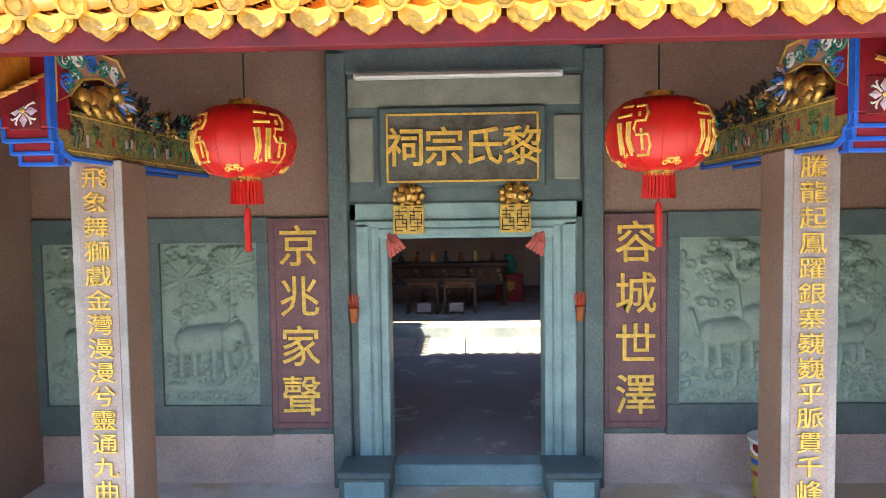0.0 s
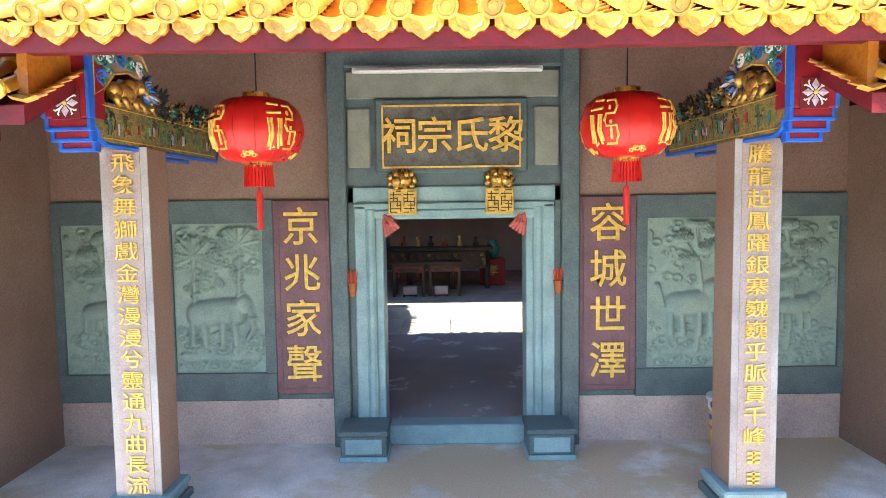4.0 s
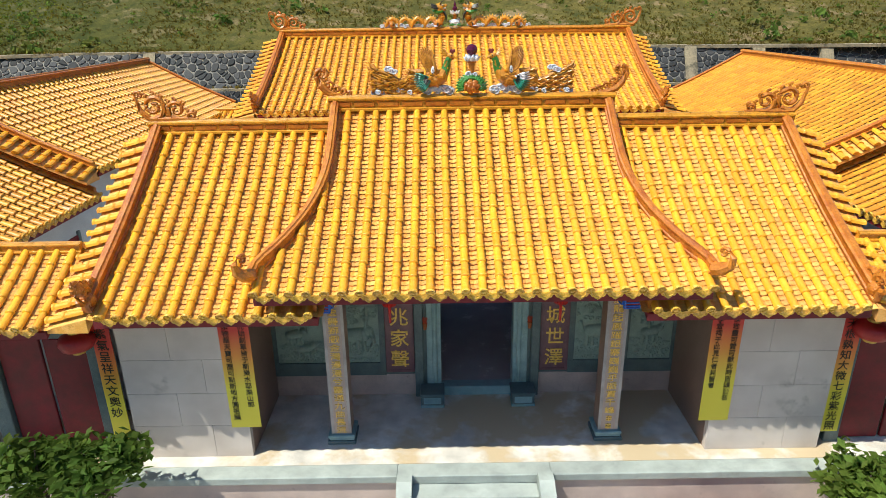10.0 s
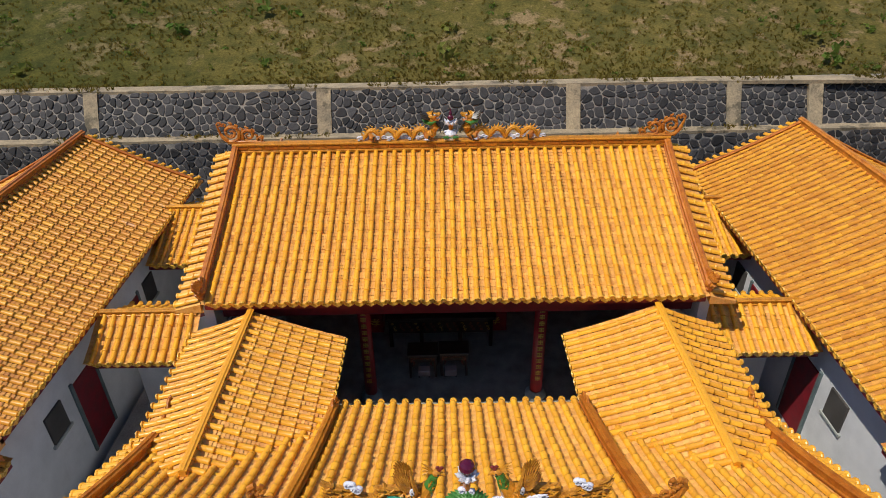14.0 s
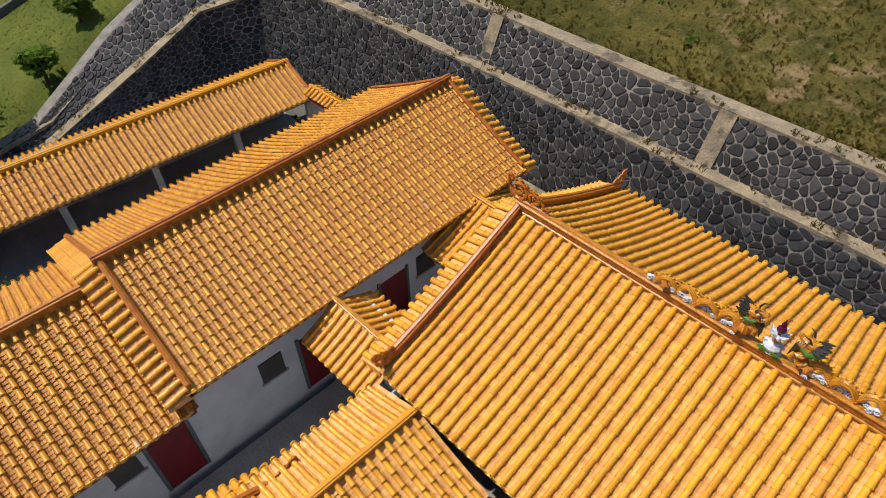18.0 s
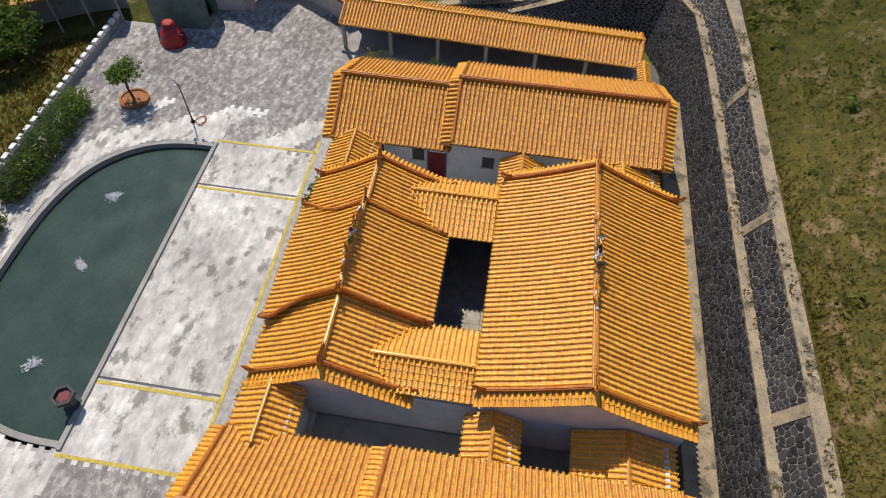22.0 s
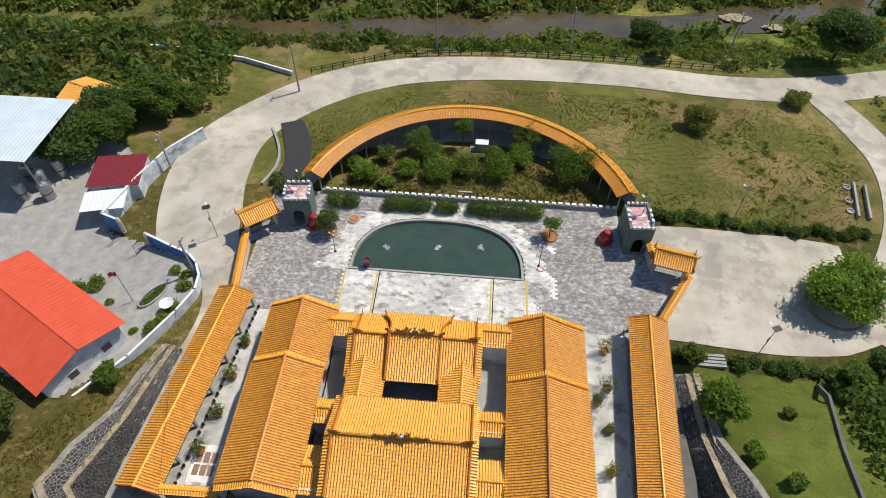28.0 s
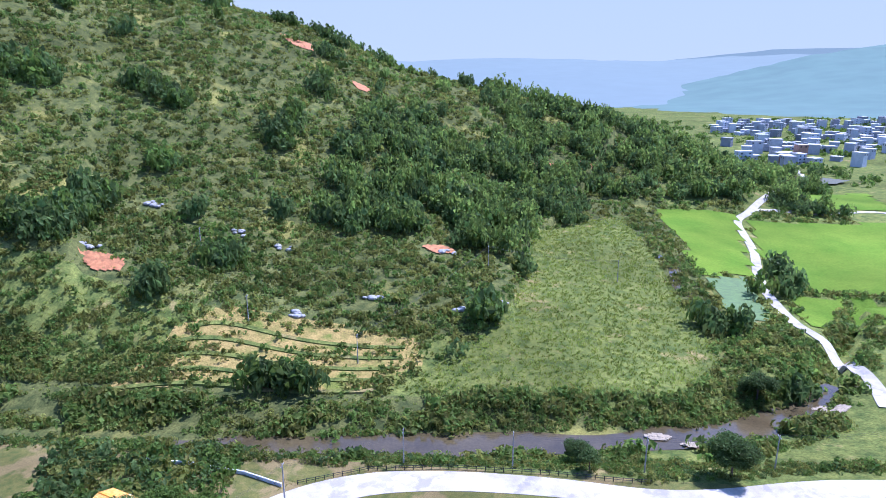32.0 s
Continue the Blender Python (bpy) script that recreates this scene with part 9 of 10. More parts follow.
for i, (x, y) in enumerate(river):
    a, b = river[max(i - 1, 0)], river[min(i + 1, len(river) - 1)]
    k = Vector((b[0] - a[0], b[1] - a[1], 0)).normalized()
    z = min(-9.4, height(x, y) + 0.45)
    v += [(x + k.y * 5, y - k.x * 5, z), (x - k.y * 5, y + k.x * 5, z)]
f = [(2 * i, 2 * i + 1, 2 * i + 3, 2 * i + 2) for i in range(len(river) - 1)]
tagged(link("river_water", v, f, RIVER), "shallow brown river below the road", "river", kind="structure")
ribbon("stream", [(-88, -178), (-84, -191), (-87, -213), (-84, -228)], [3, 5, 5, 3], RIVER, "pale stream beside the vegetable plot", "stream", 0.15)
for x, y, r in ((-53, -86, 3.2), (-60, -83.5, 2.4), (-69, -86, 2.2), (-100, -104, 5)):
    patch("gravel_bar", [(x + r * (1 + 0.25 * math.sin(3 * k)) * math.cos(k * 0.7), y + 0.5 * r * math.sin(k * 0.7)) for k in range(9)], 0.5, LEDGE, "pale sand bar at the river's edge", "sandbank", 0.55)

# red cuttings and pale rock patches on the hill
CUTS = ((111, -130, 8, 3.5), (110, -337, 12, 6), (69, -320, 6, 4), (-64, -350, 6, 3), (-41, -339, 9, 4), (9, -184, 7, 3.5))
ROCKS = ((113, -167), (82, -168), (65, -166), (27, -142), (48, -127), (-3, -139), (-14, -144), (118, -134), (6, -182))
for x, y, a, b in CUTS:
    patch("soil_cutting", [(x + a * (1 + 0.2 * math.sin(5 * k)) * math.cos(k * 0.52), y + b * (1 + 0.25 * math.cos(4 * k)) * math.sin(k * 0.52)) for k in range(12)], 0.7, SOIL, "bare orange soil cut into the slope", "bare soil", 0.5 if y < 0 else 0.15)
patch("soil_cutting", [(-56, 60), (-50, 58.6), (-44, 60.2), (-38, 60.8), (-33, 61.5), (-29, 62.5), (-30, 64.2), (-35, 65.4), (-40, 64.6), (-46, 65.2), (-52, 64.4), (-57, 63.5)], 0.6, SOIL, "bare orange earth bank cut into the foot of the scrub hill", "bare soil", 0.12)
patch("soil_cutting", [(-27, 71), (-22, 70), (-17, 71.5), (-18, 73.5), (-24, 73.8)], 0.6, SOIL, "bare orange earth bank cut into the foot of the scrub hill", "bare soil", 0.12)
for x, y in ROCKS:
    rng = random.Random(int(x * 7 + y))
    R = Form()
    for _ in range(7):
        px, py, r = x + rng.uniform(-3, 3), y + rng.uniform(-1.6, 1.6), rng.uniform(0.6, 1.3)
        R.ball((px, py, height(px, py) + 0.5), r, 6, (1.3, 0.9, 0.55))
    tagged(R.part("rock_outcrop", CEMENT, kind="stuff"), "pale grey rocks showing through the scrub", "rocks", kind="stuff")

in_meadow, on_far = within(MEADOW), away(FAR_ROAD, 4)
fields = [within(p) for p in (RICE_A, RICE_B, RICE_C, GREENS, [(-190, -350), (-250, -352), (-270, -420), (-215, -410)], [(-228, -450), (-270, -445), (-288, -470), (-262, -498), (-232, -486)])]
off_road, off_branch = away(ROAD_LINE, 5.5), away(BRANCH, 5.0)
for p in ground.data.polygons:
    x, y = p.center.x, p.center.y
    if y < -60:
        p.material_index = 4 if not in_meadow(x, y) and (y < -124 and x > -90 + 0.1 * (y + 124) or -95 < y < river_y(x)) else 1
    elif y < -24:
        p.material_index = 3
    elif -46 < x < -24.5 and -2 < y < 20:
        p.material_index = 2
SHRUBS = clump_forms(8, 27, 0.36, 11)
TREES = clump_forms(6, 75, 0.26, 12, 1.0)
BAMBOO = clump_forms(5, 80, 0.24, 14, 1.5, 0.9)
TUFT = grass_forms(6, 5, 15, 0.5, 0.13)
BLADES = grass_forms(8, 5, 16, 0.7, 0.1)

arc_far = lambda x, y: math.hypot(x + 3.85, y + 17.4) > 22.6
rng = random.Random(5)
bins = collections.defaultdict(list)
# wooded hill across the river: close scrub below, taller trees towards the crest
for _ in range(25000):
    u = rng.random()
    y = -92 - 430 * u ** 1.35
    x = rng.uniform(-130 - 0.35 * (-y - 90), 150 + 0.95 * (-y - 90))
    if in_meadow(x, y) or not on_far(x, y) or y > river_y(x) - 5 or any(t(x, y) for t in fields):
        continue
    if any(abs(x - a) < c * 1.05 and -d < y - b < d + 4 for a, b, c, d in CUTS) or any(abs(x - a) < 3.4 and -2 < y - b < 5 for a, b in ROCKS):
        continue
    open_land = noise.noise((x * 0.022, y * 0.022, 3.1))
    h = crest_hill(x, y)
    terrace = -122 < y and -5 < x < 72
    if rng.random() < smooth(0.05, 0.3, open_land) * 0.35 or (terrace and rng.random() < 0.75):
        continue
    wood = -60 < x < 60 and -330 < y < -190 or (x < 0 and y < -330)
    tall = noise.noise((x * 0.05, y * 0.05, 9)) + (0.45 if wood else 0)
    z = height(x, y)
    if tall > 0.38:
        r = rng.uniform(2.4, 4.4)
        kind = "wood" if rng.random() < 0.6 else "bamboo" if wood else "leafy"
        bins[kind].append((x, y, z - 0.4, r, r * rng.uniform(1.2, 2.0)))
    else:
        r = rng.uniform(0.8, 1.9) * (1 + 0.0014 * (-y - 90))
        kind = "scrub" if rng.random() < 0.5 else "dark_scrub" if rng.random() < 0.45 else "leafy_scrub"
        bins[kind].append((x, y, z - 0.3, r, r * rng.uniform(0.8, 1.5)))
# thick belt along both banks of the river
for _ in range(4600):
    x = rng.uniform(-150, 125)
    side = rng.choice((-1, 1))
    y = river_y(x) + (side * rng.uniform(4.5, 15) if side < 0 else rng.uniform(4.5, 14))
    if y > -62 or not off_road(x, y) or not on_far(x, y):
        continue
    if (-62 < x < -48 or -40 < x < 34 and rng.random() < 0.45) and side > 0:
        continue
    if noise.noise((x * 0.09, y * 0.15, 21)) < -0.22:
        continue
    r = rng.uniform(0.6, 1.5) + (1.5 * rng.random() if noise.noise((x * 0.05, y * 0.05, 2)) > 0.1 else 0)
    kind = rng.choice(("dark_scrub", "leafy_scrub", "scrub", "leafy_scrub", "scrub"))
    bins[kind].append((x, y, height(x, y) - 0.3, r, r * rng.uniform(0.8, 1.3)))
# far valley floor and the foot of the town
for _ in range(2600):
    x, y = rng.uniform(-900, 120), -rng.uniform(330, 1300)
    if not on_far(x, y) or any(t(x, y) for t in fields) or noise.noise((x * 0.01, y * 0.01, 2)) < -0.1:
        continue
    r = rng.uniform(2.5, 6)
    bins["dark_scrub" if rng.random() < 0.6 else "leafy_scrub"].append((x, y, height(x, y) - 0.4, r, r * rng.uniform(0.8, 1.3)))
for key, forms, mat, label in (("scrub", SHRUBS, LEAF_WARM, "olive green scrub covering the hillside"), ("dark_scrub", SHRUBS, LEAF, "dark green scrub on hillside and river banks"),
                               ("leafy_scrub", SHRUBS, LEAF_BAMBOO, "mid-green leafy scrub on hillside and river banks"), ("wood", TREES, LEAF_DARK, "dark green trees of the hill wood"),
                               ("bamboo", BAMBOO, LEAF_BAMBOO, "light green feathery bamboo in the hill wood"), ("leafy", TREES, LEAF, "green trees scattered over the hill")):
    scatter(key, forms, bins[key], mat, label, "woodland" if key in ("wood", "bamboo", "leafy") else "scrub", 3)

# near scrub: the west bank of lawn and the field edges, the slope behind
near = collections.defaultdict(list)
weeds = collections.defaultdict(list)
for _ in range(900):
    x, y = rng.uniform(-78, -42), rng.uniform(-6, 26)
    if x > -43 - 0.2 * y and y > 0 or not off_branch(x, y) or (y < 1 and x > -52):
        continue
    r = rng.uniform(0.6, 1.5)
    near[rng.choice(("a", "b", "c"))].append((x, y, height(x, y) - 0.2, r, r * rng.uniform(0.8, 1.4)))
for _ in range(420):
    x, y = rng.uniform(36, 75), rng.uniform(-62, -40)
    if not off_road(x, y):
        continue
    r = rng.uniform(0.6, 1.0) if rng.random() < 0.6 else rng.uniform(1.4, 2.8)
    near[rng.choice(("a", "b", "c"))].append((x, y, height(x, y) - 0.2, r, r * rng.uniform(0.8, 1.2)))
# weeds on the grassy knoll, in drifts, and close scrub on the hill behind it
for _ in range(5200):
    x, y = rng.uniform(-62, 62), 21.2 + 44 * rng.random() ** 1.4
    if noise.noise((x * 0.11, y * 0.11, 12)) + rng.uniform(-0.25, 0.25) < 0.02 or scrub_hill(x, y) > height(x, y) - 0.05:
        continue
    r = rng.uniform(0.08, 0.24) * (1.0 + (1.3 if rng.random() < 0.1 else 0))
    weeds[rng.choice(("a", "c", "c"))].append((x, y, height(x, y) - 0.03, r, r * rng.uniform(0.7, 1.2)))
for _ in range(4400):
    x, y = rng.uniform(-95, 95), 58 + 60 * rng.random() ** 1.3
    if scrub_hill(x, y) < height(x, y) - 0.05 or (-55 < x < -31 and 59.5 < y < 64) or (-27 < x < -17 and 70 < y < 73.8):
        continue
    r = rng.uniform(0.7, 1.9)
    near[rng.choice(("a", "b", "c", "c"))].append((x, y, height(x, y) - 0.2, r, r * rng.uniform(0.8, 1.5)))
for _ in range(2600):
    x, y = rng.uniform(-130, 100), rng.uniform(-73, -58.5)
    if not off_road(x, y):
        continue
    r = rng.uniform(0.4, 1.0) + (0.9 * rng.random() if noise.noise((x * 0.07, y * 0.07, 8)) > 0.05 else 0)
    near[rng.choice(("a", "b", "c", "c", "a"))].append((x, y, height(x, y) - 0.1, r, r))
for _ in range(700):
    x, y = rng.uniform(-58, 22), rng.uniform(-53, -25)
    if not arc_far(x, y) or not off_road(x, y) or not off_branch(x, y) or noise.noise((x * 0.08, y * 0.08, 4)) + rng.uniform(-0.1, 0.1) < 0.16 or (x > -14 and y > -36):
        continue
    r = rng.uniform(0.2, 0.75)
    near[rng.choice(("a", "c"))].append((x, y, height(x, y) - 0.1, r, r * 0.8))
for _ in range(260):
    x, y = rng.uniform(-95, -64), rng.uniform(-52, -8)
    r = rng.uniform(0.4, 1.6)
    near[rng.choice(("a", "b", "c"))].append((x, y, height(x, y) - 0.1, r, r))
for _ in range(330):
    x, y = rng.uniform(-58, -42.2), rng.uniform(-3.5, 24)
    if x > -41.9 + 0.17 * max(0, y):
        continue
    r = rng.uniform(0.6, 1.7)
    near[rng.choice(("b", "c", "c"))].append((x, y, height(x, y) - 0.1, r, r * 1.1))
NEAR = clump_forms(6, 46, 0.26, 21)
for key, mat, label in (("a", LEAF_WARM, "olive shrubs at the field edges and slopes"), ("b", LEAF_DARK, "dark shrubs at the field edges and slopes"), ("c", LEAF, "fresh green shrubs at the field edges and slopes")):
    scatter("shrubs", NEAR, near[key], mat, label, "scrub", 4)

WEEDS = clump_forms(8, 16, 0.4, 23)
scatter("weeds", WEEDS, weeds["a"], LEAF_WARM, "olive weeds on the grassy knoll", "weeds", 14)
scatter("weeds", WEEDS, weeds["c"], LEAF, "fresh green weeds on the grassy knoll", "weeds", 15)

# grass: short on the slopes, taller in the meadow
turf, fresh, tall, lawn = [], [], [], []
for _ in range(56000):
    y = 20.9 + 48 * rng.random() ** 1.6
    x = rng.uniform(-38 - (y - 22), 36 + (y - 22))
    g = noise.noise((x * 0.25, y * 0.25, 0))
    if rng.random() < 0.75 + g:
        s = rng.uniform(0.06, 0.15) * (1 + (y - 22) * 0.012)
        (fresh if noise.noise((x * 0.045, y * 0.07, 7)) + rng.uniform(-0.2, 0.2) > -0.04 else turf).append((x, y, height(x, y), s, s * rng.uniform(0.7, 1.4)))
for _ in range(26000):
    x, y = rng.uniform(-58, 26), rng.uniform(-53, -23.5)
    if not arc_far(x, y) or not off_road(x, y) or not off_branch(x, y) or (x > 10 and y > -34 and x > 20):
        continue
    s = rng.uniform(0.08, 0.19) * (1.4 if noise.noise((x * 0.1, y * 0.1, 5)) > 0.1 else 1)
    (turf if noise.noise((x * 0.06, y * 0.06, 1)) + rng.uniform(-0.2, 0.2) < 0.0 else fresh).append((x, y, height(x, y), s, s * rng.uniform(0.7, 1.3)))
for _ in range(11000):
    x, y = rng.uniform(-48, -26), rng.uniform(-1.5, 22)
    if bank_edge(x, y) < 1.8 and y > 4:
        continue
    s = rng.uniform(0.05, 0.1)
    lawn.append((x, y, height(x, y), s, s * rng.uniform(0.6, 1.1)))
for _ in range(6000):
    x, y = rng.uniform(25, 38), rng.uniform(0, 22)
    if bank_edge(x, y) < 1.8 or y < 1.9 * (x - 27.6):
        continue
    s = rng.uniform(0.1, 0.22)
    (turf if rng.random() < 0.6 else fresh).append((x, y, height(x, y), s, s))
tufts = []
for line, zs, off in ((UP, UP_Z, 0.45), (UP, UP_Z, 0.2), (LOW, LOW_Z, 1.3)):
    edge = outward(line, off)
    for (a, b), (c, d), za, zb in zip(edge, edge[1:], zs, zs[1:]):
        for _ in range(int(math.hypot(c - a, d - b) * 7)):
            t = rng.random()
            x, y = a + (c - a) * t + rng.gauss(0, 0.16), b + (d - b) * t + rng.gauss(0, 0.16)
            if noise.noise((x * 0.3, y * 0.3, 11)) > -0.05:
                s = rng.uniform(0.06, 0.2)
                tufts.append((x, y, za + (zb - za) * t + 0.05, s, s))
garden = []
for _ in range(7000):
    a, q = rng.uniform(math.pi, 2 * math.pi), 18.3 * math.sqrt(rng.random())
    x, y = -3.85 + q * math.cos(a), -23.6 + (q - 5) * math.sin(a) * 0.72
    if y < -23.8 and math.hypot(x + 3.85, y + 17.4) < 18.4:
        s = rng.uniform(0.1, 0.3)
        garden.append((x, y, height(x, y), s, s))
for _ in range(11000):
    x, y = rng.uniform(-85, 15), -92 - 205 * rng.random() ** 1.3
    if in_meadow(x, y):
        s = rng.uniform(0.5, 1.1) * (1 - 0.0012 * (y + 92))
        tall.append((x, y, height(x, y), s, s * rng.uniform(0.6, 1.0)))
for _ in range(9000):
    x, y = rng.uniform(-10, 260), -88 - 260 * rng.random() ** 1.2
    if y < river_y(x) - 8 and noise.noise((x * 0.022, y * 0.022, 3.1)) > -0.1:
        s = rng.uniform(0.5, 1.2) * (1 - 0.0012 * (y + 92))
        tall.append((x, y, height(x, y), s, s * rng.uniform(0.5, 0.9)))
scatter("short_lawn", BLADES, lawn, LAWN_GRASS, "bright green mown lawn beside the compound", "grass", 16)
scatter("wall_tufts", BLADES, tufts, GRASS, "dry tufts of grass on the coping and ledge", "grass", 17)
scatter("turf", BLADES, turf, GRASS, "short dull olive grass on the slope and field", "grass", 6)
scatter("lawn_grass", BLADES, fresh, GRASS_FRESH, "fresh green grass of lawn and field", "grass", 7)
scatter("garden_grass", BLADES, garden, GRASS, "weedy grass between the garden trees", "grass", 8)
scatter("meadow_grass", TUFT, tall, MEADOW_GRASS, "tall bright meadow grass across the river", "grass", 9)

# dry terraced fields and their banks across the river
patch("terrace_field", [(86, -88), (64, -92), (40, -93), (12, -97), (6, -110), (10, -122), (40, -126), (70, -126), (80, -112)], 2.0, DRY_GRASS, "dry golden grass of abandoned field terraces", "field", 0.2)
for k in range(5):
    line = [(88 - 3 * k, -88 - 6.5 * k), (66, -92 - 6.5 * k), (44, -92 - 6 * k), (24, -94 - 5.5 * k), (12, -97 - 5 * k)]
    ribbon("terrace_bank", line, [1.4, 1.6, 1.3, 1.5, 1.2], VALLEY, "low earth bank of an abandoned field terrace", "bank", 0.55)


# ---- trees and hedges round the compound ----
def bush(x, y, r, mat, label, group, seed, h=0.85, z=None):
    z = height(x, y) if z is None else z
    b = thing("bush", label, "shrub", (x, y, z), group)
    q = random.Random(seed)
    blobs = [(q.uniform(-0.35, 0.35) * r, q.uniform(-0.35, 0.35) * r, r * h * q.uniform(0.4, 0.75), r * q.uniform(0.5, 0.75), r * q.uniform(0.5, 0.75), r * h * q.uniform(0.45, 0.65)) for _ in range(5)]
    T = Form()
    for k in range(4):
        T.tube([(0, 0, -0.05), (0.2 * r * math.cos(k * 1.6), 0.2 * r * math.sin(k * 1.6), r * h * 0.5)], [0.04, 0.015], 5)
    T.part("stem", BARK, b)
    leaf_cloud("leaves", blobs, int(420 + 420 * r), 0.13 + 0.03 * r, mat, b, seed=seed)
    return b


for k in range(19):
    bush(-27.5 - 1.45 * k, -23.3 + 0.35 * math.sin(k * 1.7), 1.0 + 0.25 * math.sin(k * 2.3), LEAF_DARK if k % 3 == 0 else LEAF, "dark green hedge bush beside the parking court", "hedge along the parking court", 300 + k)
for k, x in enumerate((-27.4, -33.6, -35.2, -36.8, -38.4, -40.0, -41.6, -43.8, -47.5)):
    bush(x, -3.0 + 0.25 * math.sin(k * 2.1), 0.95 + 0.2 * math.sin(k * 1.9), LEAF if k % 2 else LEAF_DARK, "clipped green hedge bush above the parking court", "hedge above the parking court", 330 + k)
for k, (x, y, r) in enumerate(((28.8, -9.2, 0.7), (27.3, -8.6, 0.75), (27.0, -7.0, 0.9), (27.3, -4.0, 1.0), (27.9, -2.6, 1.0), (28.6, -1.2, 0.9), (30.6, -1.0, 0.5), (37.8, -7.0, 1.2), (39.6, -6.6, 1.1), (35.0, -4.6, 0.5))):
    bush(x, y, r, LEAF_BAMBOO, "clipped light green bush in the neighbour's yard", "bushes of the neighbour's yard", 350 + k)
for k, (x, y, r) in enumerate(((19.6, -23.2, 1.5), (18.0, -24.3, 1.2), (21.2, -25.0, 1.1))):
    bush(x, y, r, LEAF_DARK, "dark bush beside the tower", "bushes by the tower", 370 + k)
tree(-46.8, -12.3, height(-46.8, -12.3), 5.8, 4.3, LEAF_GARDEN, "large round leafy tree in a ring bed", 401, 9000, 0.24, 0.3)
ringbed = thing("tree_ring", "low curved red-brown kerb round the large tree", "kerb", (-46.8, -12.3, height(-46.8, -12.3)))
F = Form()
F.lathe([(3.5, -0.2), (3.5, 0.32), (3.3, 0.34), (3.28, -0.2)], n=40)
F.part("kerb_ring", BROWN, ringbed)
for k, (x, y, h, r, m) in enumerate(((-29.7, 3.6, 4.4, 2.3, LEAF_GARDEN), (-28.2, -2.4, 2.6, 1.2, LEAF), (-31.4, 8.0, 1.8, 0.9, LEAF_GARDEN), (-33.8, 11.0, 1.5, 0.8, LEAF), (-36.4, 3.2, 0.9, 0.6, LEAF_WARM), (-48.5, -4.0, 3.0, 1.6, LEAF_DARK), (-45, -2.2, 3.2, 1.6, LEAF),
                                    (48, -36, 6.0, 4.0, LEAF_DARK), (42.5, -38.5, 6.0, 3.8, LEAF), (50, -28, 6.5, 4.0, LEAF_DARK), (45.5, -31.5, 5.6, 3.6, LEAF), (38.5, -41, 4.0, 2.6, LEAF),
                                    (-32.6, -70, 6.0, 3.0, LEAF_DARK), (-61.5, -62.5, 9.0, 4.4, LEAF_DARK), (-52.5, -50.5, 2.4, 1.8, LEAF_WARM), (-36.5, -43.5, 3.4, 2.3, LEAF_WARM), (-83, -107, 8, 4.2, LEAF_DARK), (36.5, 12, 4.5, 2.6, LEAF_DARK),
                                    (29.6, 5.6, 2.4, 1.2, LEAF), (-34, -62, 5.0, 2.2, LEAF_DARK), (52, 4, 4, 2.4, LEAF), (-66, -12, 4, 2.2, LEAF), (-60, -3, 4.5, 2.4, LEAF_WARM))):
    tree(x, y, height(x, y), h, r, m, "leafy green tree outside the compound", 410 + k, int(900 + 520 * r * r), 0.14 + 0.03 * r, 0.07 + 0.04 * r, group="trees round the compound")


# ---- neighbouring buildings ----
def ribbed(w, d, z0, z1, pitch=0.3, amp=0.03, thick=0.05):
    """A ribbed sheet from (0, 0, z0) to (w, d, z1), ribs running up the slope."""
    n = max(2, int(w / pitch) * 2)
    F = Form()
    v = []
    for i in range(n + 1):
        x, k = w * i / n, amp * (i % 2)
        v += [(x, 0, z0 + k), (x, d, z1 + k), (x, d, z1 + k - thick), (x, 0, z0 + k - thick)]
    f = [(4 * i + k, 4 * i + 4 + k, 4 * i + 4 + (k + 1) % 4, 4 * i + (k + 1) % 4) for i in range(n) for k in range(4)]
    F.add(v, f + [(0, 1, 2, 3), tuple(4 * n + k for k in (3, 2, 1, 0))])
    return F


HG = -1.5
house = thing("house", "white house with a red sheet-metal gable roof", "house", (29.6, 0.2, HG), turn=-29.7)
Form().box(0.7, 16, 0.6, 9.3, 0, 3.9).part("wall", STAINED_WHITE, house)
v = [(0.71, 0.6, 3.9), (0.71, 9.3, 3.9), (0.71, 4.9, 5.1), (16, 0.6, 3.9), (16, 9.3, 3.9), (16, 4.9, 5.1)]
Form().add(v, [(0, 2, 1), (3, 4, 5), (0, 3, 5, 2), (1, 2, 5, 4)]).part("gable", STAINED_WHITE, house)
ribbed(16.6, 4.9, 3.95, 5.3, 0.55, 0.02).part("roof_sheet", RED_SHEET, house, "smooth red roof sheet")
F = ribbed(16.6, 5.1, 5.3, 3.9, 0.3, 0.06)
F.v = [(x, y + 4.9, z) for x, y, z in F.v]
F.part("roof_sheet", RED_SHEET, house, "ribbed red roof sheet")
Form().tube([(-0.02, 4.9, 5.34), (16.6, 4.9, 5.34)], 0.1, 6).part("roof_ridge", RED_SHEET, house)
for y in (2.6, 6.4):
    Form().box(0.66, 0.8, y - 0.5, y + 0.5, 1.6, 2.5).part("window", DARK, house)
    Form().box(0.6, 0.75, y - 0.6, y + 0.6, 2.52, 2.62).part("lintel", CEMENT, house)
for x in (3, 6, 9, 12):
    Form().box(x - 0.5, x + 0.5, 0.55, 0.7, 1.2, 2.6).part("window", DARK, house)

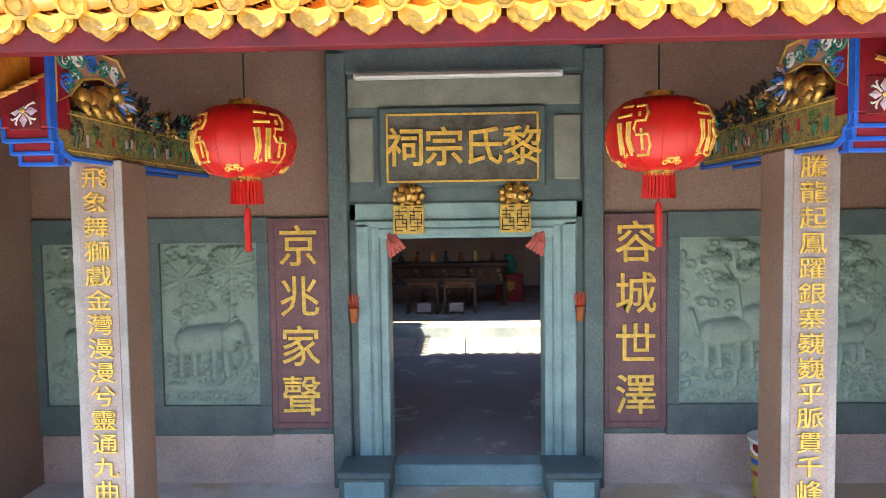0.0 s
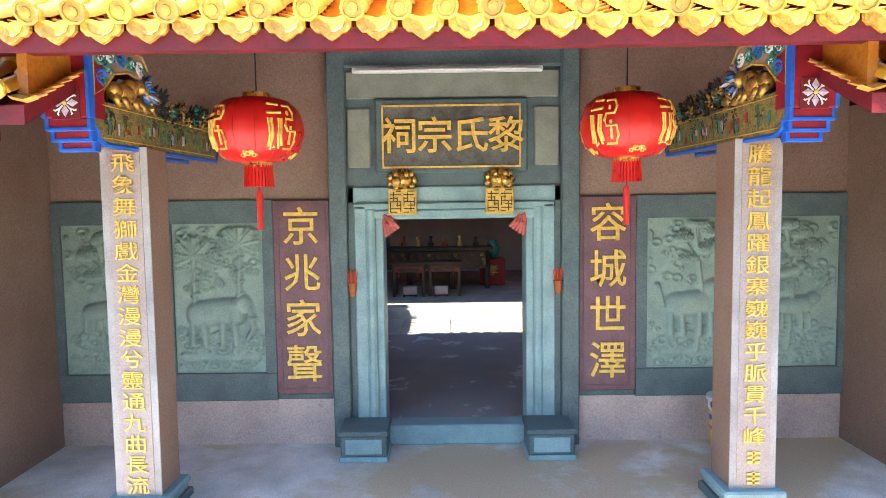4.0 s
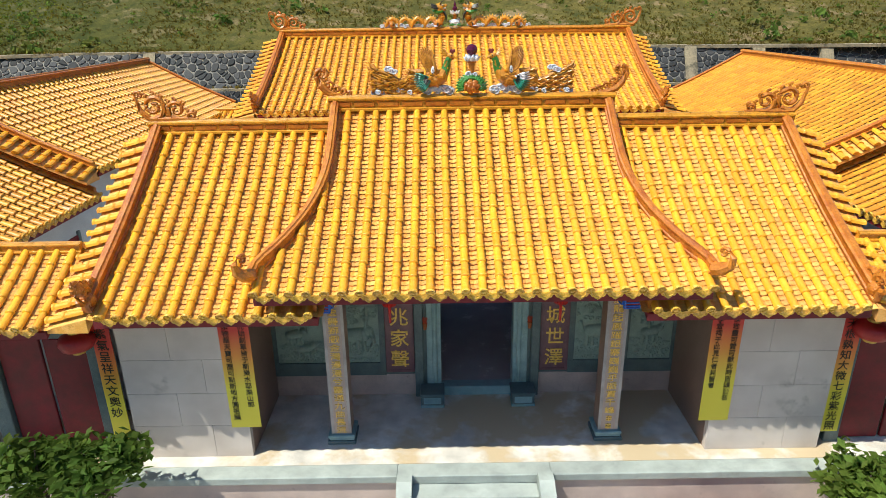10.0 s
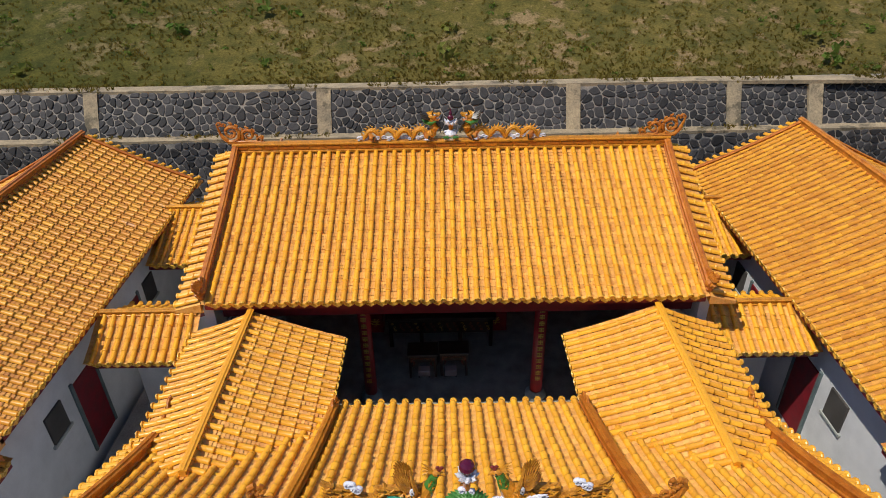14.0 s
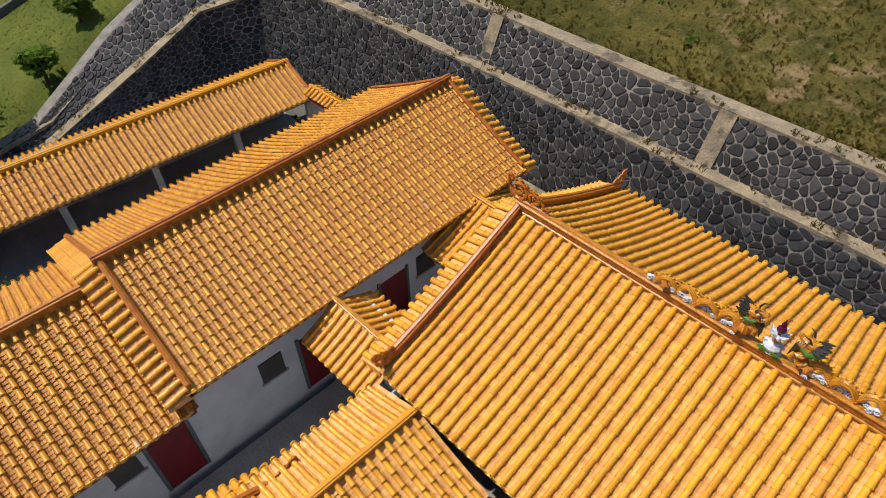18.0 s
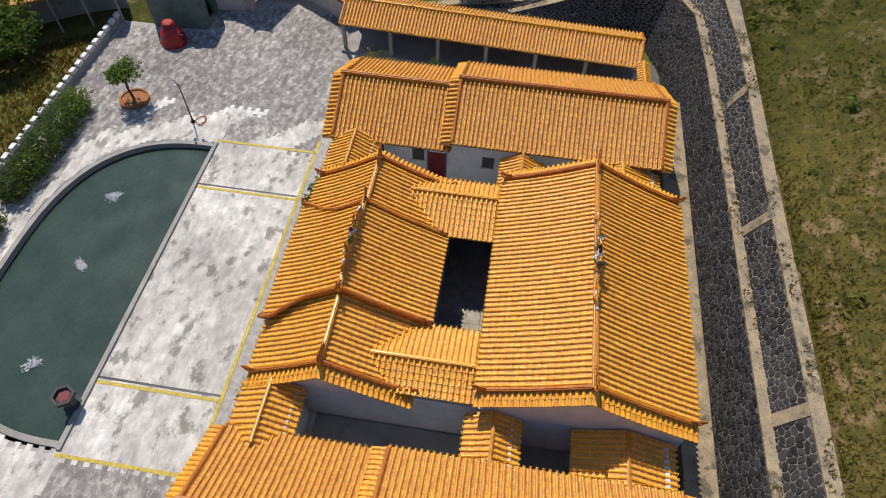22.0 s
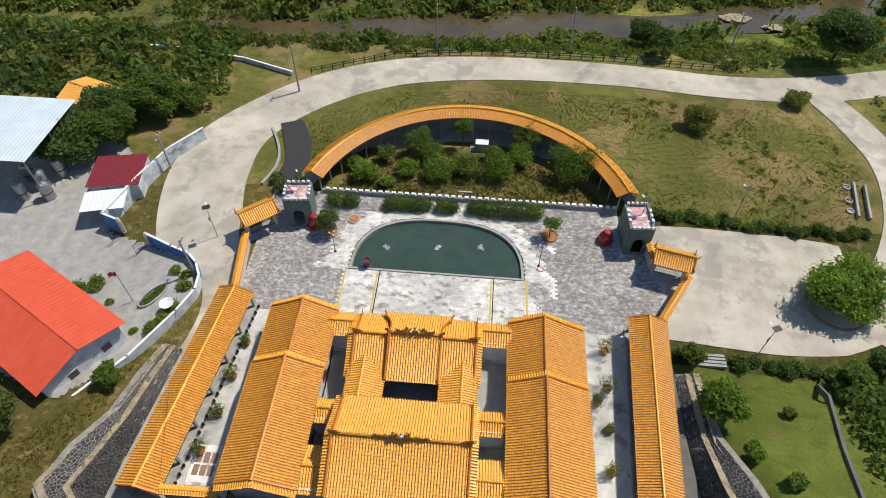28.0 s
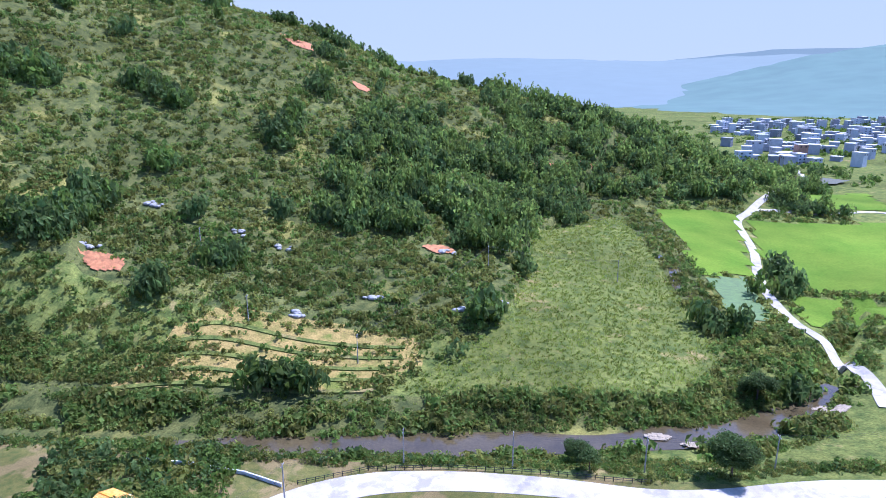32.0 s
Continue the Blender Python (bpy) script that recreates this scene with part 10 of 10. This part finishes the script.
canopy = thing("sheet_canopy", "large pale sheet-metal roof on steel posts", "canopy", (49.4, -32.5, height(49, -26)))
F = ribbed(14, 13, 6.6, 7.2, 0.5, 0.04)
F.part("roof_sheet", BLUE_SHEET, canopy)
for x, y in product((0.6, 13.4), (0.5, 6.5, 12.5)):
    Form().tube([(x, y, -0.3), (x, y, 6.6 + 0.04 * y)], 0.08, 8).part("post", STEEL, canopy)
for y in (0.5, 6.5, 12.5):
    Form().box(0.4, 13.6, y - 0.06, y + 0.06, 6.3 + 0.045 * y, 6.48 + 0.045 * y).part("beam", STEEL, canopy)
for k, (x, y) in enumerate(((50, -20.5), (51.6, -22.4), (53.2, -20.2), (54, -23.6), (50.4, -24.8))):
    tk = thing("steel_tank", "upright dull steel tank under the sheet roof", "tank", (x, y, height(x, y) + 0.1), "steel tanks")
    Form().lathe([(0.75, 0), (0.75, 2.4), (0.6, 2.65), (0.2, 2.8)], n=20).part("vessel", STEEL, tk)
    Form().tube([(0, 0, 2.75), (0, 0, 3.3), (0.5, 0, 3.4)], 0.06, 6).part("pipe", STEEL, tk)
    Form().lathe([(0.79, 1.1), (0.79, 1.2)], n=20).part("band", BLACK_METAL, tk)
awning = thing("awning", "white flat sheet awning on thin posts", "awning", (38.9, -20.8, height(41, -18)), turn=14)
ribbed(5.2, 3.6, 2.5, 2.6, 0.5, 0.02).part("sheet", WHITE, awning)
for x, y in product((0.2, 5.0), (0.2, 3.4)):
    Form().tube([(x, y, -0.2), (x, y, 2.5)], 0.05, 6).part("post", STEEL, awning)
shed = thing("shed", "low shed with a weathered red sheet roof", "shed", (38.6, -27.0, height(41, -24)), turn=10)
ribbed(6.5, 6, 2.7, 2.9, 0.3, 0.04).part("roof_sheet", DEEP_RED, shed)
Form().box(0.3, 6.2, 5.6, 5.8, -0.2, 2.7).part("wall", STAINED_WHITE, shed)
Form().box(0.1, 0.3, 0.3, 5.8, -0.2, 2.5).part("wall", STAINED_WHITE, shed)
for x in (0.3, 6.2):
    Form().tube([(x, 0.3, -0.2), (x, 0.3, 2.7)], 0.05, 6).part("post", STEEL, shed)
lodge = thing("small_house", "small white house with an orange tiled roof", "house", (51, -38.5, height(51, -38)), turn=-20)
Form().box(-4, 4, -2.2, 2.2, -0.3, 2.6).part("wall", STAINED_WHITE, lodge)
slope(lodge, -4.5, 4.5, -1, 2.8, 0.9, 3.7, 0.02, 0)
slope(lodge, -4.5, 4.5, 1, 2.8, 0.9, 3.7, 0.02, 0)
ridge_line(lodge, [(-4.6, 0, 3.7), (4.6, 0, 3.7)], 0.16, 0.2, GLAZE, False)
for s in (-1, 1):
    Form().prism([(-2.2, 2.6), (2.2, 2.6), (0, 3.55)], s * 3.95 - 0.1, s * 3.95 + 0.1, Matrix(((0, 0, 1, 0), (1, 0, 0, 0), (0, 1, 0, 0), (0, 0, 0, 1)))).part("gable", STAINED_WHITE, lodge)
for x in (-2.2, 0, 2.2):
    Form().box(x - 0.4, x + 0.4, 2.15, 2.25, 0.9, 1.9).part("window", DARK, lodge)


def fence_wall(points, mat, top, label, cap=None, group="boundary walls"):
    w = thing("boundary_wall", label, "wall", (points[0][0], points[0][1], 0), group, kind="structure")
    o = points[0]
    for (ax, ay), (bx, by) in zip(points, points[1:]):
        d = Vector((bx - ax, by - ay, 0))
        m = Matrix.Translation((ax - o[0], ay - o[1], 0)) @ Matrix.Rotation(math.atan2(d.y, d.x), 4, "Z")
        Form().box(0, d.length, -0.1, 0.1, -3.4, top, 0, m).part("wall_panel", mat, w)
        Form().box(-0.1, d.length + 0.1, -0.14, 0.14, top, top + 0.08, 0.01, m).part("coping", WHITE, w)
    return w


fence_wall([(33.2, -32.7), (36.4, -28.2), (38.4, -22.5), (40.1, -16.0)], STAINED_WHITE, 0.3, "stained white and pale blue boundary wall along the road")
fence_wall([(40.1, -16.0), (37.9, -15.2)], BLUE_PAINT, 0.3, "blue painted wall beside the yard gate")
fence_wall([(33.3, -13.2), (30, -11.8), (27.6, -10.9), (26.3, -9.7), (25.4, -8.0)], BLUE_PAINT, 0.3, "blue painted curved wall beside the yard gate")
fence_wall([(25.4, -8.0), (25.2, -6.0), (26.3, -3.0), (29.2, 2.8), (33.6, 8.8), (36, 12)], STAINED_WHITE, 0.25, "peeling whitewashed boundary wall of the yard")
gate = thing("yard_gate", "open iron bar gate between stone posts", "gate", (37.7, -15.1, -1.6), turn=155)
for x in (0, 4.6):
    Form().box(x - 0.22, x + 0.22, -0.22, 0.22, -0.3, 1.9, 0.02).ball((x, 0, 2.08), 0.22, 10).part("gate_post", GREY_WALL, gate)
for s, x0 in ((1, 0.25), (-1, 4.35)):
    leaf = Form().tube([(x0, 0, 0.15), (x0, -1.9, 0.15)], 0.03, 6).tube([(x0, 0, 1.6), (x0, -1.9, 1.6)], 0.03, 6).tube([(x0, -1.9, 0.1), (x0, -1.9, 1.7)], 0.03, 6)
    leaf = leaf.part("gate_leaf", BLACK_METAL, gate)
    for k in range(12):
        Form().tube([(x0, -0.16 * k, 0.15), (x0, -0.16 * k, 1.6)], 0.014, 5).part("bar", BLACK_METAL, leaf)
flag = thing("flagpole", "thin pole with a small red flag", "flag", (32.3, -4.9, height(32.3, -4.9)))
Form().tube([(0, 0, 0), (0, 0, 5.6)], [0.05, 0.03], 8).part("pole", STEEL, flag)
v = [(0.03 + 0.9 * i / 8, 0.12 * math.sin(i * 0.9), 5.5 - 0.65 * j - 0.05 * i) for i in range(9) for j in range(2)]
link("flag_cloth", v + [(x, y + 0.012, z) for x, y, z in v], [(2 * i, 2 * i + 1, 2 * i + 3, 2 * i + 2) for i in range(8)] + [(18 + 2 * i, 20 + 2 * i, 21 + 2 * i, 19 + 2 * i) for i in range(8)], RED, flag, "red flag")
oval = thing("oval_planter", "oval planted bed with a pale kerb", "planter", (30.2, -5.6, height(30.2, -5.6) + 0.1), turn=60)
F = Form()
n = 32
for (a, b), zz in (((1.9, 0.85), 0), ):
    v, f = [], []
    for k in range(n):
        c, s = math.cos(2 * math.pi * k / n), math.sin(2 * math.pi * k / n)
        v += [(a * c, b * s, -0.1), (a * c, b * s, 0.32), ((a - 0.16) * c, (b - 0.16) * s, 0.32), ((a - 0.16) * c, (b - 0.16) * s, 0.1)]
    f = [(4 * k + j, (4 * k + 4 + j) % (4 * n), (4 * k + 5 + j) % (4 * n), 4 * k + 1 + j) for k in range(n) for j in range(3)]
    F.add(v, f)
F.part("kerb", CEMENT, oval)
leaf_cloud("plants", [(k * 0.35, 0, 0.15, 0.4, 0.5, 0.2) for k in range(-4, 5)], 1500, 0.1, LEAF, oval, seed=77)
dish = thing("satellite_dish", "white satellite dish beside the boundary wall", "satellite dish", (27.6, -3.9, height(27.6, -3.9)))
Form().lathe([(0.05, 1.2), (0.45, 1.25), (0.75, 1.42), (0.77, 1.45), (0.45, 1.3), (0.05, 1.24)], n=24).part("bowl", WHITE, dish)
Form().tube([(0, 0, 0), (0, 0, 1.2)], 0.04, 8).part("mast", STEEL, dish)


# ---- lamps, poles and wires ----
def solar_lamp(x, y, z, h, group="solar street lamps"):
    s = thing("street_lamp", "slim grey solar street lamp with a small red ornament", "street lamp", (x, y, z), group, turn=25)
    Form().tube([(0, 0, 0), (0, 0, h)], [0.05, 0.035], 8).part("pole", STEEL, s)
    p = Form().box(-0.45, 0.45, -0.32, 0.32, h, h + 0.05, 0.01).part("solar_panel", INK, s, "dark blue solar panel")
    Form().tube([(0, 0, h - 0.35), (0, -0.7, h - 0.2)], 0.025, 6).part("arm", STEEL, s)
    Form().box(-0.1, 0.1, -1.05, -0.65, h - 0.24, h - 0.16, 0.02).part("lamp_head", WHITE, s)
    Form().box(0.04, 0.3, -0.04, 0.04, h * 0.62, h * 0.62 + 0.14, 0.02).box(0.1, 0.18, -0.04, 0.04, h * 0.54, h * 0.7, 0.02).part("ornament", RED, s, "red knot ornament")


for x, y in ((-35.9, -4.4), (-37.8, -24.8), (25.7, -14.7)):
    solar_lamp(x, y, height(x, y), 5.2)
for x, y in ((-24.3, -19.2), (16.0, -19.6)):
    solar_lamp(x, y, 3.1, 2.4, "solar lamps on the towers")


def utility_pole(x, y, h, group="utility poles"):
    u = thing("utility_pole", "weathered concrete utility pole with a steel crossarm", "utility pole", (x, y, height(x, y)), group, turn=90)
    Form().tube([(0, 0, -0.3), (0, 0, h)], [0.16, 0.1], 10).part("pole", CEMENT, u)
    Form().box(-0.8, 0.8, -0.05, 0.05, h - 0.5, h - 0.4).part("crossarm", STEEL, u)
    for k in (-0.7, 0, 0.7):
        Form().lathe([(0.05, h - 0.4), (0.07, h - 0.3), (0.04, h - 0.2)], (k, 0, 0), 8).part("insulator", WHITE, u)
    return Vector((x, y, height(x, y) + h - 0.2))


tops = [utility_pole(x, y, h) for x, y, h in ((26.6, -9.0, 6), (36.0, -26.6, 6.0), (23.4, -46.5, 8), (3.3, -60.2, 8), (-18.7, -62, 8), (-45, -63, 8), (-72, -68, 8), (-105, -76, 8))]
wire = thing("power_line", "thin dark wires slung between the utility poles", "power line", (0, 0, 0))
for a, b in zip(tops[1:], tops[2:]):
    for o in (-0.7, 0, 0.7):
        pts = [a.lerp(b, k / 10) + Vector((0, o, -1.0 * 4 * (k / 10) * (1 - k / 10))) for k in range(11)]
        Form().tube(pts, 0.014, 4).part("cable", BLACK_METAL, wire)
Form().tube([Vector((20.6, 14.5, 2.4)).lerp(Vector((26.6, -9, 4.4)), k / 10) + Vector((0, 0, -0.5 * math.sin(math.pi * k / 10))) for k in range(11)], 0.014, 4).part("cable", BLACK_METAL, wire)
for (x, y), (X, Y) in zip(((88, -150), (60, -120), (24, -108), (-10, -175), (-60, -190)), ((60, -120), (24, -108), (-10, -175), (-60, -190), (-110, -330))):
    utility_pole(x, y, 9, "poles across the river")
    for o in (-0.6, 0.6):
        Form().tube([Vector((x, y + o, height(x, y) + 8.7)).lerp(Vector((X, Y + o, height(X, Y) + 8.7)), k / 8) + Vector((0, 0, -1.6 * math.sin(math.pi * k / 8))) for k in range(9)], 0.02, 4).part("cable", BLACK_METAL, wire)

rail = thing("road_railing", "dark post-and-rail fence along the outer edge of the road", "fence", (0, 0, 0))
RL = [(22.6, -51.5), (10, -57.4), (-6, -59.6), (-26, -59.6), (-40, -58.6), (-47, -58.4)]
prev = None
for (ax, ay), (bx, by) in zip(RL, RL[1:]):
    n = int(math.hypot(bx - ax, by - ay) / 1.7)
    for k in range(n):
        x, y = ax + (bx - ax) * k / n, ay + (by - ay) * k / n
        z = height(x, y)
        Form().box(x - 0.07, x + 0.07, y - 0.07, y + 0.07, z - 0.2, z + 1.05, 0.015).part("post", BLACK_METAL, rail)
        if prev:
            for h in (0.5, 0.92):
                Form().tube([(prev[0], prev[1], prev[2] + h), (x, y, z + h)], 0.045, 6).part("rail", BLACK_METAL, rail)
        prev = (x, y, z)
low = fence_wall([(25.5, -50.6), (34, -53.6), (46, -55.5), (60, -56)], STAINED_WHITE, -2.4, "low pale wall along the river side of the road")
kerb = ribbon("road_kerb", [(24.8, -36.5), (22.5, -31.5), (21.8, -27.5), (22.8, -24)], [0.35] * 4, CEMENT, "mossy cement kerb of the road's inner bank", "kerb", 0.35)
ribbon("stone_bank", [(22.6, -38.5), (20.4, -33.5), (19.4, -28.5), (20.6, -24.6)], [3.2, 3.8, 3.2, 2.0], STONE, "dark rubble paving on the bank beside the arc", "stone bank", 0.18)
culvert = thing("culvert", "open stone-edged culvert with round drain mouths", "culvert", (-55.2, -29.5, height(-55, -29)), turn=78)
Form().box(-3.2, 3.2, 0.55, 0.85, -0.3, 0.55, 0.03).part("side_wall", CEMENT, culvert)
Form().box(-3.2, 3.2, -0.85, -0.55, -0.3, 0.55, 0.03).part("side_wall", CEMENT, culvert)
for x in (-2.4, 0.2, 2.2):
    Form().lathe([(0.45, 0.05), (0.5, 0.2), (0.38, 0.2), (0.34, 0.06)], (x, -1.5, 0), 18).part("drain_mouth", CEMENT, culvert)
steps = thing("tile_stack", "rows of stacked grey tiles beside the hedge", "tiles", (-30.4, -2.8, height(-30.4, -2.8)))
for k in range(4):
    Form().box(-1.6, 1.6, -0.8 + 0.42 * k, -0.5 + 0.42 * k, 0, 0.3 + 0.03 * k, 0.02).part("tile_course", CEMENT, steps)
heap = thing("broken_tiles", "heap of broken orange roof tiles on the lawn's edge", "rubble", (-29.15, 7.2, height(-29.15, 7.2)))
rng = random.Random(44)
H = [rows4(*(Matrix.Rotation(rng.uniform(0, 6), 3, "Z") @ Matrix.Rotation(rng.uniform(-0.2, 0.2), 3, "X")).transposed(), Vector((rng.gauss(0, 0.3), rng.gauss(0, 0.85), rng.uniform(0.0, 0.22)))) for _ in range(170)]
pieces("tile", *COVER, H, GLAZE, heap, 40, "tiles")


kerb = thing("lawn_wall", "low sandy cement wall along the edge of the lawn", "wall", kind="structure")
for (a, b), (c, d) in zip(((-41.6, -1.6), (-41.2, 0.6), (-40.3, 6.6), (-39.4, 11.2)), ((-41.2, 0.6), (-40.3, 6.6), (-39.4, 11.2), (-38.0, 17.5))):
    m = Matrix.Translation((a, b, 0)) @ Matrix.Rotation(math.atan2(d - b, c - a), 4, "Z")
    za, zb, n = height(a, b), height(c, d), math.hypot(c - a, d - b)
    F = Form().prism([(0, za - 0.5), (n, zb - 0.5), (n, zb + 0.35), (0, za + 0.35)], -0.16, 0.16, m @ Matrix(((1, 0, 0, 0), (0, 0, -1, 0), (0, 1, 0, 0), (0, 0, 0, 1))))
    F.part("wall_stretch", DARK_CEMENT, kerb)

# ---- the town and the far ridges ----
rng = random.Random(9)
FAR = Form()
FAR_TOP = Form()
FAR_WIN = Form()
count = 0
for k in range(330):
    t = rng.random()
    cy = -560 - 620 * t ** 0.8
    lo, hi = -300 - (-cy - 560) * 0.75 - 260, -232 - (-cy - 560) * 0.24
    cx = rng.uniform(lo, hi)
    w, d, h = rng.uniform(8, 15), rng.uniform(8, 13), rng.choice((4, 7, 7, 10, 10, 13))
    if not away(FAR_ROAD, 9)(cx, cy):
        continue
    z = height(cx, cy)
    turn = rng.uniform(0, 90)
    if cy > -700 and count < 26:
        count += 1
        b = thing("town_house", "small flat-roofed village house of pale render", "house", (cx, cy, z), "town houses", turn=turn)
        Form().box(-w / 2, w / 2, -d / 2, d / 2, -2, h).part("wall", BRICK_WALL if rng.random() < 0.18 else HOUSE_WALL, b)
        Form().box(-w / 2 - 0.4, w / 2 + 0.4, -d / 2 - 0.4, d / 2 + 0.4, h, h + 0.5).part("roof", HOUSE_ROOF, b)
        for s in (-0.25, 0.25):
            W = Form().box(s * w - 0.9, s * w + 0.9, -d / 2 - 0.06, d / 2 + 0.06, h - 2.4, h - 0.9)
            W.part("window", DARK, b)
    else:
        m = Matrix.Translation((cx, cy, z)) @ Matrix.Rotation(math.radians(turn), 4, "Z")
        FAR.box(-w / 2, w / 2, -d / 2, d / 2, -2, h, 0, m)
        FAR_TOP.box(-w / 2 - 0.4, w / 2 + 0.4, -d / 2 - 0.4, d / 2 + 0.4, h, h + 0.5, 0, m)
        for fl in range(int(h / 3.2)):
            for s in (-0.28, 0.28):
                FAR_WIN.box(s * w - 0.9, s * w + 0.9, -d / 2 - 0.06, d / 2 + 0.06, 1 + fl * 3.2, 2.5 + fl * 3.2, 0, m)
town = thing("town", "crowded pale houses of the town in the valley", "town", kind="stuff")
FAR.part("walls", HOUSE_WALL, town, kind="stuff")
FAR_TOP.part("roofs", HOUSE_ROOF, town, kind="stuff")
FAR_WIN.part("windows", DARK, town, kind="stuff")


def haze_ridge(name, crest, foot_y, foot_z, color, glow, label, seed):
    """A distant ridge behind everything, blue air haze put into its colour and glow."""
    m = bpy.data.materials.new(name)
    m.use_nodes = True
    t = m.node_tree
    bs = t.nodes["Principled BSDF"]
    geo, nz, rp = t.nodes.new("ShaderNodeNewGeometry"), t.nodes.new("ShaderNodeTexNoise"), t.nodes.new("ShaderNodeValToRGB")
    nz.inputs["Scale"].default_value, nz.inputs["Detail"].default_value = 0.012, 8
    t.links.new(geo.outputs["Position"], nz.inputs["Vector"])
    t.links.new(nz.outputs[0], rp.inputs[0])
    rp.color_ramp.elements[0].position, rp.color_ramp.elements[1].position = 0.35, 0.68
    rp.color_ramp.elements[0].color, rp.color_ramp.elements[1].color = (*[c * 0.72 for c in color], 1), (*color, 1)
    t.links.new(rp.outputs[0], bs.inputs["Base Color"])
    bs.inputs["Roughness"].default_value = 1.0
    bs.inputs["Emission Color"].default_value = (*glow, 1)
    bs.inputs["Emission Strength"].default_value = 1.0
    xs = [crest[0][0] + (crest[-1][0] - crest[0][0]) * i / 120 for i in range(121)]
    v, f = [], []
    for j in range(13):
        q = j / 12
        for x in xs:
            cz = along(x, [c[0] for c in crest], [c[2] for c in crest])
            cy = along(x, [c[0] for c in crest], [c[1] for c in crest])
            y = foot_y + (cy - foot_y) * q
            z = foot_z + (cz - foot_z) * q ** 1.2 + noise.noise((x * 0.004, y * 0.004, seed)) * 30 * q * (1 - q) + noise.noise((x * 0.02, y * 0.02, seed)) * 6 * q
            v.append((x, y, z))
    f = [(j * 121 + i, j * 121 + i + 1, j * 121 + 122 + i, j * 121 + 121 + i) for j in range(12) for i in range(120)]
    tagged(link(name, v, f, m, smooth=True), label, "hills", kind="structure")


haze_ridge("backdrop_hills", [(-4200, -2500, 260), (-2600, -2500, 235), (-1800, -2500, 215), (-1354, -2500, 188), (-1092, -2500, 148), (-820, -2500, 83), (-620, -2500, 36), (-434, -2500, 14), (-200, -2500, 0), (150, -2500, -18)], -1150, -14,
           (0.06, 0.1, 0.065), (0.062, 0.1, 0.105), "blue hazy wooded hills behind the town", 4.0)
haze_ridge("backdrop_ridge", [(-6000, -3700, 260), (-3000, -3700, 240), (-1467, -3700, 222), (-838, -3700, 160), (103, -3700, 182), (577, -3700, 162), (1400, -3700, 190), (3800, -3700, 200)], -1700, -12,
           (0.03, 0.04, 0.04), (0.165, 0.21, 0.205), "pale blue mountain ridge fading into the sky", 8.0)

# an added glowing sheet: hazy sky low behind the ridges, graded into its colour
HAZE = bpy.data.materials.new("hazy_sky")
HAZE.use_nodes = True
ht = HAZE.node_tree
hb, hc, hs, hr = ht.nodes["Principled BSDF"], ht.nodes.new("ShaderNodeTexCoord"), ht.nodes.new("ShaderNodeSeparateXYZ"), ht.nodes.new("ShaderNodeValToRGB")
ht.links.new(hc.outputs["Generated"], hs.inputs[0]), ht.links.new(hs.outputs["Z"], hr.inputs[0]), ht.links.new(hr.outputs[0], hb.inputs["Emission Color"])
hr.color_ramp.elements[0].color, hr.color_ramp.elements[1].color = (0.35, 0.385, 0.345, 1), (0.325, 0.368, 0.34, 1)
hr.color_ramp.elements[0].position, hr.color_ramp.elements[1].position = 0.12, 0.6
hb.inputs["Base Color"].default_value, hb.inputs["Emission Strength"].default_value, hb.inputs["Specular IOR Level"].default_value = (0, 0, 0, 1), 1.0, 0.0
v = [(4400 * math.sin(a), -4400 * math.cos(a), z) for a in [math.radians(-75 + 150 * k / 40) for k in range(41)] for z in (-60, 1500)]
tagged(link("backdrop_sky", v, [(2 * k, 2 * k + 1, 2 * k + 3, 2 * k + 2) for k in range(40)], HAZE), "glowing sheet of pale hazy summer sky low over the far ridges", "sky", kind="structure")

# paving of the yard, slab by slab
pieces("paving_slab", SLAB.v, SLAB.f, dark_tiles, PAVE, yard, 170, "paving_slabs")
pieces("paving_slab", SLAB.v, SLAB.f, pale_tiles, PAVE_PALE, yard, 120, "paving_slabs")
